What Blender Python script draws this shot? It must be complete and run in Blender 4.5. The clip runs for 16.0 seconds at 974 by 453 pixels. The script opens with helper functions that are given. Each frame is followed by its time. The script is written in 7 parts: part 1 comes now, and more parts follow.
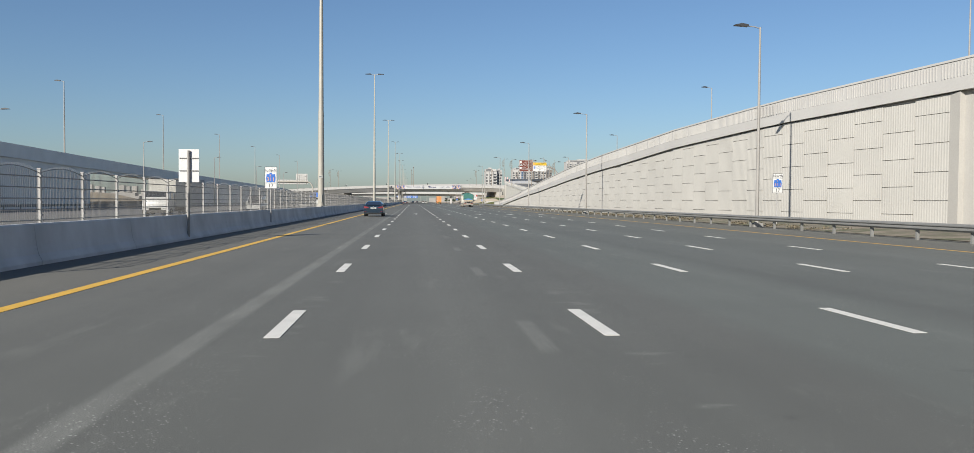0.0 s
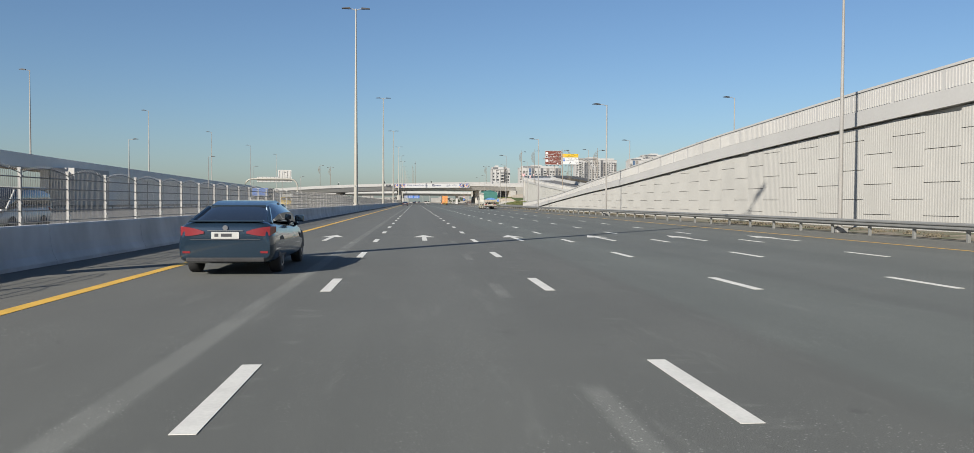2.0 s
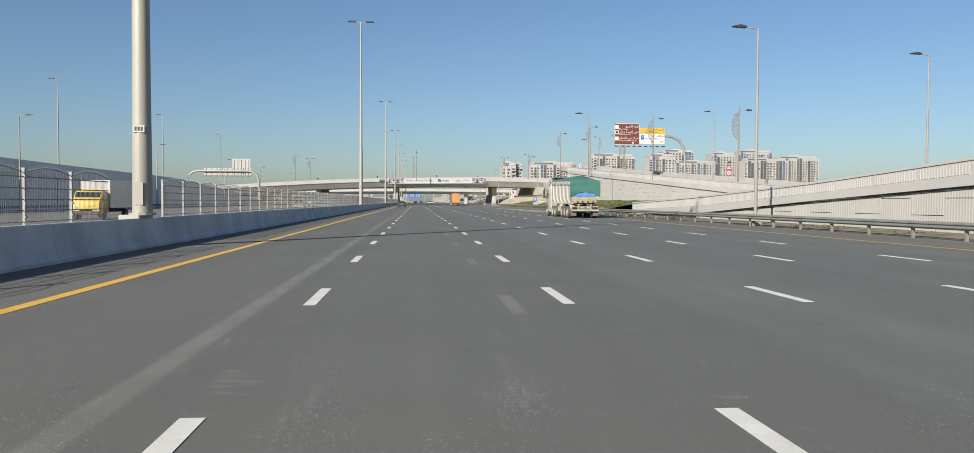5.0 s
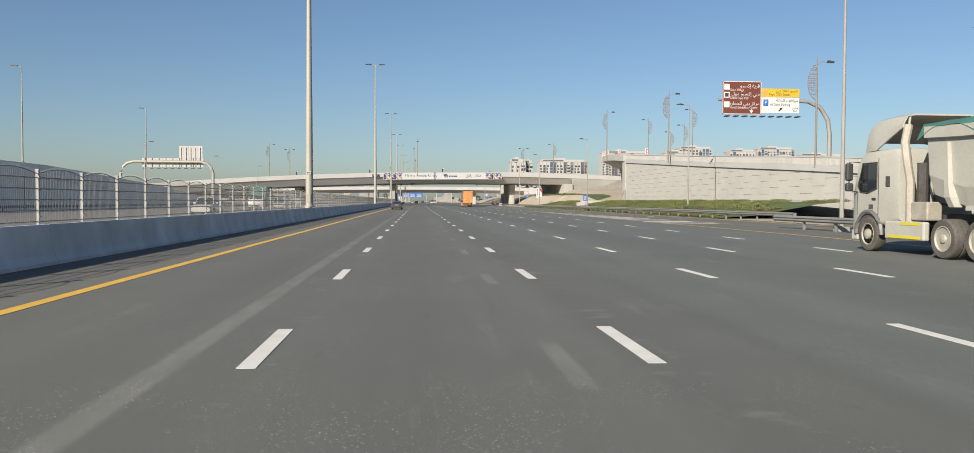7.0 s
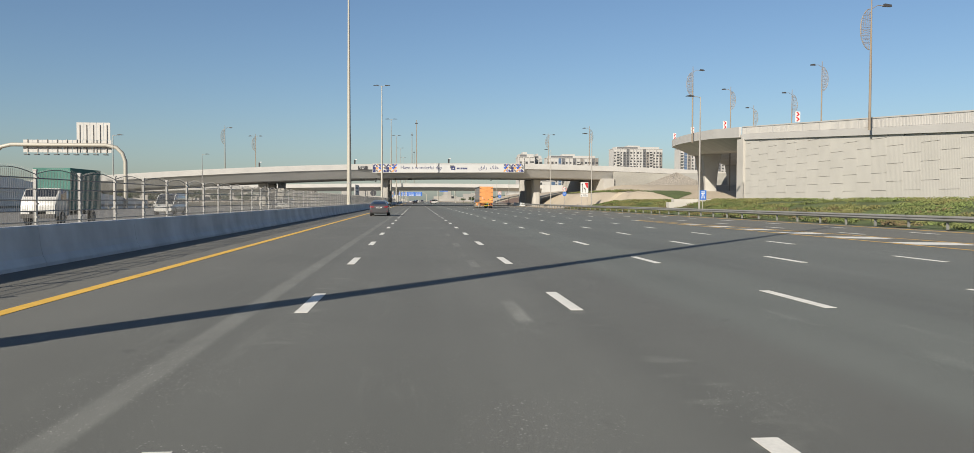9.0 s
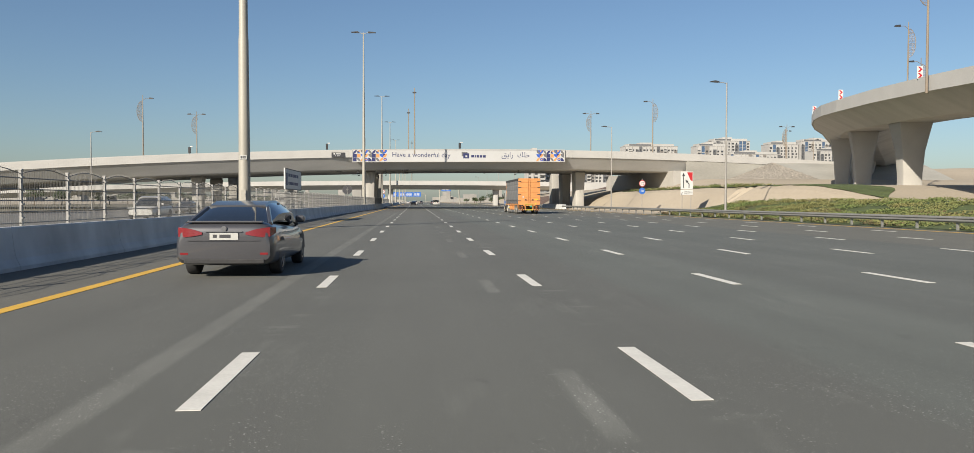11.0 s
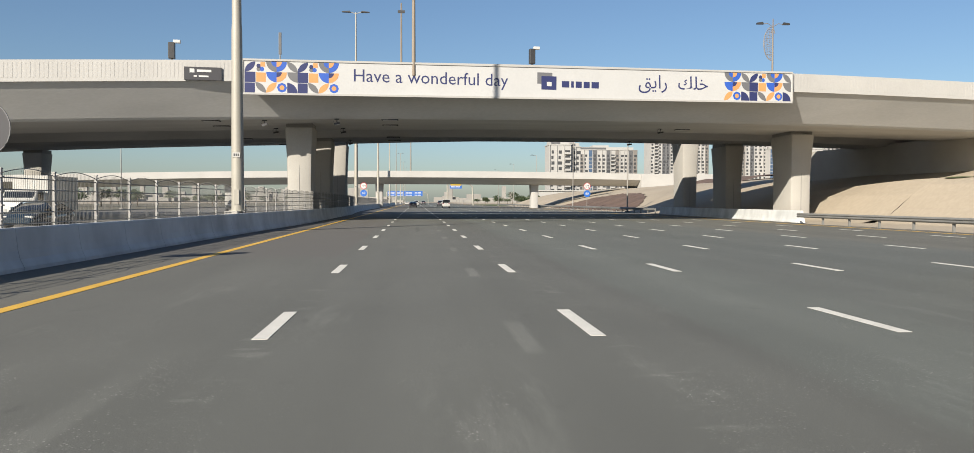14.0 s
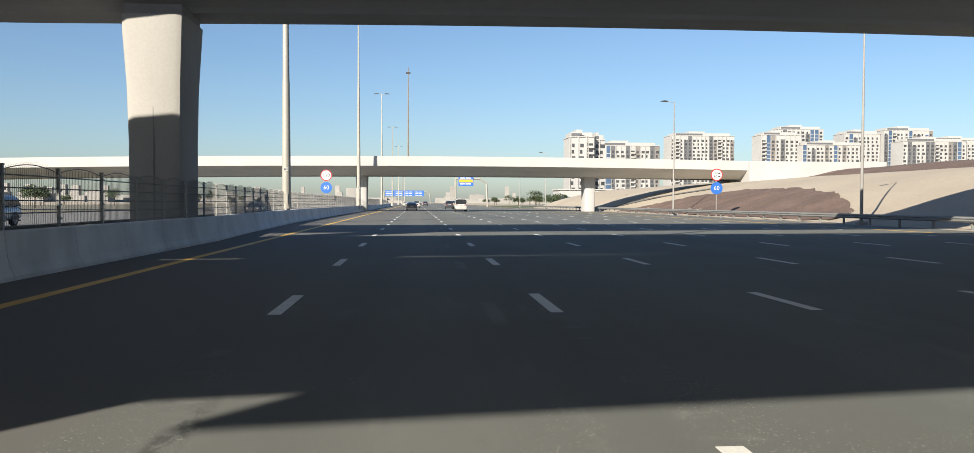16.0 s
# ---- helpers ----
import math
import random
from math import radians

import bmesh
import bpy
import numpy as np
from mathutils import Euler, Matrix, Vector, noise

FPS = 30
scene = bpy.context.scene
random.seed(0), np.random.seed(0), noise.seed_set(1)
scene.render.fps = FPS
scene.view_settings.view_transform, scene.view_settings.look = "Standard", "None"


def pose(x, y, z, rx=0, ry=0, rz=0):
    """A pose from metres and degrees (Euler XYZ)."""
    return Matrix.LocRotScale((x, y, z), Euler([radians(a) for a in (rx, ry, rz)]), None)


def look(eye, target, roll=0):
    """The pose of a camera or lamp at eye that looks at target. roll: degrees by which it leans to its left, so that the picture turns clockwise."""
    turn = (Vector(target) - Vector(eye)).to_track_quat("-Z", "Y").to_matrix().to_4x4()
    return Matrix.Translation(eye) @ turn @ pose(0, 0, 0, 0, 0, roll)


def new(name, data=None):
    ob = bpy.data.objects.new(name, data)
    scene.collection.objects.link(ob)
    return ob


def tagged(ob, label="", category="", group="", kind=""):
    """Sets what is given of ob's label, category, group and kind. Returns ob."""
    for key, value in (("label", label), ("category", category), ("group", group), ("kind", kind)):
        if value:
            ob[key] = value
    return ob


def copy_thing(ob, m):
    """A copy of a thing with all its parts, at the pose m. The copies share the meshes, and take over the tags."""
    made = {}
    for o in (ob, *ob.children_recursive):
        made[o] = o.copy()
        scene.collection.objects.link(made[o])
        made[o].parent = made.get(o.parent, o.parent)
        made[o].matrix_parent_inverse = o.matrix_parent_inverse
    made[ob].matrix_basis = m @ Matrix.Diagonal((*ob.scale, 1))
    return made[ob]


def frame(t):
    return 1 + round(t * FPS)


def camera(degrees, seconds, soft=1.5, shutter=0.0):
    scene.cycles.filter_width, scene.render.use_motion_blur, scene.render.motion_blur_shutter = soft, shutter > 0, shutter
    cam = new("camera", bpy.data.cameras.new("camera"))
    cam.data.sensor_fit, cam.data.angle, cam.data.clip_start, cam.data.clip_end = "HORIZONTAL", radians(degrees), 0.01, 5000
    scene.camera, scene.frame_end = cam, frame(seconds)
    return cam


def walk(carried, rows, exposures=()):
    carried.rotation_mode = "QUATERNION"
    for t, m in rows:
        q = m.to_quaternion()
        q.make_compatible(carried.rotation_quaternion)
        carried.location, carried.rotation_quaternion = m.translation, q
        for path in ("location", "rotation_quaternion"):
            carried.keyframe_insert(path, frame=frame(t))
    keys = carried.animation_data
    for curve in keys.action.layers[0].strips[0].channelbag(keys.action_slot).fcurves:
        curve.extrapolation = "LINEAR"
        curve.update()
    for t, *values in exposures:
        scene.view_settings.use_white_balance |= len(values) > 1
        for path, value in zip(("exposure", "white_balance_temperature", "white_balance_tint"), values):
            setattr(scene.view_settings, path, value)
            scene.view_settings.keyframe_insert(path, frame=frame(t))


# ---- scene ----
EXPOSURES = [(0, 0.66, 6400, 10), (4, 0.68, 6450, 10), (8, 0.72, 6850, 10), (9.5, 0.7, 6850, 10), (12, 0.69, 6900, 10), (13.5, 0.69, 6800, 10), (14, 0.8, 6800, 10), (14.5, 0.86, 7150, 10), (15, 0.92, 7200, 10), (15.5, 1.1, 7200, 10), (16, 1.12, 6700, 10)]
cam = camera(62.24, 16.0, soft=0.8)
PATH = [
    (0.0, (1.48, -0.40, 1.45), (2.39, 9.55, 1.144), 0.43),
    (0.5, (1.46, 14.55, 1.46), (2.37, 24.51, 1.155), 0.40),
    (1.0, (1.44, 29.47, 1.46), (2.34, 39.42, 1.149), 0.34),
    (1.5, (1.42, 44.30, 1.46), (2.32, 54.26, 1.147), 0.30),
    (2.0, (1.43, 59.11, 1.45), (2.32, 69.07, 1.147), 0.29),
    (2.5, (1.44, 73.98, 1.45), (2.33, 83.94, 1.148), 0.28),
    (3.0, (1.45, 89.00, 1.45), (2.33, 98.96, 1.148), 0.26),
    (3.5, (1.47, 104.06, 1.46), (2.34, 114.01, 1.151), 0.26),
    (4.0, (1.47, 119.03, 1.45), (2.35, 128.99, 1.142), 0.27),
    (4.6, (1.47, 136.95, 1.45), (2.35, 146.91, 1.139), 0.26),
    (5.2, (1.48, 154.86, 1.45), (2.35, 164.82, 1.141), 0.25),
    (5.8, (1.49, 172.82, 1.46), (2.35, 182.78, 1.148), 0.25),
    (6.5, (1.49, 193.90, 1.47), (2.35, 203.86, 1.166), 0.24),
    (7.0, (1.48, 209.10, 1.46), (2.34, 219.06, 1.148), 0.26),
    (7.5, (1.45, 224.19, 1.47), (2.30, 234.15, 1.155), 0.30),
    (8.0, (1.45, 239.29, 1.46), (2.31, 249.25, 1.145), 0.33),
    (8.5, (1.47, 254.42, 1.47), (2.33, 264.38, 1.156), 0.25),
    (9.0, (1.50, 269.56, 1.47), (2.37, 279.51, 1.149), 0.16),
    (9.5, (1.52, 284.74, 1.45), (2.40, 294.70, 1.137), 0.11),
    (10.0, (1.54, 299.97, 1.45), (2.42, 309.93, 1.135), 0.12),
    (10.5, (1.55, 315.24, 1.45), (2.44, 325.19, 1.136), 0.12),
    (11.0, (1.56, 330.52, 1.45), (2.45, 340.48, 1.139), 0.11),
    (11.5, (1.57, 345.82, 1.45), (2.47, 355.77, 1.143), 0.10),
    (12.0, (1.58, 361.11, 1.46), (2.49, 371.06, 1.153), 0.09),
    (12.5, (1.60, 376.38, 1.47), (2.50, 386.33, 1.156), 0.15),
    (13.0, (1.62, 391.68, 1.46), (2.52, 401.64, 1.145), 0.19),
    (13.5, (1.63, 407.30, 1.45), (2.52, 417.25, 1.134), 0.22),
    (14.0, (1.65, 423.52, 1.47), (2.53, 433.48, 1.163), 0.18),
    (14.5, (1.68, 439.17, 1.46), (2.56, 449.12, 1.152), 0.19),
    (15.0, (1.70, 454.69, 1.45), (2.58, 464.65, 1.140), 0.22),
    (15.5, (1.75, 470.23, 1.45), (2.62, 480.19, 1.149), 0.16),
    (16.0, (1.81, 485.77, 1.44), (2.68, 495.73, 1.142), 0.18),
]
walk(cam, [(t, look(eye, target, roll)) for t, eye, target, roll in PATH], EXPOSURES)

# ---- world and sun ----
SUN_AZ, SUN_EL = (-0.617, -0.787), radians(27.5)
world = bpy.data.worlds.new("sky")
scene.world = world
world.use_nodes = True
wn = world.node_tree.nodes
sky = wn.new("ShaderNodeTexSky")
sky.sky_type = "NISHITA"
sky.sun_disc = False
sky.sun_elevation = SUN_EL
sky.sun_rotation = math.atan2(SUN_AZ[0], SUN_AZ[1])
sky.air_density, sky.dust_density, sky.ozone_density = 1.0, 0.85, 5.0
world.node_tree.links.new(sky.outputs[0], wn["Background"].inputs[0])
wn["Background"].inputs[1].default_value = 0.063
sun_data = bpy.data.lights.new("sun", "SUN")
sun_data.energy, sun_data.angle, sun_data.color = 5.0, radians(0.53), (1.0, 0.94, 0.84)
sun = new("sun", sun_data)
sun.matrix_world = look((SUN_AZ[0] * 100, SUN_AZ[1] * 100, 100 * math.tan(SUN_EL)), (0, 0, 0))


# ---- materials ----
def mat(name, color, rough=0.7, metal=0.0, grain=(40, 0.12), stain=(0.7, 0.2), bump=0.0, stretch=(1, 1, 1), vary=0.0, tint=None, coat=0.0):
    """A procedural surface: fine grain and broad stains over a base colour, both at real size."""
    m = bpy.data.materials.new(name)
    m.use_nodes = True
    nt = m.node_tree
    n, ln = nt.nodes, nt.links
    b = n["Principled BSDF"]
    b.inputs["Roughness"].default_value, b.inputs["Metallic"].default_value = rough, metal
    if coat:
        b.inputs["Coat Weight"].default_value, b.inputs["Coat Roughness"].default_value = coat, 0.05
    geo = n.new("ShaderNodeNewGeometry")
    mp = n.new("ShaderNodeMapping")
    mp.inputs["Scale"].default_value = stretch
    ln.new(geo.outputs["Position"], mp.inputs[0])
    values = []
    for (scale, amount), detail in ((grain, 3), (stain, 5)):
        tex = n.new("ShaderNodeTexNoise")
        tex.inputs["Scale"].default_value, tex.inputs["Detail"].default_value = scale, detail
        ln.new(mp.outputs[0], tex.inputs[0])
        mr = n.new("ShaderNodeMapRange")
        mr.inputs[1].default_value, mr.inputs[2].default_value = 0.3, 0.7
        mr.inputs[3].default_value, mr.inputs[4].default_value = 1 - amount, 1 + amount
        ln.new(tex.outputs[0], mr.inputs[0])
        values.append(mr.outputs[0])
        if bump and len(values) == 1:
            bp = n.new("ShaderNodeBump")
            bp.inputs["Strength"].default_value, bp.inputs["Distance"].default_value = bump, 0.02
            ln.new(tex.outputs[0], bp.inputs["Height"])
            ln.new(bp.outputs[0], b.inputs["Normal"])
    mul = n.new("ShaderNodeMath")
    mul.operation = "MULTIPLY"
    ln.new(values[0], mul.inputs[0]), ln.new(values[1], mul.inputs[1])
    out = mul.outputs[0]
    if vary:
        info = n.new("ShaderNodeObjectInfo")
        mr = n.new("ShaderNodeMapRange")
        mr.inputs[3].default_value, mr.inputs[4].default_value = 1 - vary, 1 + vary
        ln.new(info.outputs["Random"], mr.inputs[0])
        m2 = n.new("ShaderNodeMath")
        m2.operation = "MULTIPLY"
        ln.new(out, m2.inputs[0]), ln.new(mr.outputs[0], m2.inputs[1])
        out = m2.outputs[0]
    sc = n.new("ShaderNodeVectorMath")
    sc.operation = "SCALE"
    sc.inputs[0].default_value = color
    ln.new(out, sc.inputs["Scale"])
    if tint:
        mix = n.new("ShaderNodeMix")
        mix.data_type = "RGBA"
        t2 = n.new("ShaderNodeTexNoise")
        t2.inputs["Scale"].default_value, t2.inputs["Detail"].default_value = tint[1], 6
        ln.new(geo.outputs["Position"], t2.inputs[0])
        mr = n.new("ShaderNodeMapRange")
        mr.inputs[1].default_value, mr.inputs[2].default_value = 0.42, 0.62
        ln.new(t2.outputs[0], mr.inputs[0])
        ln.new(mr.outputs[0], mix.inputs[0])
        ln.new(sc.outputs[0], mix.inputs[6])
        mix.inputs[7].default_value = (*tint[0], 1)
        ln.new(mix.outputs[2], b.inputs["Base Color"])
    else:
        ln.new(sc.outputs[0], b.inputs["Base Color"])
    return m


def glass(name, color, rough=0.03):
    m = mat(name, color, rough, 0.0, (3, 0.02), (0.5, 0.05), coat=1.0)
    return m


def asphalt(name, base, lanes=False):
    """Asphalt with stone grain and pale chips, streaks along the lanes and, for the main road, lanes of unlike age and the ground-off remains of older lines."""
    m = mat(name, base, 0.85, 0.0, (130, 0.5), (0.25, 0.06), 0.05)
    n, ln = m.node_tree.nodes, m.node_tree.links
    b = n["Principled BSDF"]
    out = b.inputs["Base Color"].links[0].from_socket
    geo = n.new("ShaderNodeNewGeometry")
    where = geo.outputs["Position"]

    def mapped(stretch, shift=(0, 0, 0)):
        mp = n.new("ShaderNodeMapping")
        mp.inputs["Scale"].default_value, mp.inputs["Location"].default_value = stretch, shift
        ln.new(where, mp.inputs[0])
        return mp.outputs[0]

    def cloud(scale, stretch=(1, 1, 1), detail=4, rough=0.5, shift=(0, 0, 0)):
        tex = n.new("ShaderNodeTexNoise")
        tex.inputs["Scale"].default_value, tex.inputs["Detail"].default_value, tex.inputs["Roughness"].default_value = scale, detail, rough
        ln.new(mapped(stretch, shift), tex.inputs[0])
        return tex.outputs[0]

    def span(value, a, c, lo, hi):
        mr = n.new("ShaderNodeMapRange")
        for i, v in enumerate((a, c, lo, hi)):
            mr.inputs[i + 1].default_value = v
        ln.new(value, mr.inputs[0])
        return mr.outputs[0]

    def calc(op, x, y=None, z=None):
        node = n.new("ShaderNodeMath")
        node.operation = op
        for i, v in enumerate((x, y, z)):
            if isinstance(v, (int, float)):
                node.inputs[i].default_value = v
            elif v is not None:
                ln.new(v, node.inputs[i])
        return node.outputs[0]

    def scaled(colour, gain):
        sc = n.new("ShaderNodeVectorMath")
        sc.operation = "SCALE"
        ln.new(colour, sc.inputs[0])
        if isinstance(gain, float):
            sc.inputs["Scale"].default_value = gain
        else:
            ln.new(gain, sc.inputs["Scale"])
        return sc.outputs[0]

    # wheel streaks, small scuffs drawn out along the road, dark spots
    out = scaled(out, span(cloud(1.0, (0.75, 0.006, 1)), 0.35, 0.65, 0.93, 1.07))
    out = scaled(out, span(cloud(1.5, (1, 0.16, 1), 9, 0.72, (10, 3, 0)), 0.57, 0.70, 1.0, 1.28))
    out = scaled(out, span(cloud(1.9, (1, 0.6, 1), 8, 0.7, (4, 9, 0)), 0.62, 0.70, 1.0, 0.78))
    # pale stone chips, thicker in some places than in others
    chips = n.new("ShaderNodeTexVoronoi")
    chips.inputs["Scale"].default_value = 26
    ln.new(where, chips.inputs[0])
    near = span(chips.outputs["Distance"], 0.10, 0.24, 1.0, 0.0)
    thick = span(cloud(0.9, (1, 0.5, 1), 5, 0.6, (2, 1, 0)), 0.42, 0.60, 0.1, 1.0)
    out = scaled(out, calc("MULTIPLY_ADD", calc("MULTIPLY", near, thick), 1.6, 1.0))
    if lanes:
        sep = n.new("ShaderNodeSeparateXYZ")
        ln.new(where, sep.inputs[0])
        x, y = sep.outputs[0], sep.outputs[1]
        worn = span(cloud(2.2, (1, 0.35, 1), 8), 0.12, 0.60, 0.0, 1.0)

        def beside(x0, half):
            return span(calc("ABSOLUTE", calc("SUBTRACT", x, x0)), half * 0.7, half * 1.3, 1.0, 0.0)
        # old edge line, ground off
        old = calc("MULTIPLY", calc("MULTIPLY", beside(-0.72, 0.13), worn), span(y, 426, 432, 1.0, 0.0))
        out = scaled(out, calc("MULTIPLY_ADD", old, 0.50, 1.0))
        # old lane dashes, ground off
        beat = calc("PINGPONG", calc("SUBTRACT", y, 8.3), 4.0)
        ghost = calc("MULTIPLY", calc("MULTIPLY", beside(2.82, 0.10), worn), span(beat, 0.85, 1.15, 1.0, 0.0))
        out = scaled(out, calc("MULTIPLY_ADD", ghost, 0.45, 1.0))
        # pale smudges along the dashed lines
        near_line = calc("MAXIMUM", beside(0.05, 0.20), beside(3.75, 0.26))
        smudge = span(cloud(1.7, (0.6, 1.5, 1), 5, 0.6, (5, 2, 0)), 0.57, 0.66, 0.0, 1.0)
        out = scaled(out, calc("MULTIPLY_ADD", calc("MULTIPLY", near_line, smudge), 0.30, 1.0))
        # dark broken cracks before and under the bridge
        for x0, y0, y1 in ((1.75, 462.3, 470.5), (0.32, 481.5, 492.0)):
            crack = calc("MULTIPLY", beside(x0, 0.10), calc("MULTIPLY", span(y, y0, y0 + 1, 0.0, 1.0), span(y, y1 - 1, y1, 1.0, 0.0)))
            crack = calc("MULTIPLY", crack, span(cloud(7, (1, 0.5, 1), 6, 0.7), 0.46, 0.54, 0.0, 1.0))
            out = scaled(out, calc("MULTIPLY_ADD", crack, -0.5, 1.0))
        # lanes of unlike age
        ramp = n.new("ShaderNodeValToRGB")
        stops = ((-6.6, (1.12, 1.06, 1.0)), (-4.1, (1.12, 1.06, 1.0)), (-3.6, (0.99, 0.97, 0.95)), (0.2, (0.98, 0.97, 0.96)), (1.8, (1.04, 1.03, 1.02)), (4.9, (0.94, 0.93, 0.92)), (5.5, (1.02, 1.06, 1.05)), (7.6, (1.04, 1.09, 1.08)),
                 (8.6, (0.92, 0.95, 0.95)), (10.6, (1.0, 1.04, 1.04)), (12.6, (0.92, 0.96, 0.96)), (14.6, (1.02, 1.06, 1.06)), (18.2, (0.97, 1.0, 1.0)), (19.0, (1.10, 1.06, 1.0)))
        e = ramp.color_ramp.elements
        for i, (xs, c) in enumerate(stops):
            k = e[i] if i < 2 else e.new(1.0)
            k.position, k.color = (xs + 8) / 30, (*[v * 0.5 for v in c], 1)
        shift = calc("ADD", x, span(cloud(0.6, (1, 0.03, 1)), 0.3, 0.7, -0.35, 0.35))
        ln.new(span(shift, -8, 22, 0.0, 1.0), ramp.inputs[0])
        mul = n.new("ShaderNodeVectorMath")
        mul.operation = "MULTIPLY"
        ln.new(out, mul.inputs[0]), ln.new(ramp.outputs[0], mul.inputs[1])
        out = scaled(mul.outputs[0], 2.0)
        # newer brown surface on the inner lane past the bridge
        newer = calc("MULTIPLY", span(x, -0.5, -0.3, 1.0, 0.0), span(y, 444, 446, 0.0, 1.0))
        mix = n.new("ShaderNodeMix")
        mix.data_type = "RGBA"
        ln.new(newer, mix.inputs[0]), ln.new(out, mix.inputs[6])
        mix.inputs[7].default_value = (base[0] * 1.0, base[1] * 0.93, base[2] * 0.93, 1)
        out = mix.outputs[2]
    ln.new(out, b.inputs["Base Color"])
    return m


ASPHALT = asphalt("asphalt", (0.096, 0.099, 0.090), True)
ASPHALT_OLD = asphalt("worn_asphalt", (0.118, 0.115, 0.108))
WHITE = mat("road_paint_white", (0.574, 0.56, 0.511), 0.6, 0, (30, 0.06), (2.5, 0.08))
YELLOW = mat("road_paint_yellow", (0.598, 0.354, 0.048), 0.6, 0, (30, 0.08), (2.5, 0.1))
CONCRETE = mat("pale_concrete", (0.333, 0.32, 0.293), 0.85, 0, (12, 0.04), (0.35, 0.07), 0.15)
GIRDER = mat("grey_girder_concrete", (0.44, 0.435, 0.42), 0.85, 0, (6, 0.04), (0.25, 0.09), 0.1, stretch=(0.5, 2, 1))
# concrete for faces turned from the sun, base colour raised to lighten their shade
SHADE_WALL = mat("shade_lifted_concrete", (0.70, 0.68, 0.64), 0.85, 0, (10, 0.04), (0.4, 0.06), 0.1)
PANEL = mat("ribbed_wall_panel", (0.375, 0.363, 0.333), 0.85, 0, (10, 0.04), (0.4, 0.05), 0.1, vary=0.015)
BARRIER = mat("barrier_concrete", (0.48, 0.495, 0.495), 0.85, 0, (3, 0.05), (0.9, 0.20), 0.05, stretch=(1, 0.7, 0.5))
CONCRETE_WHITE = mat("white_painted_concrete", (0.37, 0.362, 0.345), 0.8, 0, (8, 0.03), (0.3, 0.05), 0.1)
CONCRETE_DARK = mat("grey_concrete", (0.223, 0.217, 0.205), 0.85, 0, (10, 0.06), (0.3, 0.10), 0.15)
STEEL = mat("galvanised_steel", (0.18, 0.18, 0.171), 0.6, 0.15, (20, 0.06), (1.2, 0.12))
POLE = mat("pole_steel", (0.26, 0.248, 0.229), 0.6, 0.2, (14, 0.05), (0.8, 0.08))
MASTM = mat("cream_mast_steel", (0.298, 0.282, 0.242), 0.55, 0.1, (14, 0.04), (0.5, 0.06))
FENCE = mat("fence_steel", (0.285, 0.279, 0.267), 0.55, 0.2, (20, 0.06), (1.0, 0.1))
WIRE = mat("fence_wire", (0.211, 0.205, 0.192), 0.6, 0.2, (20, 0.06), (1.0, 0.1))
BRONZE = mat("bronze_painted_steel", (0.198, 0.161, 0.124), 0.6, 0.2, (14, 0.05), (0.8, 0.08))
LAMP_HEAD = mat("lamp_head_grey", (0.045, 0.045, 0.047), 0.5, 0.3, (14, 0.05), (0.8, 0.08))
SAND = mat("sand", (0.325, 0.277, 0.212), 0.95, 0, (3, 0.06), (0.06, 0.10), 0.3)
DUST = mat("dusty_verge", (0.161, 0.136, 0.105), 0.95, 0, (6, 0.2), (0.4, 0.25), 0.5, tint=((0.074, 0.081, 0.043), 0.7))
SOIL = mat("dark_soil", (0.104, 0.068, 0.052), 0.95, 0, (4, 0.2), (0.3, 0.2), 0.8)
GRAVEL = mat("crushed_stone", (0.215, 0.195, 0.167), 0.95, 0, (7, 0.6), (0.3, 0.08), 0.5)
CONCRETE_SLOPE = mat("weathered_slope_concrete", (0.27, 0.262, 0.235), 0.9, 0, (5, 0.06), (0.18, 0.16), 0.1, stretch=(0.4, 1, 1))
GRASS = mat("lawn", (0.062, 0.084, 0.025), 0.9, 0, (9, 0.4), (0.5, 0.25), 0.8)
LEAF = mat("leaf_green", (0.087, 0.115, 0.031), 0.8, 0, (5, 0.4), (0.4, 0.3), tint=((0.136, 0.127, 0.043), 0.3))
DRY = mat("dry_weed", (0.105, 0.087, 0.056), 0.9, 0, (5, 0.4), (0.5, 0.3))
LEAF_RED = mat("leaf_rust", (0.099, 0.074, 0.034), 0.8, 0, (5, 0.4), (0.5, 0.3))
TREE_LEAF = mat("tree_leaf", (0.04, 0.06, 0.024), 0.85, 0, (3, 0.4), (0.3, 0.25))
BARK = mat("bark", (0.096, 0.072, 0.048), 0.9, 0, (14, 0.3), (1, 0.2), 0.5)
BLACK = mat("black_rubber", (0.022, 0.022, 0.023), 0.8, 0, (20, 0.2), (2, 0.2))
RUBBER = mat("dusty_tyre_rubber", (0.07, 0.065, 0.057), 0.9, 0, (20, 0.2), (2, 0.25))
GLASS_DARK = glass("dark_glass", (0.012, 0.014, 0.016))
RED_LIGHT = mat("red_lens", (0.17, 0.009, 0.012), 0.25, 0, (30, 0.05), (3, 0.05), coat=0.6)
AMBER = mat("amber_lens", (0.56, 0.176, 0.024), 0.3, 0, (30, 0.05), (3, 0.05), coat=0.5)
PLATE = mat("plate_white", (0.372, 0.372, 0.353), 0.5, 0, (30, 0.03), (3, 0.05))
INK = mat("ink_dark", (0.03, 0.03, 0.035), 0.6, 0, (30, 0.03), (3, 0.05))
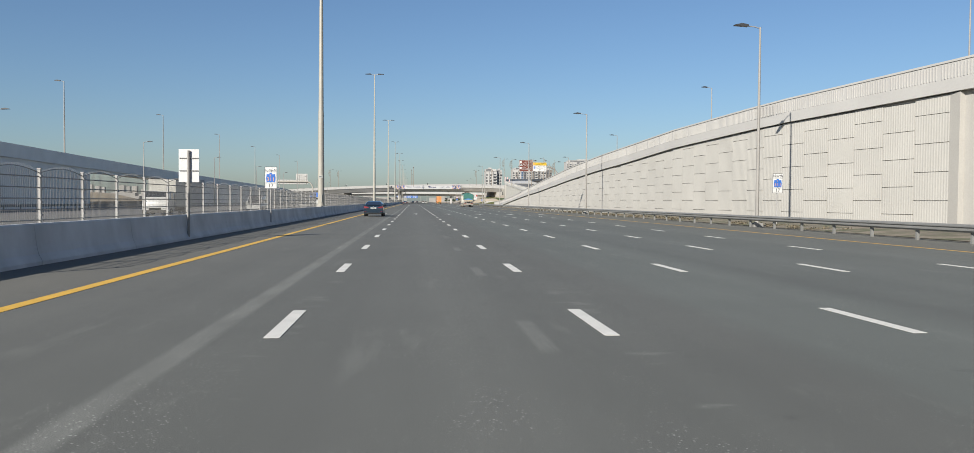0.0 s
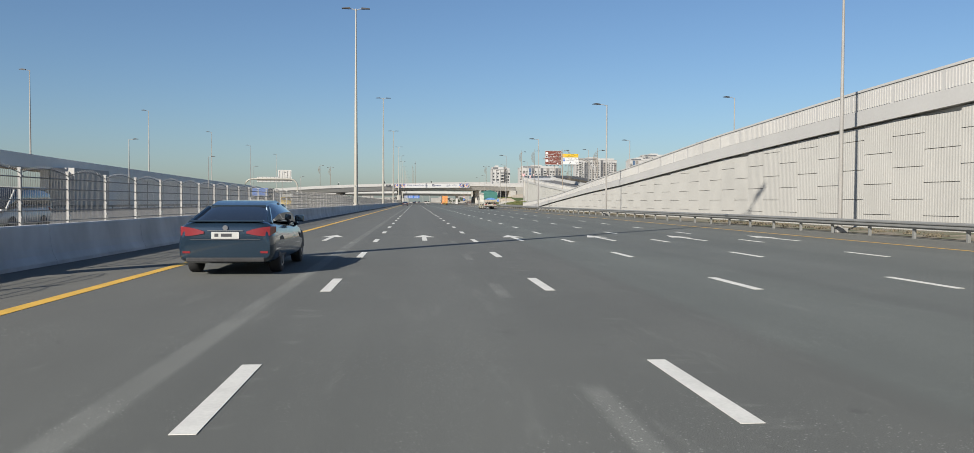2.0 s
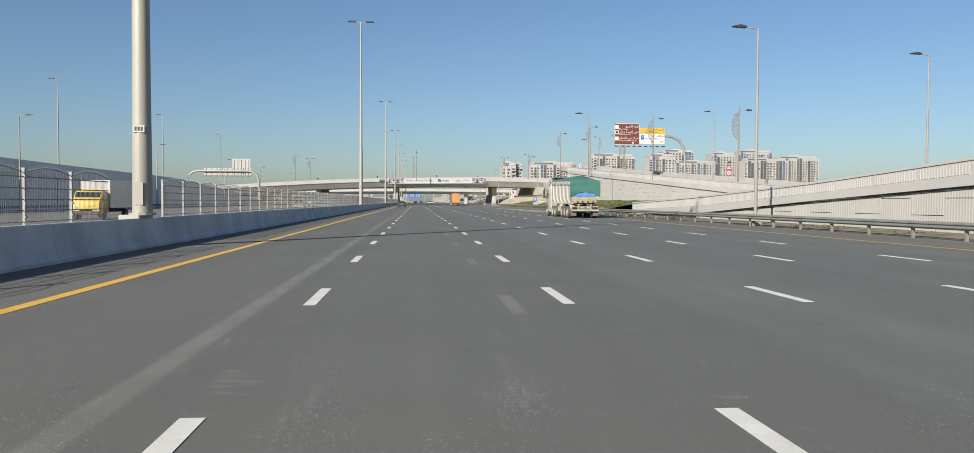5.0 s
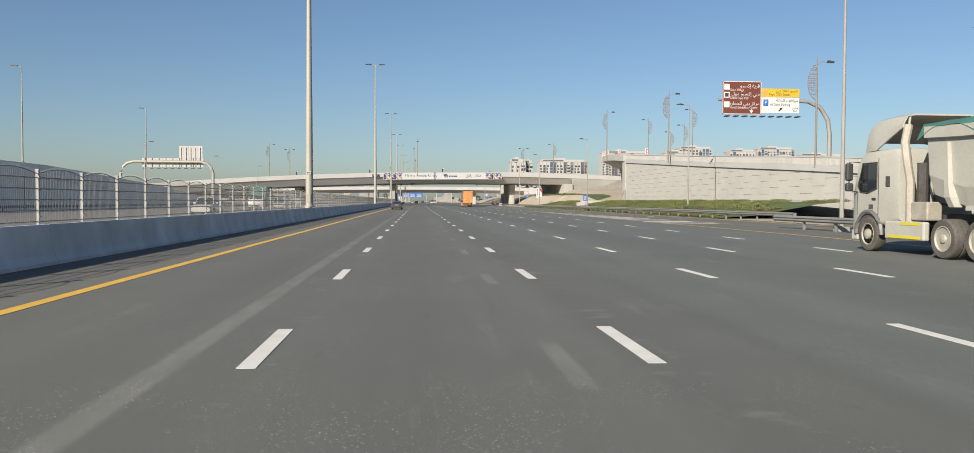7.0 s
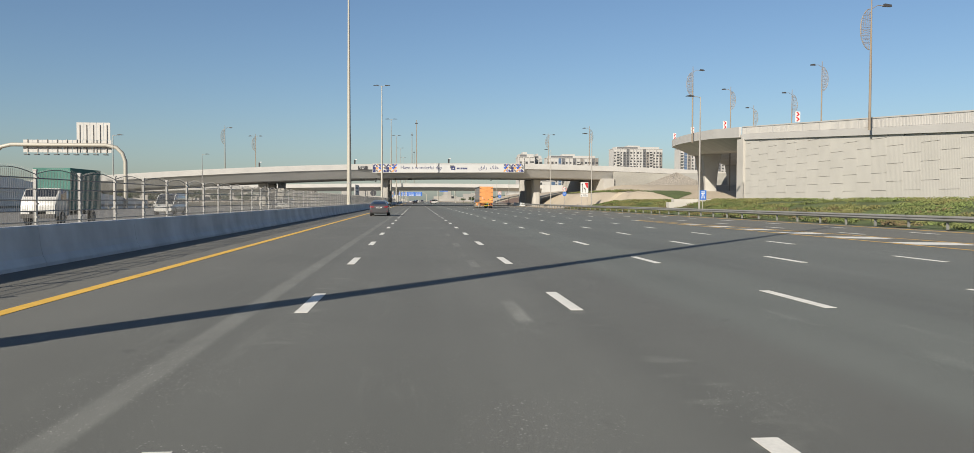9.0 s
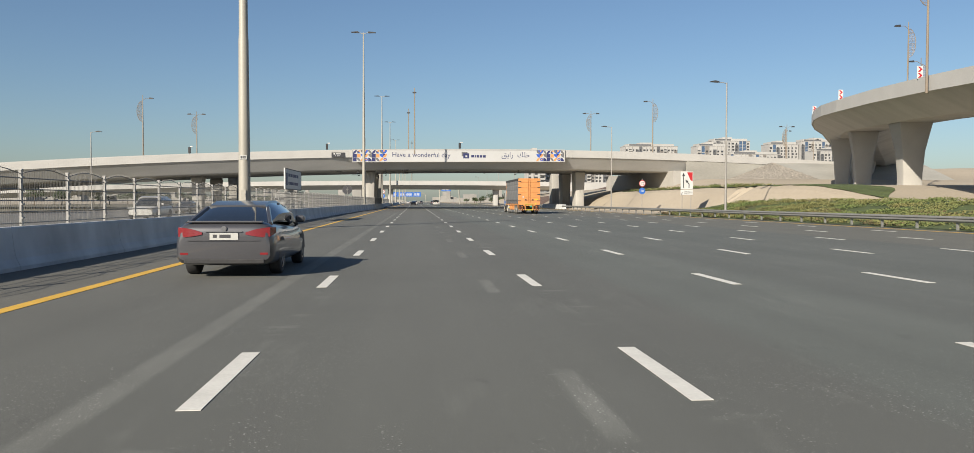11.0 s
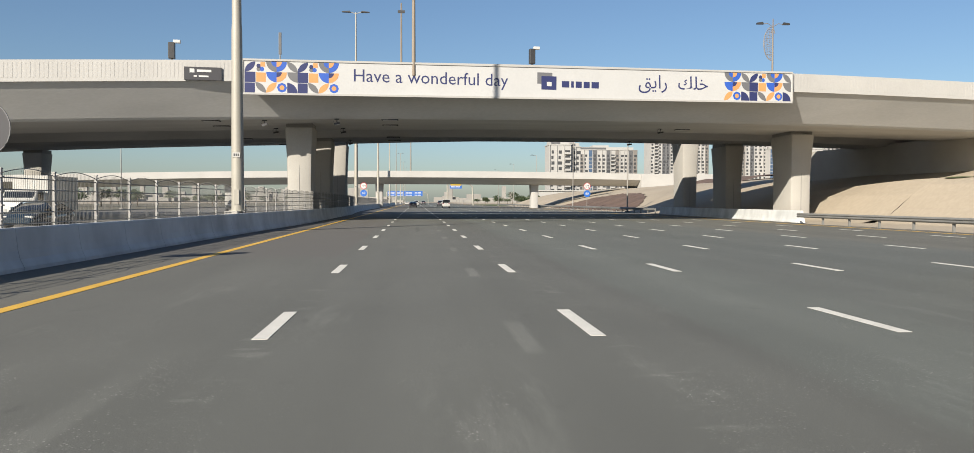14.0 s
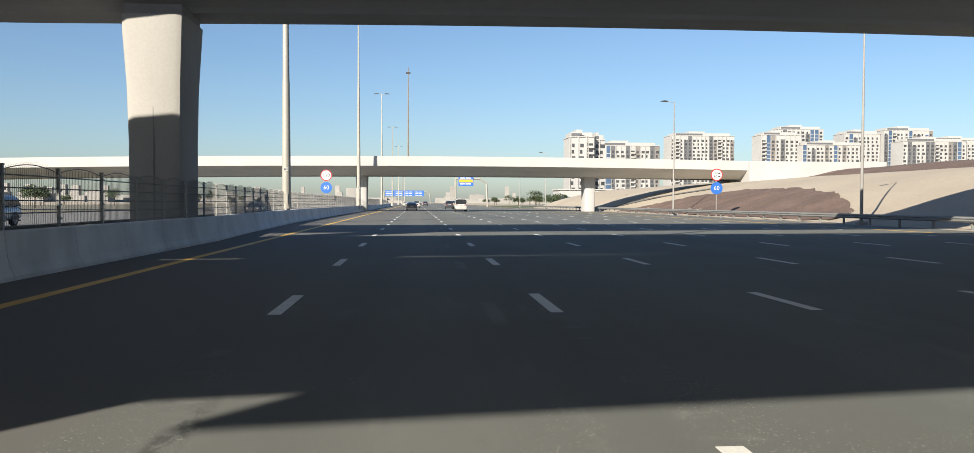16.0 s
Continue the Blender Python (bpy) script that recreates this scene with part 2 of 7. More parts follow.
NAVY = mat("print_navy", (0.022, 0.028, 0.099), 0.55, 0, (20, 0.03), (1, 0.04))
BLUE = mat("print_blue", (0.025, 0.087, 0.384), 0.55, 0, (20, 0.03), (1, 0.04))
ORANGE_P = mat("print_orange", (0.527, 0.248, 0.093), 0.55, 0, (20, 0.03), (1, 0.04))
GREY_P = mat("print_grey", (0.124, 0.124, 0.13), 0.55, 0, (20, 0.03), (1, 0.04))
BANNER = mat("banner_white", (0.434, 0.434, 0.428), 0.6, 0, (6, 0.02), (0.4, 0.04))
SIGN_BROWN = mat("sign_brown", (0.124, 0.034, 0.022), 0.5, 0, (10, 0.04), (0.8, 0.06))
SIGN_YELLOW = mat("sign_yellow", (0.496, 0.322, 0.019), 0.5, 0, (10, 0.04), (0.8, 0.06))
SIGN_BLUE = mat("sign_blue", (0.019, 0.105, 0.384), 0.5, 0, (10, 0.04), (0.8, 0.06))
SIGN_WHITE = mat("sign_white", (0.496, 0.496, 0.484), 0.5, 0, (10, 0.03), (0.8, 0.05))
SIGN_RED = mat("sign_red", (0.384, 0.019, 0.025), 0.5, 0, (10, 0.03), (0.8, 0.05))
SIGN_BACK = mat("sign_back_grey", (0.136, 0.136, 0.136), 0.6, 0.3, (10, 0.05), (0.8, 0.1))


# ---- mesh kit ----
def box(bm, x0, x1, y0, y1, z0, z1, bevel=0.0):
    vs = [bm.verts.new(p) for p in ((x0, y0, z0), (x1, y0, z0), (x1, y1, z0), (x0, y1, z0), (x0, y0, z1), (x1, y0, z1), (x1, y1, z1), (x0, y1, z1))]
    fs = [bm.faces.new([vs[i] for i in q]) for q in ((3, 2, 1, 0), (4, 5, 6, 7), (0, 1, 5, 4), (1, 2, 6, 5), (2, 3, 7, 6), (3, 0, 4, 7))]
    if bevel:
        es = {e for f in fs for e in f.edges}
        bmesh.ops.bevel(bm, geom=list(es), offset=bevel, segments=2, affect="EDGES", profile=0.5)
    return bm


def prism(bm, profile, y0, y1, axis="y"):
    """A closed profile of (a, b) pairs pulled along an axis: y gives (x, z), x gives (y, z), z gives (x, y)."""
    def at(a, b, t):
        return (a, t, b) if axis == "y" else (t, a, b) if axis == "x" else (a, b, t)
    r0 = [bm.verts.new(at(a, b, y0)) for a, b in profile]
    r1 = [bm.verts.new(at(a, b, y1)) for a, b in profile]
    k = len(profile)
    bm.faces.new(r0), bm.faces.new(r1[::-1])
    for i in range(k):
        bm.faces.new((r0[i], r0[(i + 1) % k], r1[(i + 1) % k], r1[i]))
    return bm


def tube(bm, pts, radii, n=10, cap=True):
    """A round bar through points, with a radius at each."""
    pts = [Vector(p) for p in pts]
    rings = []
    for i, p in enumerate(pts):
        d = (pts[min(i + 1, len(pts) - 1)] - pts[max(i - 1, 0)]).normalized()
        u = d.cross(Vector((0, 0, 1)) if abs(d.z) < 0.9 else Vector((1, 0, 0))).normalized()
        v = d.cross(u)
        rr = radii[i] if isinstance(radii, (list, tuple)) else radii
        rings.append([bm.verts.new(p + (u * math.cos(a) + v * math.sin(a)) * rr) for a in [2 * math.pi * j / n for j in range(n)]])
    for a, b in zip(rings, rings[1:]):
        for j in range(n):
            bm.faces.new((a[j], a[(j + 1) % n], b[(j + 1) % n], b[j]))
    if cap:
        bm.faces.new(rings[0][::-1]), bm.faces.new(rings[-1])
    return bm


def loft(bm, sections, close=True, caps=True):
    """Skin through rings of points, with the same count in each."""
    rings = [[bm.verts.new(p) for p in s] for s in sections]
    k = len(rings[0])
    for a, b in zip(rings, rings[1:]):
        for j in range(k if close else k - 1):
            bm.faces.new((a[j], a[(j + 1) % k], b[(j + 1) % k], b[j]))
    if close and caps:
        bm.faces.new(rings[0][::-1]), bm.faces.new(rings[-1])
    return bm


def disc(bm, c, r, axis="y", n=24, depth=0.0, a0=0.0, a1=2 * math.pi, centre=None):
    """A flat disc or sector facing along an axis; with depth, a short drum."""
    full = a1 - a0 > 6.28
    k = n if full else n + 1
    ang = [a0 + (a1 - a0) * i / n for i in range(k)]
    def at(a, s):
        u, v = r * math.cos(a), r * math.sin(a)
        return (c[0] + u, c[1] + s, c[2] + v) if axis == "y" else (c[0] + s, c[1] + u, c[2] + v) if axis == "x" else (c[0] + u, c[1] + v, c[2] + s)
    ring = [bm.verts.new(at(a, 0)) for a in ang]
    if not full:
        ring.append(bm.verts.new(c))
    bm.faces.new(ring)
    if depth:
        back = [bm.verts.new(at(a, depth)) for a in ang]
        if not full:
            back.append(bm.verts.new(at(0, depth) if r == 0 else (c[0], c[1] + depth, c[2]) if axis == "y" else (c[0] + depth, c[1], c[2])))
        bm.faces.new(back[::-1])
        for i in range(len(ring)):
            j = (i + 1) % len(ring)
            bm.faces.new((ring[i], ring[j], back[j], back[i]))
    return bm


def finish(bm, smooth=False, angle=35):
    bmesh.ops.recalc_face_normals(bm, faces=bm.faces)
    if smooth:
        for f in bm.faces:
            f.smooth = True
        for e in bm.edges:
            if len(e.link_faces) == 2 and e.calc_face_angle(0) > radians(angle):
                e.smooth = False
    return bm


def mesh_of(name, bm, material, smooth=False):
    finish(bm, smooth)
    me = bpy.data.meshes.new(name)
    bm.to_mesh(me)
    bm.free()
    me.materials.append(material)
    return me


def part(name, bm, material, parent=None, label="", smooth=False):
    ob = new(name, mesh_of(name, bm, material, smooth) if isinstance(bm, bmesh.types.BMesh) else bm)
    ob.parent = parent
    return tagged(ob, label)


def thing(name, label, category, group="", m=None, kind=""):
    ob = tagged(new(name), label, category, group, kind)
    ob.empty_display_size = 0.3
    if m:
        ob.matrix_basis = m
    return ob


def whole(name, bm, material, label, category, group="", kind="", m=None, smooth=False):
    ob = part(name, bm, material, None, label, smooth)
    if m:
        ob.matrix_basis = m
    return tagged(ob, "", category, group, kind)


def lettering(name, text, size, material, parent, m, align="CENTER", wide=1.0, depth=0.004):
    """Raised letters as a mesh under a sign; m stands the text up in the sign's own frame."""
    cu = bpy.data.curves.new(name, "FONT")
    cu.body, cu.size, cu.align_x, cu.align_y, cu.extrude, cu.resolution_u = text, size, align, "CENTER", depth / 2, 2
    tmp = bpy.data.objects.new(name, cu)
    scene.collection.objects.link(tmp)
    bpy.context.view_layer.update()
    me = bpy.data.meshes.new_from_object(tmp.evaluated_get(bpy.context.evaluated_depsgraph_get()))
    bpy.data.objects.remove(tmp)
    me.transform(m @ Matrix.Diagonal((wide, 1, 1, 1)))
    me.materials.clear()
    me.materials.append(material)
    ob = new(name, me)
    ob.parent = parent
    return ob


def lerp(table, y):
    """Value at y from a table of (y, value) rows."""
    for (a, va), (b, vb) in zip(table, table[1:]):
        if y <= b:
            return va + (vb - va) * max(0.0, (y - a) / (b - a))
    return table[-1][1]


def smooth01(v):
    v = min(1.0, max(0.0, v))
    return v * v * (3 - 2 * v)


def sheet(bm, xs, ys, height):
    """A grid of ground over x and y stations with a height function."""
    rows = [[bm.verts.new((x, y, height(x, y))) for x in xs] for y in ys]
    for a, b in zip(rows, rows[1:]):
        for i in range(len(xs) - 1):
            bm.faces.new((a[i], a[i + 1], b[i + 1], b[i]))
    return bm


def steps(a, b, n):
    return [a + (b - a) * i / n for i in range(n + 1)]

# ---- ground and road ----
whole("ground", sheet(bmesh.new(), steps(-3500, 3500, 8), steps(-900, 4600, 8), lambda x, y: -0.06), SAND, "flat sandy desert ground reaching to the horizon", "ground", kind="structure")
bm = bmesh.new()
EDGE = [(-80, 23.4), (240, 23.4), (262, 28.6), (478, 28.6), (524, 31.7), (1600, 31.7)]
sheet(bm, [0, 1], [-80, 0, 80, 160, 240, 262, 300, 400, 478, 524, 560, 700, 1000, 1600], lambda x, y: 0.0)
for v in bm.verts:
    v.co.x = -7.0 if v.co.x < 0.5 else lerp(EDGE, v.co.y)
whole("road", bm, ASPHALT, "dark grey asphalt of a six-lane highway carriageway", "road", kind="structure")
whole("road_opposite", sheet(bmesh.new(), [-44.5, -8.6], [-80, 400, 1600], lambda x, y: -0.02), ASPHALT_OLD, "grey asphalt of the opposite highway carriageway", "road", kind="structure")
whole("median", box(bmesh.new(), -8.6, -7.0, -80, 1200, -0.05, 0.12), CONCRETE_DARK, "grey concrete median strip behind the barrier", "median", kind="structure")
whole("verge", sheet(bmesh.new(), [23.4, 27, 31, 52], steps(-80, 255, 30), lambda x, y: 0.02 + 0.25 * smooth01((x - 23.8) / 3) + 0.03 * noise.noise((x, y * 0.3, 0))), DUST, "dusty verge with dry weeds beside the road", "verge", kind="structure")

# ---- road markings, each dash a piece ----
LINES = [0.0, 3.65, 7.2, 10.8, 14.4, 18.0]
marking = thing("lane_marking", "white and yellow painted lane lines on the asphalt", "road marking", kind="structure")
dash = mesh_of("dash", box(bmesh.new(), -0.085, 0.085, -2.15, 0, 0.002, 0.006), WHITE)
rest = bmesh.new()
for i, x in enumerate(LINES):
    for k in range(-6, 110):
        y = 10.35 + 8 * k
        if i == 5 and y < 330:
            continue
        if k < 46:
            ob = new("dash", dash)
            ob.parent, ob.location = marking, (x, y, 0)
        else:
            box(rest, x - 0.085, x + 0.085, y - 2.15, y, 0.002, 0.006)
tagged(part("far_dashes", rest, WHITE, marking), kind="stuff")
part("edge_line", box(bmesh.new(), -3.95, -3.72, -80, 1200, 0.002, 0.006), YELLOW, marking, "yellow left edge line")
bm = bmesh.new()
sheet(bm, [0, 1], [-80, 250, 300, 330], lambda x, y: 0.005)
for v in bm.verts:
    v.co.x = lerp([(-80, 18.6), (250, 18.5), (300, 18.2), (330, 18.0)], v.co.y) + (0.18 if v.co.x > 0.5 else 0)
part("edge_line", bm, YELLOW, marking, "yellow right edge line")
bm = bmesh.new()
sheet(bm, [0, 1], [262, 300, 330], lambda x, y: 0.005)
for v in bm.verts:
    v.co.x = lerp([(262, 22.6), (300, 20.6), (330, 18.4)], v.co.y) + (0.18 if v.co.x > 0.5 else 0)
part("edge_line", bm, YELLOW, marking, "yellow line of the merging lane")
for k in range(13):
    y = 264.5 + 4.6 * k
    w = lerp([(262, 22.5), (300, 20.5), (330, 18.6)], y) - 18.75
    if w > 0.3:
        bm = bmesh.new()
        a = [bm.verts.new(p) for p in ((18.5, y - 0.9, 0.006), (18.6 + w, y - 1.6, 0.006), (18.75 + w, y + 0.3, 0.006), (18.5, y + 0.8, 0.006))]
        bm.faces.new(a)
        part("hatch_stripe", bm, WHITE, marking)
bm = bmesh.new()
for x, k0 in ((21.55, 37), (25.1, 34)):
    for k in range(k0, 110):
        if k < k0 + 12:
            ob = new("dash", dash)
            ob.parent, ob.location = marking, (x, 10.35 + 8 * k, 0)
        else:
            box(bm, x - 0.085, x + 0.085, 8.2 + 8 * k, 10.35 + 8 * k, 0.002, 0.006)
tagged(part("far_dashes", bm, WHITE, marking), kind="stuff")
part("edge_line", box(bmesh.new(), 27.3, 27.5, 262, 1200, 0.002, 0.006), YELLOW, marking, "yellow shoulder line")


def arrow(x, y):
    bm = bmesh.new()
    box(bm, x - 0.09, x + 0.09, y, y + 3.0, 0.002, 0.006)
    prism(bm, [(x - 0.42, y + 3.0), (x + 0.42, y + 3.0), (x, y + 5.0)], 0.002, 0.006, "z")
    part("arrow", bm, WHITE, marking, "white lane arrow")


for x in (-1.9, 1.8, 5.45, 9.0, 12.6, 16.3):
    arrow(x, 89.2)


# ---- retaining walls ----
def terrace(name, xs, ledge, top, y0, y1, depth, side, label, panels, rib=0.010):
    """A retaining wall along the road: precast panels under an overhanging fascia and a ribbed parapet.
    xs, ledge, top: tables over y. side: -1 when the face looks to -x, +1 when it looks to +x."""
    st = steps(y0, y1, int((y1 - y0) / 5))
    s = side

    def run(off0, off1, za, zb):
        """A band between two offsets from the face and two height functions."""
        bm = bmesh.new()
        secs = []
        for y in st:
            x = lerp(xs, y)
            secs.append([(x + off0, y, za(y)), (x + off1, y, za(y)), (x + off1, y, zb(y)), (x + off0, y, zb(y))])
        return loft(bm, secs)
    core = whole(name, run(-s * 0.16, -s * depth, lambda y: -0.3, lambda y: max(0.0, lerp(ledge, y) - 0.02)), CONCRETE, label, "wall", kind="structure")
    part("fascia", run(s * 0.22, -s * 0.3, lambda y: lerp(ledge, y), lambda y: lerp(ledge, y) + 0.42 * (lerp(top, y) - lerp(ledge, y))), CONCRETE_WHITE, core, "smooth concrete fascia")
    part("parapet", run(s * 0.12, -s * 0.28, lambda y: lerp(ledge, y) + 0.42 * (lerp(top, y) - lerp(ledge, y)), lambda y: lerp(top, y)), CONCRETE_WHITE, core, "concrete parapet")
    part("coping", run(s * 0.17, -s * 0.32, lambda y: lerp(top, y), lambda y: lerp(top, y) + 0.12), CONCRETE_WHITE, core)
    bm = bmesh.new()
    y = y0 + 0.2
    while y < y1 - 0.3:
        x, l, t = lerp(xs, y), lerp(ledge, y), lerp(top, y)
        if t - l > 0.9 and int(y / 0.21) % 18:
            box(bm, x + s * 0.10, x + s * 0.155, y, y + 0.09, l + 0.47 * (t - l), t - 0.1)
        y += 0.21
    tagged(part("ribs", bm, CONCRETE_WHITE, core), kind="stuff")
    if panels:
        col = 0
        y = panels[0]
        shared = {}
        while y < panels[1]:
            xa, xb = lerp(xs, y), lerp(xs, y + 2.5)
            zt = lerp(ledge, y + 2.5) - 0.05
            z = -0.72 if col % 2 else 0.08
            while z < zt - 0.15:
                h = min(z + 1.6, zt) - z
                key = round(h, 2)
                if key not in shared:
                    bm = bmesh.new()
                    # flat slab with shallow upright ribs
                    box(bm, -0.17, 0.0, 0.004, 2.496, 0.03, h)
                    for r in range(13):
                        yr = 0.02 + r * 0.1905
                        if h > 0.3:
                            v = [bm.verts.new(p) for p in ((0.0, yr, 0.035), (rib, yr + 0.04, 0.035), (rib, yr + 0.09, 0.035), (0.0, yr + 0.13, 0.035), (0.0, yr, h), (rib, yr + 0.04, h), (rib, yr + 0.09, h), (0.0, yr + 0.13, h))]
                            for q in ((0, 1, 5, 4), (1, 2, 6, 5), (2, 3, 7, 6)):
                                bm.faces.new([v[i] for i in q])
                    shared[key] = mesh_of("panel", bm, PANEL)
                ob = new("panel", shared[key])
                ob.parent = core
                turn = math.atan2(-(xb - xa), 2.5)
                ob.matrix_basis = pose(xa, y, z, 0, 0, math.degrees(turn)) @ Matrix.Diagonal((s, 1, 1, 1))
                z += 1.6
            col += 1
            y += 2.5
    return core


R1_X = [(-60, 52), (-10, 40), (20, 34), (41, 30.4), (57, 27.9), (75, 26.5), (100, 25.7), (150, 25.3), (240, 25.3)]
R1_LEDGE = [(-60, 8.2), (20, 7.9), (41, 7.55), (57, 7.25), (75, 6.75), (92, 6.0), (107, 5.5), (122, 4.9), (152, 3.42), (168, 2.85), (180, 2.3), (195, 1.6), (215, 0.55), (236, 0.1)]
R1_TOP = [(-60, 10.2), (20, 9.8), (41, 9.15), (57, 8.85), (75, 8.4), (92, 7.8), (107, 7.3), (122, 6.7), (152, 5.05), (168, 4.2), (180, 3.4), (195, 2.6), (215, 1.85), (236, 1.3)]
terrace("wall_ramp_down", R1_X, R1_LEDGE, R1_TOP, -60, 236, 1.2, -1, "pale concrete retaining wall of a descending ramp with ribbed panels", (41, 214), 0.008)
bm = bmesh.new()
box(bm, 30.4, 31.5, 40.2, 41.0, -0.2, 7.5)
whole("pilaster", bm, CONCRETE, "plain concrete end strip beside the wall panels", "pilaster", kind="structure")
bm = bmesh.new()
sheet(bm, [0.6, 5, 9], steps(-60, 250, 62), lambda x, y: max(0.0, lerp(R1_TOP, y) - 1.0))
for v in bm.verts:
    v.co.x += lerp(R1_X, v.co.y)
whole("ramp_deck", bm, ASPHALT_OLD, "asphalt surface of the descending ramp", "ramp", kind="structure")
bm = bmesh.new()
loft(bm, [[(lerp(R1_X, y) + 9, y, -0.2), (lerp(R1_X, y) + 9.4, y, -0.2), (lerp(R1_X, y) + 9.4, y, lerp(R1_TOP, y)), (lerp(R1_X, y) + 9, y, lerp(R1_TOP, y))] for y in steps(-60, 236, 60)])
whole("ramp_parapet", bm, CONCRETE_WHITE, "concrete parapet on the far side of the ramp", "parapet", kind="structure")

R2_X = [(200, 50), (262, 46.5), (300, 44.4), (320, 44), (372, 44)]
R2_LEDGE = [(200, 0.1), (230, 1.2), (262, 2.9), (300, 5.3), (330, 7.0), (372, 9.5)]
R2_TOP = [(200, 1.2), (230, 2.6), (262, 4.4), (300, 6.8), (330, 8.5), (372, 11.1)]
terrace("wall_ramp_up", R2_X, R2_LEDGE, R2_TOP, 200, 372, 1.2, -1, "pale concrete retaining wall of a rising ramp with ribbed panels", (232, 370), 0.004)
bm = bmesh.new()
sheet(bm, [0.6, 6, 12], steps(200, 372, 30), lambda x, y: max(0.0, lerp(R2_TOP, y) - 1.0))
for v in bm.verts:
    v.co.x += lerp(R2_X, v.co.y)
whole("ramp_deck_up", bm, ASPHALT_OLD, "asphalt surface of the rising ramp", "ramp", kind="structure")
bm = bmesh.new()
loft(bm, [[(lerp(R2_X, y) + 12, y, -0.2), (lerp(R2_X, y) + 12.4, y, -0.2), (lerp(R2_X, y) + 12.4, y, lerp(R2_TOP, y)), (lerp(R2_X, y) + 12, y, lerp(R2_TOP, y))] for y in steps(200, 372, 40)])
whole("ramp_parapet_up", bm, CONCRETE_WHITE, "concrete parapet on the far side of the rising ramp", "parapet", kind="structure")
whole("abutment", box(bmesh.new(), 43.7, 56.4, 371.2, 373.2, -0.2, 9.6), CONCRETE, "concrete abutment at the end of the rising ramp", "abutment", kind="structure")

L_TOP = [(-60, 9.4), (107, 8.4), (130, 8.0), (175, 7.4), (221, 6.9), (273, 6.4), (327, 6.1), (380, 4.0), (430, 1.2)]
L_LEDGE = [(y, z - 1.7 if z > 2 else 0.1) for y, z in L_TOP]


def left_wall(y0, y1, z0):
    bm = bmesh.new()
    loft(bm, [[(-50, y, z0), (-51.2, y, z0), (-51.2, y, lerp(L_TOP, y)), (-50, y, lerp(L_TOP, y))] for y in steps(y0, y1, max(2, int((y1 - y0) / 8)))])
    return bm


# this wall faces away from the sun; its brightness is lifted in the colour
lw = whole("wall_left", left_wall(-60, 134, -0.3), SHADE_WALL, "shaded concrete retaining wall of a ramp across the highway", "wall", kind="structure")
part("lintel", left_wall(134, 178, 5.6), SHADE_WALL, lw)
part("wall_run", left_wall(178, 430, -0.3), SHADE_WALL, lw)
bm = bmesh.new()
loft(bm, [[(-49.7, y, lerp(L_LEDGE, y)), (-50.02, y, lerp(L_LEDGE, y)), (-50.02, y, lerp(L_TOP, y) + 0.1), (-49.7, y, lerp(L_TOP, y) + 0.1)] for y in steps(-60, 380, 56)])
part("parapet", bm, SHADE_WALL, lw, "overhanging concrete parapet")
part("portal", box(bmesh.new(), -49.9, -46.5, 178, 191, -0.1, 6.0, 0.05), CONCRETE_WHITE, lw, "white concrete portal block")
for y in steps(200, 320, 12):
    part("joint_strip", box(bmesh.new(), -49.995, -49.95, y, y + 0.12, 0, lerp(L_LEDGE, y) - 0.1), CONCRETE_DARK, lw)
whole("underpass_slope", sheet(bmesh.new(), [-90, -62, -51], steps(134, 178, 6), lambda x, y: 4.6 * smooth01((-x - 50) / 22)), SAND, "sandy slope seen through the underpass", "slope", kind="structure")
part("underpass_back", box(bmesh.new(), -92, -90, 120, 200, -0.1, 8), CONCRETE, lw)
bm = bmesh.new()
sheet(bm, [-62, -51.2], steps(-60, 430, 40), lambda x, y: lerp(L_TOP, y) - 1.0)
whole("ramp_deck_left", bm, ASPHALT_OLD, "asphalt surface of the ramp across the highway", "ramp", kind="structure")

# ---- main overpass: three parallel decks ----
SKEW = 6.16
OVER = pose(-9.7, 478.3, 0, 0, 0, SKEW)


def crest(u):
    return 11.25 - 0.0004 * (u - 35) ** 2


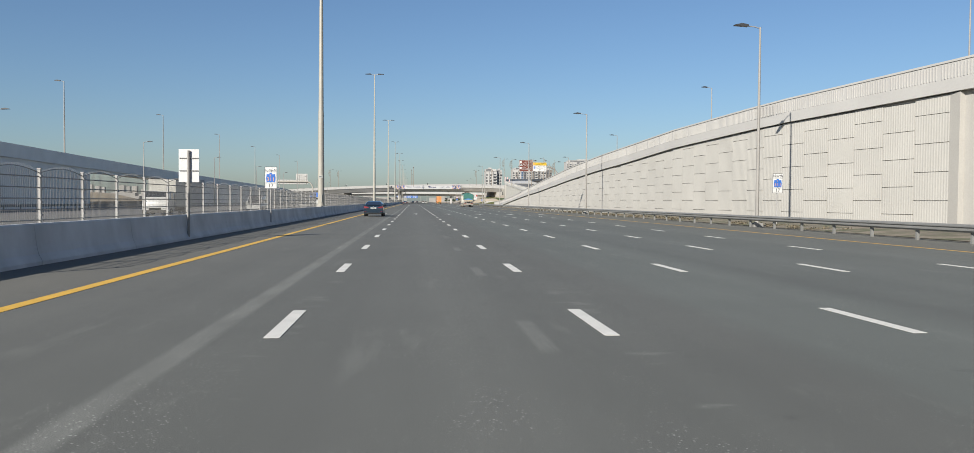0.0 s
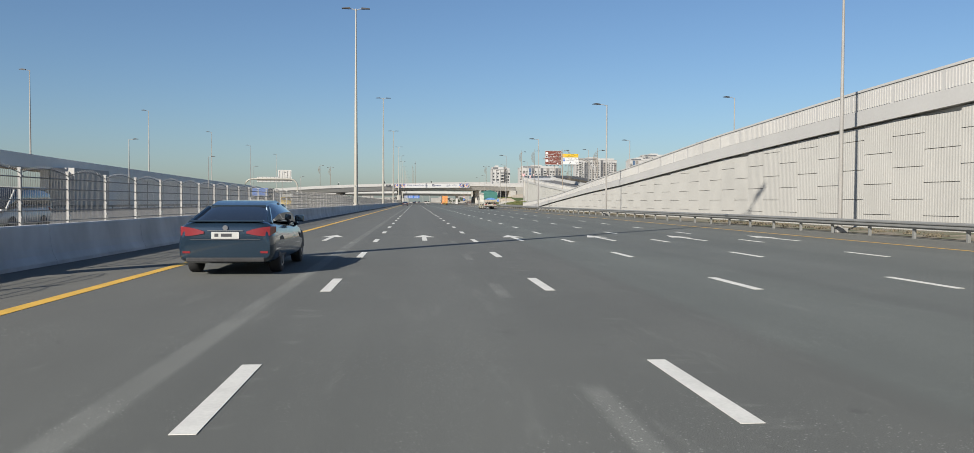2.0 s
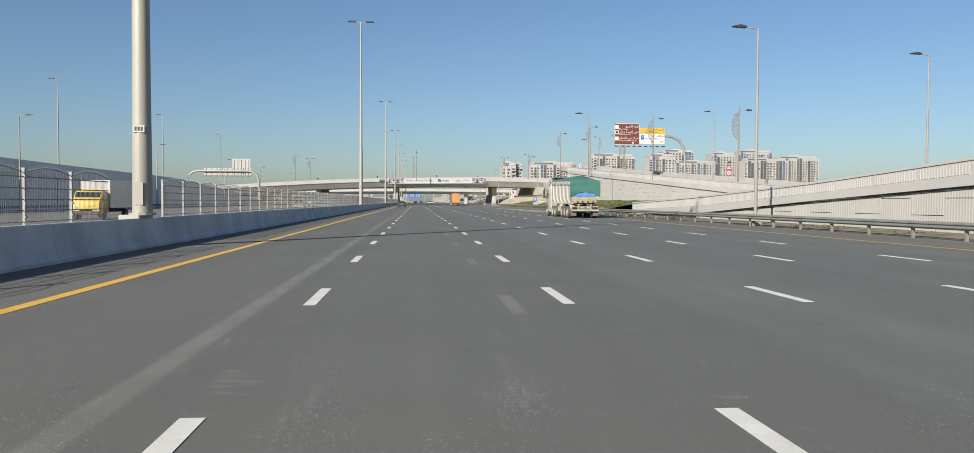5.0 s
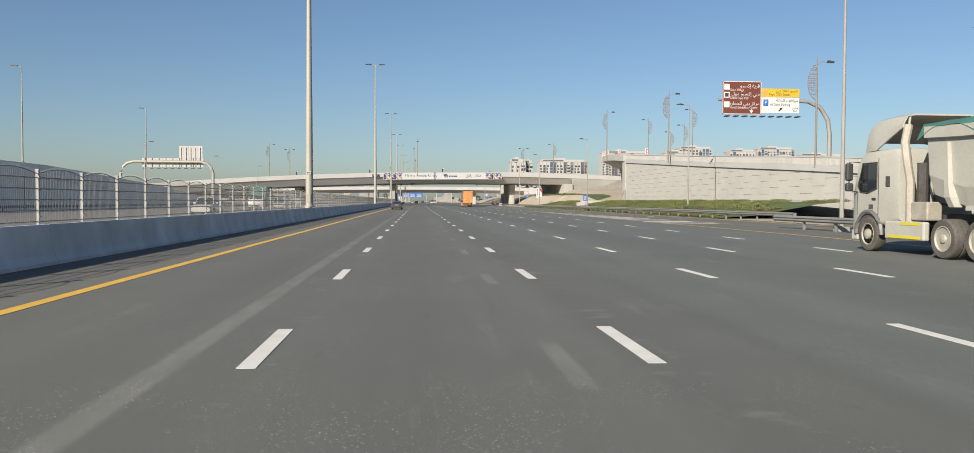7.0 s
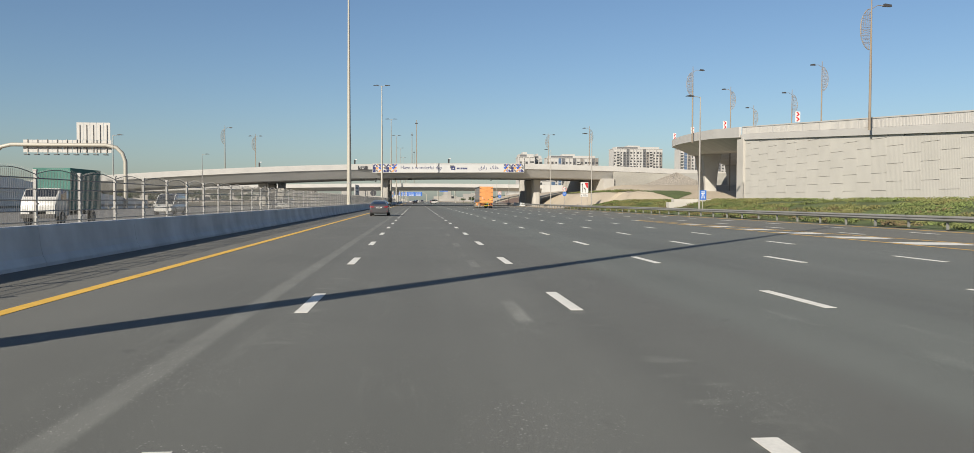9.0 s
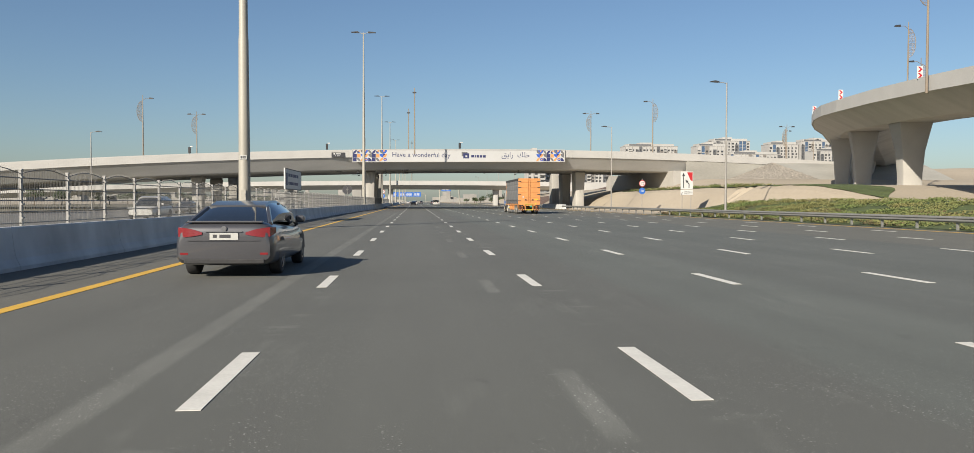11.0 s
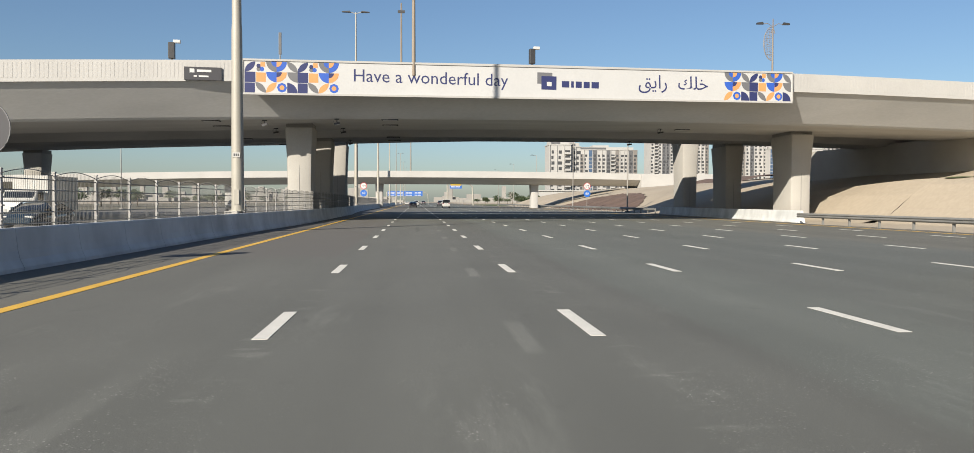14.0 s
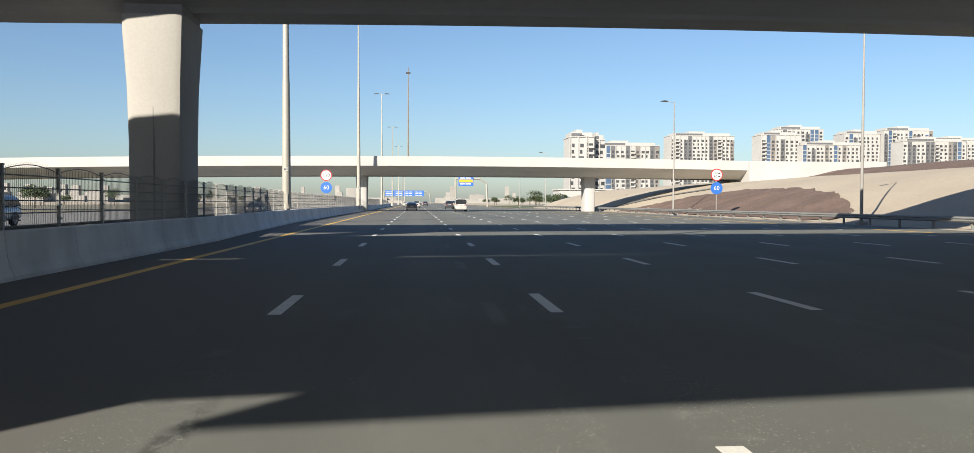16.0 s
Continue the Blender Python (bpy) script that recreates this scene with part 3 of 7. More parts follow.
def deck(at, v0, v1, b0, b1, near, rise=0.0):
    """One box-girder deck across the highway, from its near edge v0 to its far edge v1."""
    root = thing("overpass_deck", "pale concrete box-girder bridge deck over the highway", "bridge", "overpass decks", at)
    us = steps(-150, 110 if near else 95, 74)

    def crest(u):
        return 11.25 - 0.0004 * (u - 35) ** 2 + (0.69 + rise * max(0.0, min(u, 50.0)) if rise else 0.0)
    bm = bmesh.new()
    loft(bm, [[(u, v0 + 0.05, crest(u) - 1.0), (u, v0 + 0.05, crest(u) - 1.32), (u, b0 - 0.12, crest(u) - 3.5), (u, b0 + 0.1, crest(u) - 3.65), (u, b1 - 0.1, crest(u) - 3.65), (u, b1 + 0.12, crest(u) - 3.5),
               (u, v1 - 0.05, crest(u) - 1.9), (u, v1 - 0.05, crest(u) - 1.0)] for u in us])
    part("girder", bm, GIRDER, root, "grey box girder", smooth=False)
    for va, s in ((v0, -1), (v1, 1)):
        bm = bmesh.new()
        loft(bm, [[(u, va, crest(u) - (1.38 if s < 0 else 1.95)), (u, va - s * 0.35, crest(u) - (1.32 if s < 0 else 1.9)), (u, va - s * 0.3, crest(u)), (u, va, crest(u))] for u in us])
        par = part("parapet", bm, CONCRETE_WHITE, root, "white ribbed concrete parapet")
        if near and s < 0:
            bm = bmesh.new()
            u = -110.0
            while u < 60:
                if not -0.4 < u < 40.4:
                    box(bm, u, u + 0.13, va - 0.009, va + 0.02, crest(u) - 1.12, crest(u) - 0.15)
                u += 0.26
            tagged(part("ribs", bm, CONCRETE_WHITE, par), kind="stuff")
    return root


deck(OVER, 0.0, 12.6, 2.4, 11.2, True)
deck(pose(-9.7, 493.0, 0, 0, 0, 5.5), 0.0, 11.4, 4.0, 9.6, False)
deck(pose(-9.7, 509.6, 0, 0, 0, 6.5), 0.0, 10.6, 4.6, 6.6, False, 0.018)


def pier(bm, w, d, h, flare):
    """A rounded column that widens under the deck."""
    secs = []
    for z, k in ((0, 1), (h * 0.45, 1), (h * 0.7, 1 + flare * 0.25), (h * 0.88, 1 + flare * 0.7), (h, 1 + flare)):
        a, b, c = w / 2 * k, d / 2 * k, 0.28
        secs.append([(-a + c, -b, z), (a - c, -b, z), (a - c * 0.3, -b + c * 0.3, z), (a, -b + c, z), (a, b - c, z), (a - c, b, z), (-a + c, b, z), (-a, b - c, z), (-a, -b + c, z), (-a + c * 0.3, -b + c * 0.3, z)])
    return loft(bm, secs)


for row_x in (-6.92, 34.5, -38.2):
    for k, y in enumerate((485.4, 499.0, 514.8)):
        y += (0.15, 0.15, 0.16)[k] * max(row_x + 6.6, -12)
        y += (0.3, 1.4, -1.4)[k] if row_x > 0 else 0.0
        long = 3.7 if row_x > 0 else 2.3
        h = crest(row_x + 9.7) - 3.6 + (0.69 + 0.018 * max(0.0, row_x + 9.7) if k == 2 else 0.0)
        p = thing("bridge_pier", "pale concrete bridge pier flared at the top", "pier", "overpass piers", pose(row_x, y, 0))
        part("column", pier(bmesh.new(), 1.8, long, h - 0.35, 0.17), CONCRETE, p, smooth=True)
        part("bearing_cap", box(bmesh.new(), -0.95, 0.95, -long / 2 + 0.05, long / 2 - 0.05, h - 0.35, h + 0.04), CONCRETE_DARK, p)
        part("groove", box(bmesh.new(), -0.02, 0.02, -long / 2 - 0.03, -long / 2 + 0.005, 0.2, h * 0.6), CONCRETE_DARK, p)
for u0 in (62, -112):
    whole("abutment_wall", box(bmesh.new(), u0, u0 + 3, -0.4, 38.4, -0.2, crest(u0 + 1.5) - 3.4), CONCRETE, "concrete abutment wall under the overpass", "abutment", kind="structure", m=OVER)

# ---- second overpass ----
SECOND = pose(0, 612, 0, 0, 0, 0)


def crest2(x):
    return 8.6 - 0.00016 * (x - 8) ** 2


b2 = thing("far_overpass", "white concrete overpass with a slim deck further along the highway", "bridge", "", SECOND)
us = steps(-160, 75, 50)
bm = bmesh.new()
loft(bm, [[(u, 0.05, crest2(u) - 1.0), (u, 0.05, crest2(u) - 1.5), (u, 3.0, crest2(u) - 2.9), (u, 10.0, crest2(u) - 2.9), (u, 12.95, crest2(u) - 1.5), (u, 12.95, crest2(u) - 1.0)] for u in us])
part("girder", bm, GIRDER, b2)
for va, s in ((0, -1), (13, 1)):
    bm = bmesh.new()
    loft(bm, [[(u, va, crest2(u) - 1.5), (u, va - s * 0.35, crest2(u) - 1.45), (u, va - s * 0.3, crest2(u)), (u, va, crest2(u))] for u in us])
    part("parapet", bm, CONCRETE_WHITE, b2, "white parapet")
for x in (-7.0, 30.3, -42):
    p = thing("bridge_pier", "white concrete pier under the far overpass", "pier", "far overpass piers", pose(x, 618.5, 0))
    part("column", pier(bmesh.new(), 1.7, 3.2, crest2(x) - 2.85, 0.1), CONCRETE_WHITE, p, smooth=True)
whole("abutment_far", box(bmesh.new(), 55, 78, 611, 626, -0.2, crest2(60) + 0.02, 0.1), CONCRETE_WHITE, "white concrete wing wall of the far overpass", "abutment", kind="structure")

# ---- curved flyover ----
EDGE_LINE = [(44.0, 373, 11.25), (45.0, 385, 12.0), (46.7, 398, 12.6), (48.6, 410, 13.05), (50.7, 421, 13.35), (53.0, 429, 13.7), (55.9, 436.5, 14.0), (60.4, 446, 14.3), (66.0, 456, 14.5),
             (72, 465, 14.5), (79.2, 476, 13.85), (87.6, 488, 12.5), (93.7, 498, 11.5), (97, 505, 11.0), (98.2, 511, 10.8), (98.6, 517, 10.75)]
CURVE = [(x, y) for x, y, z in EDGE_LINE]


def offset_curve(d):
    pts = [Vector((x, y, 0)) for x, y in CURVE]
    out = []
    for i, p in enumerate(pts):
        t = (pts[min(i + 1, len(pts) - 1)] - pts[max(i - 1, 0)]).normalized()
        out.append(p + Vector((t.y, -t.x, 0)) * d)
    return out


fly = thing("curved_flyover", "pale concrete flyover curving away above the embankment", "bridge")
ZT = [z for x, y, z in EDGE_LINE]
cross = [(0, -1.0), (0, -1.3), (3.3, -2.85), (3.8, -3.1), (8.4, -3.1), (8.9, -2.85), (12.2, -1.3), (12.2, -1.0)]
cols = [offset_curve(d) for d, z in cross]
bm = bmesh.new()
loft(bm, [[(cols[j][i].x, cols[j][i].y, ZT[i] + cross[j][1]) for j in range(len(cross))] for i in range(len(CURVE))])
part("girder", bm, GIRDER, fly)
for da, db in ((-0.15, 0.2), (12.0, 12.35)):
    a, b = offset_curve(da), offset_curve(db)
    bm = bmesh.new()
    loft(bm, [[(a[i].x, a[i].y, ZT[i] - 1.36), (b[i].x, b[i].y, ZT[i] - 1.3), (b[i].x, b[i].y, ZT[i]), (a[i].x, a[i].y, ZT[i])] for i in range(len(CURVE))])
    part("parapet", bm, CONCRETE_WHITE, fly, "white ribbed parapet")
for x, y, turn, top in ((55.5, 414.5, -12, 10.1), (61.4, 434, -24, 10.8), (69.0, 453, -32, 11.3), (83.3, 473, -34, 10.8), (91.6, 485, -34, 9.6)):
    p = thing("bridge_pier", "flared concrete pier of the curved flyover", "pier", "flyover piers", pose(x, y, 0, 0, 0, turn))
    part("column", pier(bmesh.new(), 2.1, 2.0, top, 0.7), CONCRETE, p, smooth=True)

# ---- slopes beside the road ----
def hedge_h(x, y):
    return 0.02 + 1.55 * smooth01((x - 29.5) / 13) + 0.08 * noise.noise((x * 0.5, y * 0.5, 0))


whole("planted_slope", sheet(bmesh.new(), steps(28.6, 44.2, 14), steps(282, 424, 76), hedge_h), GRASS, "green planted slope beside the merging lane", "slope", kind="structure")


def bank_edge(y):
    """Where the foot of the sand bank runs: close to the road, further off behind the planting."""
    return 41.0 - 5.5 * smooth01((y - 384) / 58)


def bank_h(x, y):
    base = 3.4 * smooth01((x - bank_edge(y)) / 5.5) * smooth01((y - 386) / 30)
    rise = 2.4 * smooth01((x - 47) / 10) * smooth01((y - 440) / 40)
    return -0.04 + base + rise + 0.05 * noise.noise((x * 0.2, y * 0.2, 3))


bm = bmesh.new()
sheet(bm, steps(0, 1, 60), steps(374, 481, 70), lambda x, y: 0)
for v in bm.verts:
    k, y = v.co.x, v.co.y
    x0 = 28.6 + (bank_edge(y) - 1.5 - 28.6) * smooth01((426 - y) / 3)
    v.co.x = x0 + (112 - x0) * k ** 1.6
    v.co.z = bank_h(v.co.x, y)
whole("sand_bank", bm, SAND, "pale sand bank below the bridge abutment", "bank", kind="structure")
bm = bmesh.new()
sheet(bm, steps(0, 1, 12), steps(402, 480, 80), lambda x, y: 0)
for v in bm.verts:
    k, y = v.co.x, v.co.y
    v.co.x = bank_edge(y) + 5.0 + 0.3 * noise.noise((y * 0.5, 0, 2)) + k * 6.5 * smooth01((y - 400) / 10)
    v.co.z = bank_h(v.co.x, y) + 0.05 + 0.06 * noise.noise((v.co.x * 2, y * 2, 5))
whole("grass_strip", bm, GRASS, "narrow strip of lawn along the sand bank", "lawn", kind="structure")

# wing wall flush with the deck, a cone of crushed stone at its foot and a paved slope beside it
bm = bmesh.new()
loft(bm, [[(u, 0.12, 2.0), (u, 0.6, 2.0), (u, 0.6, crest(u) - 1.2), (u, 0.12, crest(u) - 1.2)] for u in steps(65, 109, 12)])
whole("wing_wall", bm, CONCRETE_SLOPE, "smooth pale concrete wing wall below the bridge deck", "wall", kind="structure", m=OVER)
APEX = Vector((73.0, 487.1, 9.25))
turn = math.radians(SKEW)
bm = bmesh.new()
rows = []
for k in steps(0, 1, 16):
    ox, oy = APEX.x - 1 + 36 * k * math.cos(turn), APEX.y + 0.05 + 36 * k * math.sin(turn)
    rows.append([bm.verts.new((ox + d * math.sin(turn), oy - d * math.cos(turn), 9.3 - d * 0.40 + 0.04 * noise.noise((k * 9, d * 0.4, 4)))) for d in steps(0, 12, 10)])
for ra, rb in zip(rows, rows[1:]):
    for i in range(len(ra) - 1):
        bm.faces.new((ra[i], ra[i + 1], rb[i + 1], rb[i]))
whole("slope_paving", bm, CONCRETE_SLOPE, "smooth grey concrete paving on the abutment slope", "slope", kind="structure")
bm = bmesh.new()
rg = random.Random(5)
rows = []
for a in steps(180, 318, 100):
    w = math.radians(a) + turn
    rows.append([bm.verts.new((APEX.x + r * math.cos(w) + rg.uniform(-0.06, 0.06), APEX.y + r * math.sin(w) + rg.uniform(-0.06, 0.06), APEX.z + 0.1 - 0.36 * r + 0.10 * noise.noise((r * 1.3, a * 0.12, 1)) + rg.uniform(-0.06, 0.06))) for r in steps(0.2, 15.5, 72)])
for ra, rb in zip(rows, rows[1:]):
    for i in range(len(ra) - 1):
        bm.faces.new((ra[i], ra[i + 1], rb[i + 1], rb[i]))
whole("gravel_slope", bm, GRAVEL, "cone of brownish-grey crushed stone against the bridge wing wall", "gravel", kind="structure")


RISE = [(28.6, -0.05), (33, 0.0), (36, 0.7), (40, 2.2), (46, 3.7), (52, 4.7), (62, 5.5), (72, 6.3), (85, 7.1), (110, 9.0), (200, 10.5)]


def far_h(x, y):
    return lerp(RISE, x) + 0.08 * noise.noise((x * 0.1, y * 0.1, 7))


whole("sand_slope", sheet(bmesh.new(), steps(28.6, 200, 84), steps(481, 700, 74), lambda x, y: bank_h(x, 481) + (far_h(x, y) - bank_h(x, 481)) * smooth01((y - 481) / 26)), SAND, "pale beige sand slope rising beside the highway", "slope", kind="structure")


def soil_edge(y):
    return lerp([(545, 1.0), (547, 3.2), (551, 5.0), (559, 7.7), (570, 10.2), (586, 10.5), (598, 6.4), (607, 2.8), (610, 0.8)], y)


bm = bmesh.new()
sheet(bm, steps(0, 1, 24), steps(545, 610, 70), lambda x, y: 0)
rg = random.Random(2)
for v in bm.verts:
    y = v.co.y
    w = soil_edge(y)
    x = 33.2 + v.co.x * w + 0.6 * noise.noise((y * 0.4, v.co.x * 3, 0))
    v.co = (x, y, far_h(x, y) + 0.08 + 0.12 * noise.noise((x * 0.9, y * 0.9, 2)) + 0.05 * rg.random())
whole("soil_patch", bm, SOIL, "heap of dark brown soil spread on the sand slope", "soil", kind="structure")
bm = bmesh.new()
sheet(bm, steps(58, 120, 24), steps(563, 640, 20), lambda x, y: far_h(x, y) - 0.15 + 0.9 * smooth01((x - 58 - 0.12 * (y - 563)) / 6) + 0.2 * noise.noise((x * 0.3, y * 0.3, 4)))
whole("soil_bank", bm, SOIL, "dark brown soil bank on top of the slope", "soil", kind="structure")
bm = bmesh.new()
sheet(bm, [0, 1], steps(602, 624, 12), lambda x, y: 0)
for v in bm.verts:
    x = lerp([(602, 44.5), (610, 41.0), (624, 35.0)], v.co.y) + 1.6 * v.co.x
    v.co = (x, v.co.y, far_h(x, v.co.y) + 0.1)
whole("service_path", bm, ASPHALT_OLD, "narrow dark asphalt path down the sand slope", "path", kind="structure")

MASTS = (74.2, 174.5, 272.9, 371.7, 462.2, 541, 609, 690, 780, 880, 980, 1080)
# ---- concrete barrier along the median ----
PROFILE = [(0, 0), (0.0, 0.08), (-0.08, 0.24), (-0.12, 0.42), (-0.17, 0.87), (-0.20, 0.90), (-0.32, 0.90), (-0.35, 0.87), (-0.40, 0.42), (-0.50, 0.08), (-0.50, 0)]
# the line of its foot, which swings out round the bridge piers
FOOT = [(-80, -6.58), (432, -6.58), (456, -6.2), (474, -5.6), (480, -5.42), (516, -5.42), (524, -5.9), (545, -6.6), (760, -6.9)]


def barrier(length):
    bm = bmesh.new()
    prism(bm, PROFILE, 0.008, length - 0.008)
    return mesh_of("barrier", bm, BARRIER)


LONG, SHORT = barrier(6.0), barrier(3.0)
y = -60.0
while y < 760:
    step = 6.0 if y < 432 or y > 560 else 3.0
    ob = new("concrete_barrier", LONG if step == 6.0 else SHORT)
    ob.matrix_basis = pose(lerp(FOOT, y), y, 0, 0, 0, math.degrees(math.atan2(lerp(FOOT, y) - lerp(FOOT, y + step), step)))
    tagged(ob, "grey concrete barrier block on the median edge of the road", "barrier", "median barrier blocks")
    y += step
RIGHT = mesh_of("barrier", prism(bmesh.new(), [(-a, b) for a, b in PROFILE], 0.008, 5.992), BARRIER)
for k in range(7):
    ob = new("concrete_barrier", RIGHT)
    ob.matrix_basis = pose(29.4 + 0.06 * 6 * k, 480 + 6 * k, 0, 0, 0, -3.43)
    tagged(ob, "grey concrete barrier block below the bridge pier", "barrier", "pier barrier blocks")

# ---- mesh fence behind it ----
PITCH = 2.432
bm = bmesh.new()
for k in range(1, 30):
    x = k * PITCH / 30
    top = 2.02 + 0.12 * math.sin(math.pi * k / 30)
    tube(bm, [(0, x, 0.16), (0, x, top)], 0.0045, 4, False)
for z in (0.95, 1.2, 1.45, 1.7, 1.95):
    tube(bm, [(0.008, 0, z), (0.008, PITCH, z)], 0.014, 4, False)
arc = [(0, PITCH * k / 12, 2.04 + 0.13 * math.sin(math.pi * k / 12)) for k in range(13)]
tube(bm, arc, 0.011, 6)
for k in range(1, 24):
    a = math.pi * k / 24
    tube(bm, [(0, PITCH * k / 24, 2.03 + 0.13 * math.sin(a)), (0.03, PITCH * k / 24 + 0.03, 2.10 + 0.13 * math.sin(a))], 0.003, 3, False)
NET = mesh_of("mesh_panel", bm, WIRE)
bm = bmesh.new()
box(bm, -0.035, 0.035, -0.035, 0.035, 0.1, 2.12, 0.008)
box(bm, -0.042, 0.042, -0.042, 0.042, 2.12, 2.15)
for z in (1.05, 1.35, 1.65, 1.95):
    box(bm, 0.03, 0.055, -0.06, 0.06, z, z + 0.035)
POST = mesh_of("post", bm, FENCE)
for k in range(-14, 284):
    y = 48.3 + PITCH * k if k < 92 else 395.2 + 2.42 * (k - 143)
    if any(-0.5 < ym - y < PITCH + 0.5 for ym in MASTS):
        continue
    bend = lerp(FOOT, y) - lerp(FOOT, y + PITCH)
    f = thing("mesh_fence", "grey wire mesh fence panel with an arched top", "fence", "median fence panels", pose(lerp(FOOT, y) - 0.54, y, 0, 0, 0, math.degrees(math.atan2(bend, PITCH))))
    part("post", POST, None, f)
    part("mesh_panel", NET, None, f, "fine wire mesh")


# ---- W-beam guard rails ----
bm = bmesh.new()
prof = [(0.0, 0.42), (-0.03, 0.45), (-0.075, 0.49), (-0.075, 0.53), (-0.02, 0.565), (-0.02, 0.595), (-0.075, 0.63), (-0.075, 0.67), (-0.03, 0.71), (0.0, 0.74), (0.004, 0.735), (-0.026, 0.705), (-0.071, 0.668), (-0.071, 0.632), (-0.016, 0.597), (-0.016, 0.563), (-0.071, 0.528), (-0.071, 0.492), (-0.026, 0.455), (0.004, 0.425)]
prism(bm, prof, 0, 3.36)
BEAM = mesh_of("beam", bm, STEEL)
bm = bmesh.new()
prism(bm, [(0.09, -0.05), (0.21, -0.05), (0.21, -0.03), (0.11, -0.03), (0.11, 0.03), (0.21, 0.03), (0.21, 0.05), (0.09, 0.05)], -0.1, 0.72, "z")
RAIL_POST = mesh_of("post", bm, STEEL)
SPACER = mesh_of("spacer", box(bmesh.new(), 0.0, 0.09, -0.06, 0.06, 0.46, 0.70, 0.01), STEEL)


def rail_run(x, y0, y1, slope=0.0):
    y = y0
    while y < y1:
        g = thing("guard_rail", "galvanised steel guard rail on short posts beside the road", "guard rail", "guard rails", pose(x + slope * (y - y0), y, 0, 0, 0, math.degrees(math.atan(-slope))))
        for nm, me in (("beam", BEAM), ("post", RAIL_POST), ("spacer", SPACER)):
            part(nm, me, None, g)
        y += 3.33


rail_run(22.15, -42, 252)
rail_run(28.9, 266, 478)
rail_run(31.9, 524, 720)
bm = bmesh.new()
for x, y0, y1 in ((-9.0, 440, 760), (-45.0, 60, 420)):
    prism(bm, [(x + a, b) for a, b in prof], y0, y1)
    for y in steps(y0, y1, int((y1 - y0) / 4)):
        box(bm, x + 0.02, x + 0.12, y, y + 0.08, -0.1, 0.7)
whole("far_guard_rail", bm, STEEL, "galvanised guard rails along the opposite carriageway", "guard rail", kind="stuff")


# ---- lamps ----
def high_mast(y, h=28.5):
    t = thing("high_mast_lamp", "tall cream steel lamp mast in the median", "lamp post", "median lamp masts", pose(-6.65 if 450 < y < 480 else -6.9, y, 0))
    bm = bmesh.new()
    tube(bm, [(0, 0, 1.0), (0, 0, h * 0.33), (0, 0, h * 0.34), (0, 0, h * 0.66), (0, 0, h * 0.67), (0, 0, h)], [0.30, 0.245, 0.225, 0.165, 0.15, 0.09], 12)
    part("pole", bm, MASTM, t, smooth=True)
    part("foundation", box(bmesh.new(), -0.5, 0.12, -0.65, 0.65, 0.0, 1.0, 0.04), CONCRETE, t, "concrete foundation")
    part("base_flange", tube(bmesh.new(), [(0, 0, 0.99), (0, 0, 1.06)], 0.40, 12), MASTM, t)
    tag = part("number_plate", box(bmesh.new(), -0.17, 0.17, -0.29, -0.27, 3.5, 3.72), PLATE, t, "small white plate")
    for k in range(3):
        part("mark", box(bmesh.new(), -0.12 + k * 0.09, -0.06 + k * 0.09, -0.294, -0.288, 3.55, 3.67), INK, tag)
    part("door", box(bmesh.new(), -0.12, 0.12, -0.31, -0.29, 1.3, 2.0, 0.005), MASTM, t)
    for s in (-1, 1):
        bm = bmesh.new()
        tube(bm, [(0, 0, h - 0.25), (s * 0.5, 0, h - 0.05), (s * 0.85, 0, h)], 0.05, 8)
        part("arm", bm, MASTM, t)
        bm = bmesh.new()
        prism(bm, [(s * 0.75, h - 0.05), (s * 1.95, h - 0.02), (s * 1.95, h + 0.06), (s * 0.8, h + 0.16)], -0.26, 0.26)
        part("lamp_head", bm, LAMP_HEAD, t, "flat dark lamp head")


for y in MASTS:
    high_mast(y)


def street_lamp(x, y, z0, h, side, reach=1.5, group="street lamps"):
    t = thing("street_lamp", "grey steel street lamp with a flat head on a short arm", "street lamp", group, pose(x, y, z0))
    part("pole", tube(bmesh.new(), [(0, 0, 0.25), (0, 0, h * 0.5), (0, 0, h)], [0.115, 0.09, 0.055], 10), POLE, t, smooth=True)
    bm = bmesh.new()
    box(bm, -0.3, 0.3, -0.3, 0.3, -0.05, 0.2, 0.03)
    part("foundation", bm, CONCRETE_DARK, t, "concrete foundation")
    part("flange", tube(bmesh.new(), [(0, 0, 0.2), (0, 0, 0.26)], 0.2, 10), POLE, t)
    part("arm", tube(bmesh.new(), [(0, 0, h - 0.1), (side * 0.3, 0, h), (side * (reach - 0.5), 0, h + 0.06)], 0.035, 8), POLE, t)
    bm = bmesh.new()
    prism(bm, [(side * (reach - 0.7), h), (side * (reach + 0.15), h + 0.05), (side * (reach + 0.15), h + 0.10), (side * (reach - 0.3), h + 0.19), (side * (reach - 0.7), h + 0.12)], -0.17, 0.17)
    part("lamp_head", bm, LAMP_HEAD, t, "flat dark lamp head")
    return t


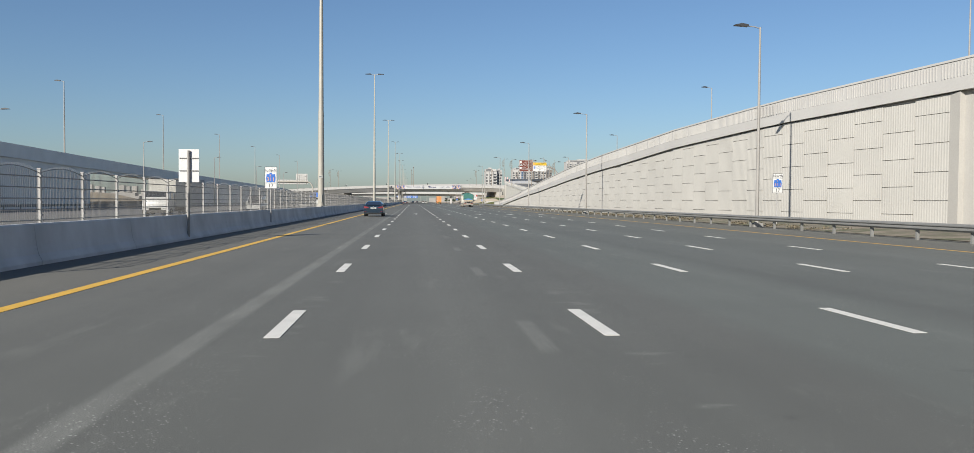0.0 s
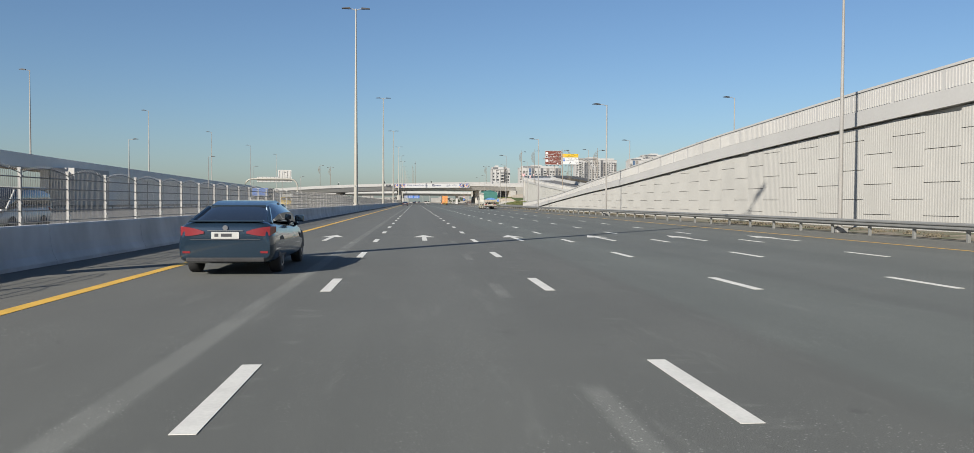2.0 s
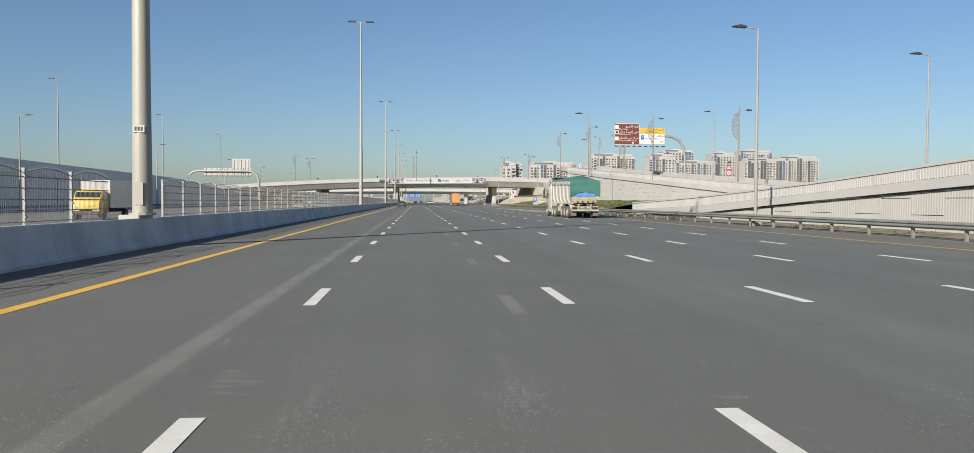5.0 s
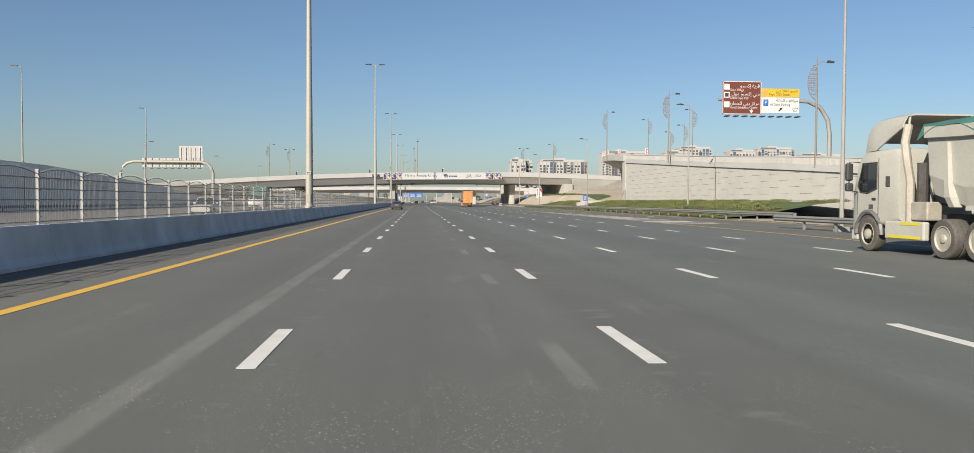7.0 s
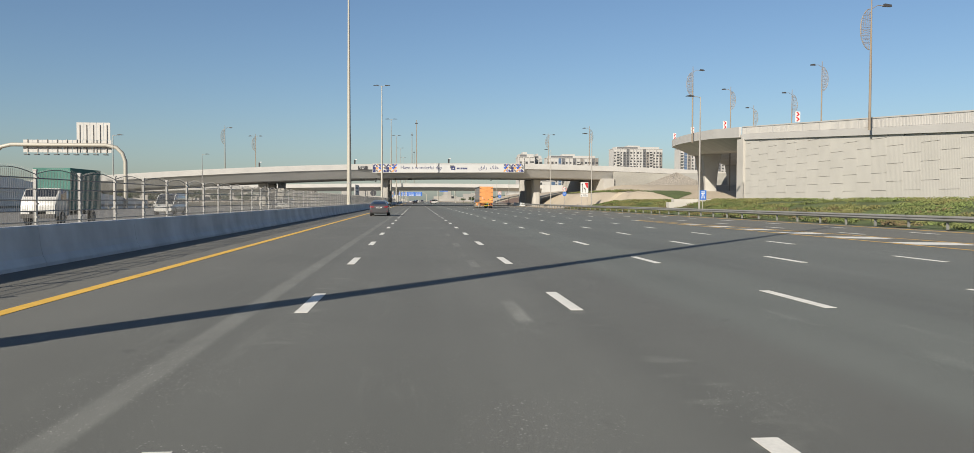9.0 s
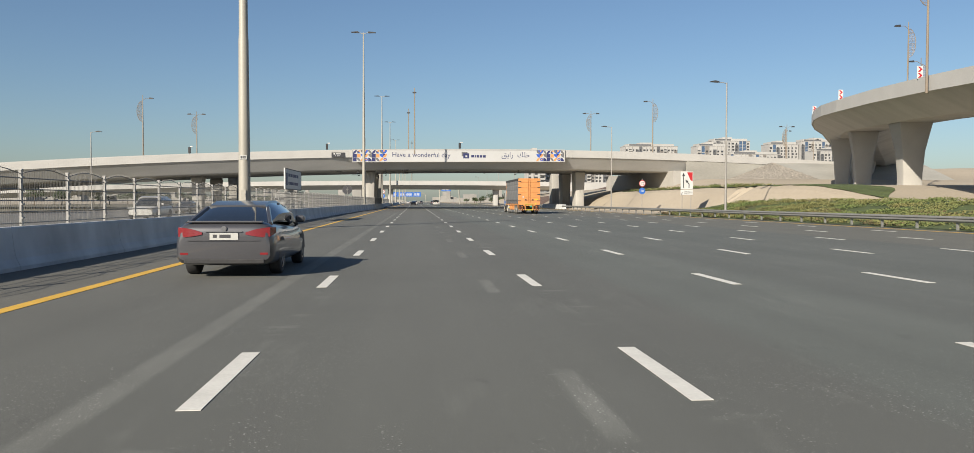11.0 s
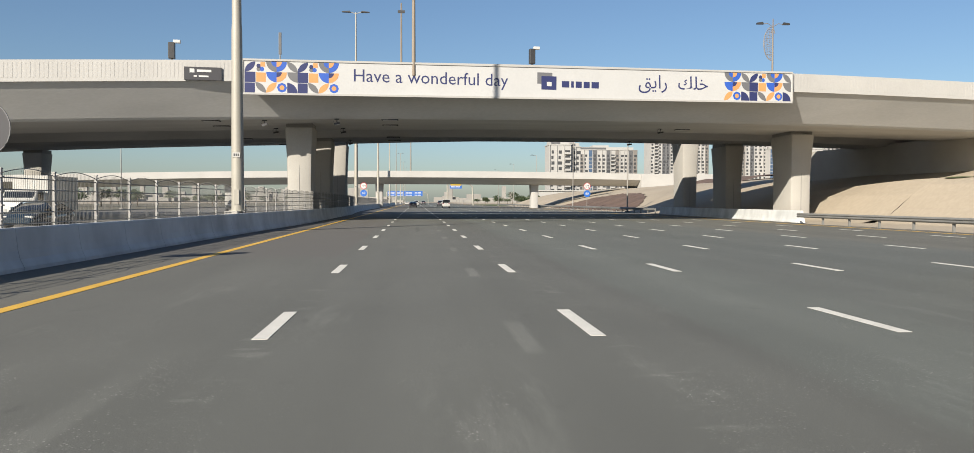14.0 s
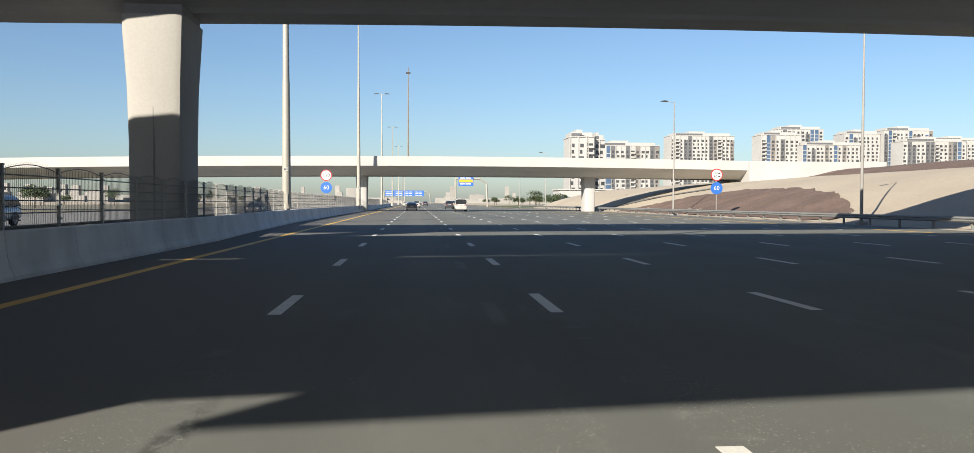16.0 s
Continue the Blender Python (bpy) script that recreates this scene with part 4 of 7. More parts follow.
for k in range(-1, 5):
    street_lamp(22.75, 48 + 50 * k, 0.05, 12.3, -1)
for x, y, h in ((36.9, 312.5, 13.6), (33.0, 357.4, 13.2), (31.4, 406, 13.2), (33.1, 458.4, 13.8), (32.4, 539, 13.8), (32.4, 580, 13.8), (32.4, 628, 13.6), (32.4, 676, 13.6), (32.4, 724, 13.6)):
    street_lamp(x, y, 0.1 if y < 300 else hedge_h(x, y) - 0.1 if y < 424 else bank_h(x, y) if y < 481 else far_h(x, y) if y < 700 else 0.0, h - 0.3, -1)
for y in (97, 148, 199, 251, 302.7, 355.6, 401.8, 455, 560, 640):
    street_lamp(-46.2, y, 0.0, 11.6, 1, 1.4, "street lamps of the opposite road")
for y in (30, 78, 126, 174, 223, 272, 321, 370):
    street_lamp(-50.6, y, lerp(L_TOP, y), 19.0 - lerp(L_TOP, y), -1, 1.2, "lamps on the ramp wall")
for x, y, z in ((48.2, 64.2, 20.5), (44.2, 112.9, 18.2), (42.6, 160.7, 15.2), (42.2, 210.3, 13.4)):
    street_lamp(x, y, 0.0, z - 0.1, -1, 1.4, "lamps on the ramp")


def crescent_lamp(x, y, z0, h, side, group="crescent lamps", twin=False, drop=0.0):
    """A slim pole with a pierced crescent panel and one curved arm."""
    t = thing("crescent_lamp", "bronze street lamp with a pierced crescent panel and curved arm", "street lamp", group, pose(x, y, z0))
    part("pole", tube(bmesh.new(), [(0, 0, -drop), (0, 0, h * 0.6), (0, 0, h)], [0.13, 0.10, 0.05], 10), BRONZE, t, smooth=True)
    a = [(math.pi * (0.06 + 0.88 * k / 16)) for k in range(17)]
    bow = [(-side * 1.05 * math.sin(v), 0, h * 0.77 - 1.9 * math.cos(v)) for v in a]
    part("crescent_rim", tube(bmesh.new(), bow, 0.035, 6), BRONZE, t)
    bm = bmesh.new()
    r = random.Random(4)
    for k in range(-9, 10):
        z = h * 0.77 + k * 0.2
        w = 1.05 * math.sqrt(max(0.0, 1 - ((z - h * 0.77) / 1.95) ** 2))
        if w > 0.15:
            tube(bm, [(-side * 0.06, 0, z), (-side * w * 0.5, 0, z + r.uniform(-0.1, 0.1)), (-side * w, 0, z)], 0.018, 4, False)
        for q in range(1, 6):
            xx = -side * q * 0.18
            if abs(xx) < w - 0.05:
                tube(bm, [(xx, 0, z - 0.1 + r.uniform(-0.05, 0.05)), (xx - side * 0.08, 0, z + 0.12)], 0.018, 4, False)
    part("crescent_screen", bm, BRONZE, t, "pierced metal screen")
    for k in (side, -side) if twin else (side,):
        arm = [(-k * 0.25, 0, h * 0.86), (0, 0, h * 0.925), (k * 0.6, 0, h * 0.955), (k * 1.25, 0, h * 0.95)]
        part("arm", tube(bmesh.new(), arm, 0.035, 6), BRONZE, t)
        bm = bmesh.new()
        prism(bm, [(k * 1.1, h * 0.945), (k * 1.9, h * 0.945), (k * 1.85, h * 0.96), (k * 1.2, h * 0.967)], -0.14, 0.14)
        part("lamp_head", bm, LAMP_HEAD, t, "flat dark lamp head")


for x, y in ((50.0, 195.4), (47.6, 261.5), (44.6, 293.6), (43.2, 341)):
    z = lerp(R2_TOP, y) - 1.1 if y > 205 else 0.0
    crescent_lamp(x, y, z, 12.0, 1)
crescent_lamp(46.2, 397.8, 11.0, 12.3, 1)
street_lamp(47.2, 270.2, 0.0, 15.4, -1, 1.4, "lamps on the ramp")
for x, y, z in ((65.1, 392.2, 11.5), (69.7, 411.9, 9.8), (66.1, 431.8, 13.1), (76.9, 445.5, 11.0)):
    crescent_lamp(x, y, z, 12.0, -1, drop=z)
for x, y, z in ((41.2, 510.7, 9.9), (48.7, 488, 9.9), (-44.8, 508, 7.9), (-47.3, 481.5, 7.9)):
    crescent_lamp(x, y, z, 12.6 if x < 0 else 12.0, -1 if x > 45 else 1, twin=y > 500)
crescent_lamp(87.6, 511.5, 6.9, 12.6, 1, twin=True)
for x, y, z, h in ((116.8, 573.8, 8.9, 15.4), (148.4, 617.6, 9.4, 16.0)):
    crescent_lamp(x, y, z, h, 1)
for x, y, z, h in ((0.2, 503, 10.0, 12.1), (1.5, 477.2, 10.9, 12.1), (0.5, 611.5, 7.4, 16.0)):
    t = thing("signal_mast", "slim steel mast standing behind the bridge parapet", "mast", "", pose(x, y + 2.2, z - 0.8))
    part("pole", tube(bmesh.new(), [(0, 0, 0), (0, 0, h)], [0.14, 0.07], 8), BRONZE, t)
    part("head", box(bmesh.new(), -0.35, 0.35, -0.1, 0.1, h - 1.0, h - 0.75), LAMP_HEAD, t)
for u in (-28.0, -4.5, 19.7):
    t = thing("traffic_camera", "small grey camera post on the bridge parapet", "camera", "parapet cameras", OVER @ pose(u, 0.2, crest(u)))
    part("post", tube(bmesh.new(), [(0, 0, -0.05), (0, 0, 1.0)], 0.06, 8), POLE, t)
    part("housing", box(bmesh.new(), -0.2, 0.2, -0.2, 0.2, 0.1, 1.15, 0.03), LAMP_HEAD, t, "dark upright camera cabinet")
    part("hood", box(bmesh.new(), 0.1, 0.55, -0.15, 0.15, 1.12, 1.32, 0.03), SIGN_WHITE, t, "white camera hood")
for u in (2.3,):
    t = thing("road_sign", "sign seen from behind on the bridge parapet", "sign", "", OVER @ pose(u, 1.2, crest(u) - 1.1))
    part("post", tube(bmesh.new(), [(0, 0, -0.05), (0, 0, 2.6)], 0.04, 8), POLE, t)
    part("plate", box(bmesh.new(), -0.1, 0.1, -0.04, 0.0, 1.7, 3.2, 0.02), SIGN_BACK, t)

# ---- signs ----
UP = pose(0, 0, 0, 90, 0, 0)


def face(x, y, z):
    """Stands text up in a sign's frame, facing -y."""
    return pose(x, y, z) @ UP


def bars(parent, x0, z0, widths, h, y, material, gap=0.12):
    x = x0
    for w in widths:
        part("text_bar", box(bmesh.new(), x, x + w, y - 0.006, y, z0, z0 + h), material, parent)
        x += w + gap


def route_sign(x, y, z, word, post_z):
    t = thing("route_sign", "white route marker sign with a blue shield on a steel post", "sign", "route markers", pose(x, y, 0))
    part("post", tube(bmesh.new(), [(0, 0.05, post_z), (0, 0.05, z + 1.25)], 0.038, 8), FENCE, t)
    p = part("panel", box(bmesh.new(), -0.34, 0.34, -0.02, 0.02, z, z + 1.24, 0.008), SIGN_WHITE, t, "white sign panel")
    for za, zb in ((0.0, 0.02), (0.31, 0.33), (0.94, 0.96), (1.22, 1.24)):
        part("rule", box(bmesh.new(), -0.34, 0.34, -0.026, -0.021, z + za, z + zb), INK, p)
    for xa in (-0.34, 0.32):
        part("rule", box(bmesh.new(), xa, xa + 0.02, -0.026, -0.021, z, z + 1.24), INK, p)
    bm = bmesh.new()
    prism(bm, [(-0.24, z + 0.36), (-0.1, z + 0.38), (0.0, z + 0.35), (0.1, z + 0.38), (0.24, z + 0.36), (0.26, z + 0.6), (0.23, z + 0.83), (0.1, z + 0.81), (0.04, z + 0.9), (-0.06, z + 0.9), (-0.1, z + 0.81), (-0.23, z + 0.83), (-0.26, z + 0.6)], -0.028, -0.021)
    part("shield", bm, SIGN_BLUE, p, "blue shield")
    lettering("letters", "E", 0.17, ORANGE_P, p, face(-0.02, -0.031, z + 0.74))
    lettering("letters", "311", 0.31, ORANGE_P, p, face(0, -0.031, z + 0.52))
    lettering("letters", "17", 0.30, INK, p, face(0, -0.025, z + 0.165))
    lettering("letters", word, 0.26, INK, p, face(0, -0.025, z + 1.08))


route_sign(-6.55, 46.2, 2.1, "\uFE8F\uFEEE\uFEE8\uFE9F", 0.2)
route_sign(24.6, 49.2, 2.15, "North", 0.1)


t = thing("route_sign", "cream back of a route marker sign on a grey post", "sign", "route markers", pose(-6.61, 29.66, 0))
p = part("panel", box(bmesh.new(), -0.36, 0.36, 0.03, 0.06, 2.08, 3.27, 0.008), SIGN_WHITE, t, "plain cream sign back")
for z in (2.48, 2.93):
    part("stiffener", box(bmesh.new(), -0.33, 0.33, 0.0, 0.03, z, z + 0.03), SIGN_BACK, p)
part("post", tube(bmesh.new(), [(0, -0.03, 0.1), (0, -0.03, 3.22)], 0.05, 8), POLE, t)


def arrow_shape(bm, x, z, dx, dz, size, y, thick=0.12, head=0.28):
    """A small arrow from a point along a direction."""
    d = Vector((dx, 0, dz)).normalized()
    n = Vector((d.z, 0, -d.x))
    o = Vector((x, y, z))
    w = size * thick
    pts = [o + n * w, o - n * w, o + d * size * (1 - head * 1.4) - n * w, o + d * size * (1 - head * 1.4) - n * size * head, o + d * size, o + d * size * (1 - head * 1.4) + n * size * head, o + d * size * (1 - head * 1.4) + n * w]
    vs = [bm.verts.new(p) for p in pts]
    bm.faces.new(vs)
    bmesh.ops.triangulate(bm, faces=bm.faces)


# brown direction sign on a curved cantilever
t = thing("gantry_sign", "brown and yellow direction sign on a curved steel arm", "road sign", "", pose(43.1, 317, 0))
bm = bmesh.new()
tube(bm, [(15.6, 0.4, 0), (15.6, 0.4, 11.0), (15.3, 0.4, 13.0), (14.2, 0.4, 14.7), (12.4, 0.4, 15.5), (10, 0.4, 15.6), (-0.4, 0.4, 15.6)], [0.32, 0.30, 0.30, 0.29, 0.27, 0.25, 0.22], 12)
part("arm", bm, POLE, t, "curved grey steel arm", smooth=True)
p = part("brown_panel", box(bmesh.new(), 0, 5.5, -0.05, 0.05, 13.55, 18.1, 0.02), SIGN_BROWN, t, "brown sign panel")
for x0, x1, z0, z1 in ((0.02, 5.48, 13.57, 13.66), (0.02, 5.48, 17.99, 18.08), (0.02, 0.11, 13.57, 18.08), (5.39, 5.48, 13.57, 18.08)):
    part("border", box(bmesh.new(), x0, x1, -0.07, -0.052, z0, z1), SIGN_WHITE, p)
ROWS_TEXT = ((17.45, "\uFEEE\uFE92\uFEB4\uFEDB\uFE87 \uFE94\uFEF3\uFEAE\uFED7", "Expo Village"), (16.35, "\uFEDD\uFEEE\uFEE3 \uFEEE\uFE92\uFEB4\uFEDB\uFE87 \uFEF2\uFE91\uFEA9", "Dubai Expo Mall"), (15.05, "\uFEBD\uFEAD\uFE8E\uFECC\uFEE4\uFEE0\uFEDF \uFEF2\uFE91\uFEA9 \uFEB0\uFEDB\uFEAE\uFEE3", "Dubai Exhibition Centre"))
for z, ar, en in ROWS_TEXT:
    part("pictogram", box(bmesh.new(), 0.22, 1.0, -0.07, -0.052, z - 0.55, z + 0.25), SIGN_WHITE, p, "white pictogram square")
    lettering("letters", ar, 0.66, SIGN_WHITE, p, face(5.25, -0.07, z), "RIGHT")
    lettering("letters", en, 0.46, SIGN_WHITE, p, face(1.1, -0.07, z - 0.56), "LEFT", 0.84)
part("pictogram_mark", box(bmesh.new(), 0.35, 0.85, -0.08, -0.071, 15.95, 16.45), INK, p)
bm = bmesh.new()
arrow_shape(bm, 4.1, 14.25, 0, -1, 0.55, -0.07, 0.14, 0.55)
part("arrow", bm, SIGN_WHITE, p)
p = part("white_panel", box(bmesh.new(), 5.55, 10.95, -0.05, 0.05, 13.8, 15.95, 0.02), SIGN_WHITE, t, "white sign panel")
lettering("letters", "\uFE94\uFEE7\uFE8D\uFEAA\uFEDF\uFE8D \uFED2\uFED7\uFE8D\uFEEE\uFEE3", 0.62, INK, p, face(10.75, -0.06, 15.55), "RIGHT")
lettering("letters", "Al Dana Parking", 0.44, INK, p, face(6.75, -0.06, 14.95), "LEFT")
lettering("letters", "\uFE9D\uFEAE\uFEA8\uFEE3", 0.40, INK, p, face(10.35, -0.06, 14.5))
lettering("letters", "EXIT", 0.30, INK, p, face(10.35, -0.06, 14.1))
part("parking_mark", box(bmesh.new(), 5.8, 6.5, -0.066, -0.052, 14.75, 15.65), SIGN_BLUE, p, "blue parking square")
lettering("letters", "P", 0.75, SIGN_WHITE, p, face(6.15, -0.074, 15.2))
bm = bmesh.new()
arrow_shape(bm, 8.0, 14.05, 0.7, 0.7, 0.75, -0.06)
part("arrow", bm, INK, p)
p = part("yellow_panel", box(bmesh.new(), 5.55, 10.95, -0.05, 0.05, 16.0, 17.15, 0.02), SIGN_YELLOW, t, "yellow sign panel")
lettering("letters", "\uFEF2\uFE91\uFEA9 2020 \uFEEE\uFE92\uFEB4\uFEDB\uFE87", 0.5, INK, p, face(10.75, -0.06, 16.85), "RIGHT")
lettering("letters", "Expo 2020 Dubai", 0.42, INK, p, face(6.6, -0.06, 16.35), "LEFT")
part("emblem", disc(bmesh.new(), (6.05, -0.06, 16.55), 0.34), ORANGE_P, p, "round emblem")
for k in range(9):
    part("light_bracket", box(bmesh.new(), 0.3 + k * 1.25, 0.8 + k * 1.25, -0.75, 0.2, 13.2, 13.35), LAMP_HEAD, t, "sign light on a bracket")

# sign frame across the way, seen from behind
t = thing("sign_gantry", "cream steel sign arch with panels seen from behind", "road sign", "", pose(-72, 417, 0))
arch = [(0, 0, 0), (0, 0, 8.2), (0.5, 0, 9.6), (1.6, 0, 10.6), (3.2, 0, 11.0), (19.2, 0, 11.0), (20.9, 0, 10.6), (21.9, 0, 9.6), (22.4, 0, 8.2), (22.4, 0, 0)]
part("arch", tube(bmesh.new(), arch, 0.34, 12), MASTM, t, "curved steel arch", smooth=True)
for k in range(9):
    part("panel", box(bmesh.new(), 5.0 + k * 1.66, 6.6 + k * 1.66, 0.5, 0.56, 9.7, 11.9), CONCRETE_WHITE, t, "pale panel back")
    part("rib", box(bmesh.new(), 5.7 + k * 1.66, 5.8 + k * 1.66, 0.34, 0.5, 9.4, 12.0), POLE, t)
    part("light_bracket", box(bmesh.new(), 5.4 + k * 1.66, 6.1 + k * 1.66, -0.2, 0.6, 9.25, 9.4), LAMP_HEAD, t)
for k in range(5):
    part("panel", box(bmesh.new(), 14.0 + k * 1.15, 15.1 + k * 1.15, 0.5, 0.56, 11.95, 15.0), CONCRETE_WHITE, t, "pale panel back")
    part("rib", box(bmesh.new(), 14.5 + k * 1.15, 14.58 + k * 1.15, 0.34, 0.5, 9.6, 14.6), POLE, t)


def chevron_sign(x, y, z, turn=0):
    t = thing("chevron_sign", "white sign with two red chevrons on a parapet", "sign", "bend chevrons", pose(x, y, z, 0, 0, turn))
    part("post", tube(bmesh.new(), [(0, 0.05, -0.9), (0, 0.05, 1.0)], 0.035, 8), POLE, t)
    p = part("panel", box(bmesh.new(), -0.28, 0.28, -0.02, 0.02, 0, 1.15, 0.01), SIGN_WHITE, t)
    for z0 in (0.06, 0.62):
        bm = bmesh.new()
        prism(bm, [(-0.22, z0), (-0.02, z0), (0.22, z0 + 0.23), (-0.02, z0 + 0.46), (-0.22, z0 + 0.46), (0.0, z0 + 0.23)], -0.03, -0.021)
        part("chevron", bm, SIGN_RED, p, "red chevron")


for x, y, z in ((44.1, 357, 10.4), (44.7, 380, 11.6), (47.0, 400, 12.6), (50.5, 420, 13.25), (57.6, 440, 13.8), (67.2, 458, 14.1)):
    chevron_sign(x, y, z)


def round_sign(x, y, z, r, items, post_z=0.0, back=False, group="round signs"):
    t = thing("round_sign", "round traffic sign on a grey steel post", "sign", group, pose(x, y, 0))
    part("post", tube(bmesh.new(), [(0, 0.06, post_z), (0, 0.06, z + r * 0.6)], 0.04, 8), POLE, t)
    for zc, kind, txt in items:
        if kind == "blue":
            p = part("disc", disc(bmesh.new(), (0, 0, zc), r, depth=0.02), SIGN_BLUE, t, "blue disc")
            lettering("letters", txt, r * 1.0, SIGN_WHITE, p, face(0, -0.006, zc))
        elif kind == "red":
            p = part("disc", disc(bmesh.new(), (0, 0, zc), r, depth=0.02), SIGN_RED, t, "red-rimmed disc")
            part("field", disc(bmesh.new(), (0, -0.006, zc), r * 0.84), SIGN_WHITE, p)
            for i, row in enumerate(txt.split("|")):
                k = len(txt.split("|"))
                lettering("letters", row, r * (0.85 if k == 1 else 0.55), INK, p, face(0 if k == 1 else -r * 0.22, -0.012, zc + (0 if k == 1 else (0.22 - 0.5 * i) * r)))
                if k > 1:
                    part("pictogram", box(bmesh.new(), r * 0.25, r * 0.6, -0.012, -0.008, zc + (0.12 - 0.5 * i) * r, zc + (0.36 - 0.5 * i) * r), INK, p)
        else:
            p = part("disc", disc(bmesh.new(), (0, 0.1, zc), r, depth=0.02), INK, t, "dark grey back of a round sign")
            part("rim", tube(bmesh.new(), [(r * math.cos(a), 0.1, zc + r * math.sin(a)) for a in steps(0, 2 * math.pi, 28)], 0.015, 5, False), SIGN_BACK, p)
            part("clamp", box(bmesh.new(), -0.2, 0.2, 0.05, 0.09, zc - 0.05, zc + 0.05), SIGN_BACK, p)


round_sign(-8.0, 575, 4.4, 0.62, ((4.35, "red", "110"), (3.0, "blue", "60")))
round_sign(32.0, 565, 4.4, 0.62, ((4.3, "red", "110|80"), (2.95, "blue", "60")))
round_sign(33.2, 441, 4.4, 0.45, ((4.0, "red", "110|80"), (2.95, "blue", "60")))
round_sign(-7.6, 441.5, 3.0, 0.64, ((3.0, "back", ""),))

# bend warning with a speed limit and a camera above it, on the ramp
t = thing("warning_sign", "red triangle warning sign above a round speed limit on one post", "sign", "", pose(46.8, 263, 0))
part("post", tube(bmesh.new(), [(0, 0.06, 2.0), (0, 0.06, 7.3)], 0.045, 8), POLE, t)
bm = bmesh.new()
prism(bm, [(-0.5, 6.25), (0.5, 6.25), (0.0, 7.1)], -0.02, 0.02)
p = part("triangle", bm, SIGN_RED, t, "red triangle")
bm = bmesh.new()
prism(bm, [(-0.33, 6.34), (0.33, 6.34), (0.0, 6.9)], -0.028, -0.021)
q = part("field", bm, SIGN_WHITE, p, "white field")
bm = bmesh.new()
arrow_shape(bm, -0.04, 6.4, 0.25, 1, 0.38, -0.032, 0.1, 0.2)
part("arrow", bm, INK, q)
p = part("disc", disc(bmesh.new(), (0, -0.02, 5.78), 0.4, depth=0.03), SIGN_RED, t, "red-rimmed disc")
q = part("field", disc(bmesh.new(), (0, -0.027, 5.78), 0.32), SIGN_WHITE, p)
lettering("letters", "60", 0.38, INK, q, face(0, -0.032, 5.78))
part("camera_box", box(bmesh.new(), -0.08, 0.28, -0.1, 0.3, 7.2, 7.45, 0.05), LAMP_HEAD, t, "black camera box")

# lane-merge sign
t = thing("merge_sign", "white and red lane merge sign on two posts", "sign", "", pose(34.3, 425.6, 0))
for x in (-0.55, 0.55):
    part("post", tube(bmesh.new(), [(x, 0.08, -0.1), (x, 0.08, 3.2)], 0.045, 8), POLE, t)
p = part("panel", box(bmesh.new(), -0.77, 0.77, -0.02, 0.02, 2.95, 5.1, 0.015), SIGN_WHITE, t, "white panel with a red corner")
bm = bmesh.new()
prism(bm, [(0.0, 5.02), (0.7, 5.02), (0.7, 3.9), (0.42, 4.1)], -0.028, -0.021)
part("red_corner", bm, SIGN_RED, p)
bm = bmesh.new()
box(bm, -0.47, -0.37, -0.028, -0.022, 3.12, 4.62)
prism(bm, [(-0.62, 4.52), (-0.42, 4.6), (-0.22, 4.52), (-0.42, 4.95)], -0.029, -0.022)
part("arrow", bm, INK, p)
bm = bmesh.new()
box(bm, 0.21, 0.32, -0.028, -0.022, 3.12, 3.62)
prism(bm, [(0.21, 3.55), (0.32, 3.62), (0.09, 3.9), (0.0, 3.83)], -0.029, -0.022)
prism(bm, [(-0.2, 4.1), (-0.05, 3.72), (0.2, 3.97)], -0.0295, -0.022)
part("arrow", bm, INK, p)
q = part("distance_panel", box(bmesh.new(), -0.77, 0.77, -0.02, 0.02, 2.3, 2.88, 0.015), SIGN_WHITE, t)
lettering("letters", "\uFEE1 250m", 0.46, INK, q, face(0, -0.026, 2.59))

# blue motorway sign
t = thing("motorway_sign", "small blue motorway sign on a post", "sign", "", pose(31.6, 352.4, hedge_h(31.6, 352.4)))
part("post", tube(bmesh.new(), [(0, 0.06, -0.1), (0, 0.06, 2.2)], 0.04, 8), POLE, t)
p = part("panel", box(bmesh.new(), -0.36, 0.36, -0.02, 0.02, 1.5, 2.5, 0.01), SIGN_BLUE, t)
for s in (-1, 1):
    bm = bmesh.new()
    prism(bm, [(s * 0.08, 1.65), (s * 0.2, 1.65), (s * 0.1, 2.1), (s * 0.04, 2.1)], -0.028, -0.021)
    part("symbol", bm, SIGN_WHITE, p)
part("symbol", box(bmesh.new(), -0.22, 0.22, -0.028, -0.021, 2.12, 2.2), SIGN_WHITE, p)
part("text_bar", box(bmesh.new(), -0.2, 0.2, -0.028, -0.021, 2.28, 2.38), SIGN_WHITE, p)

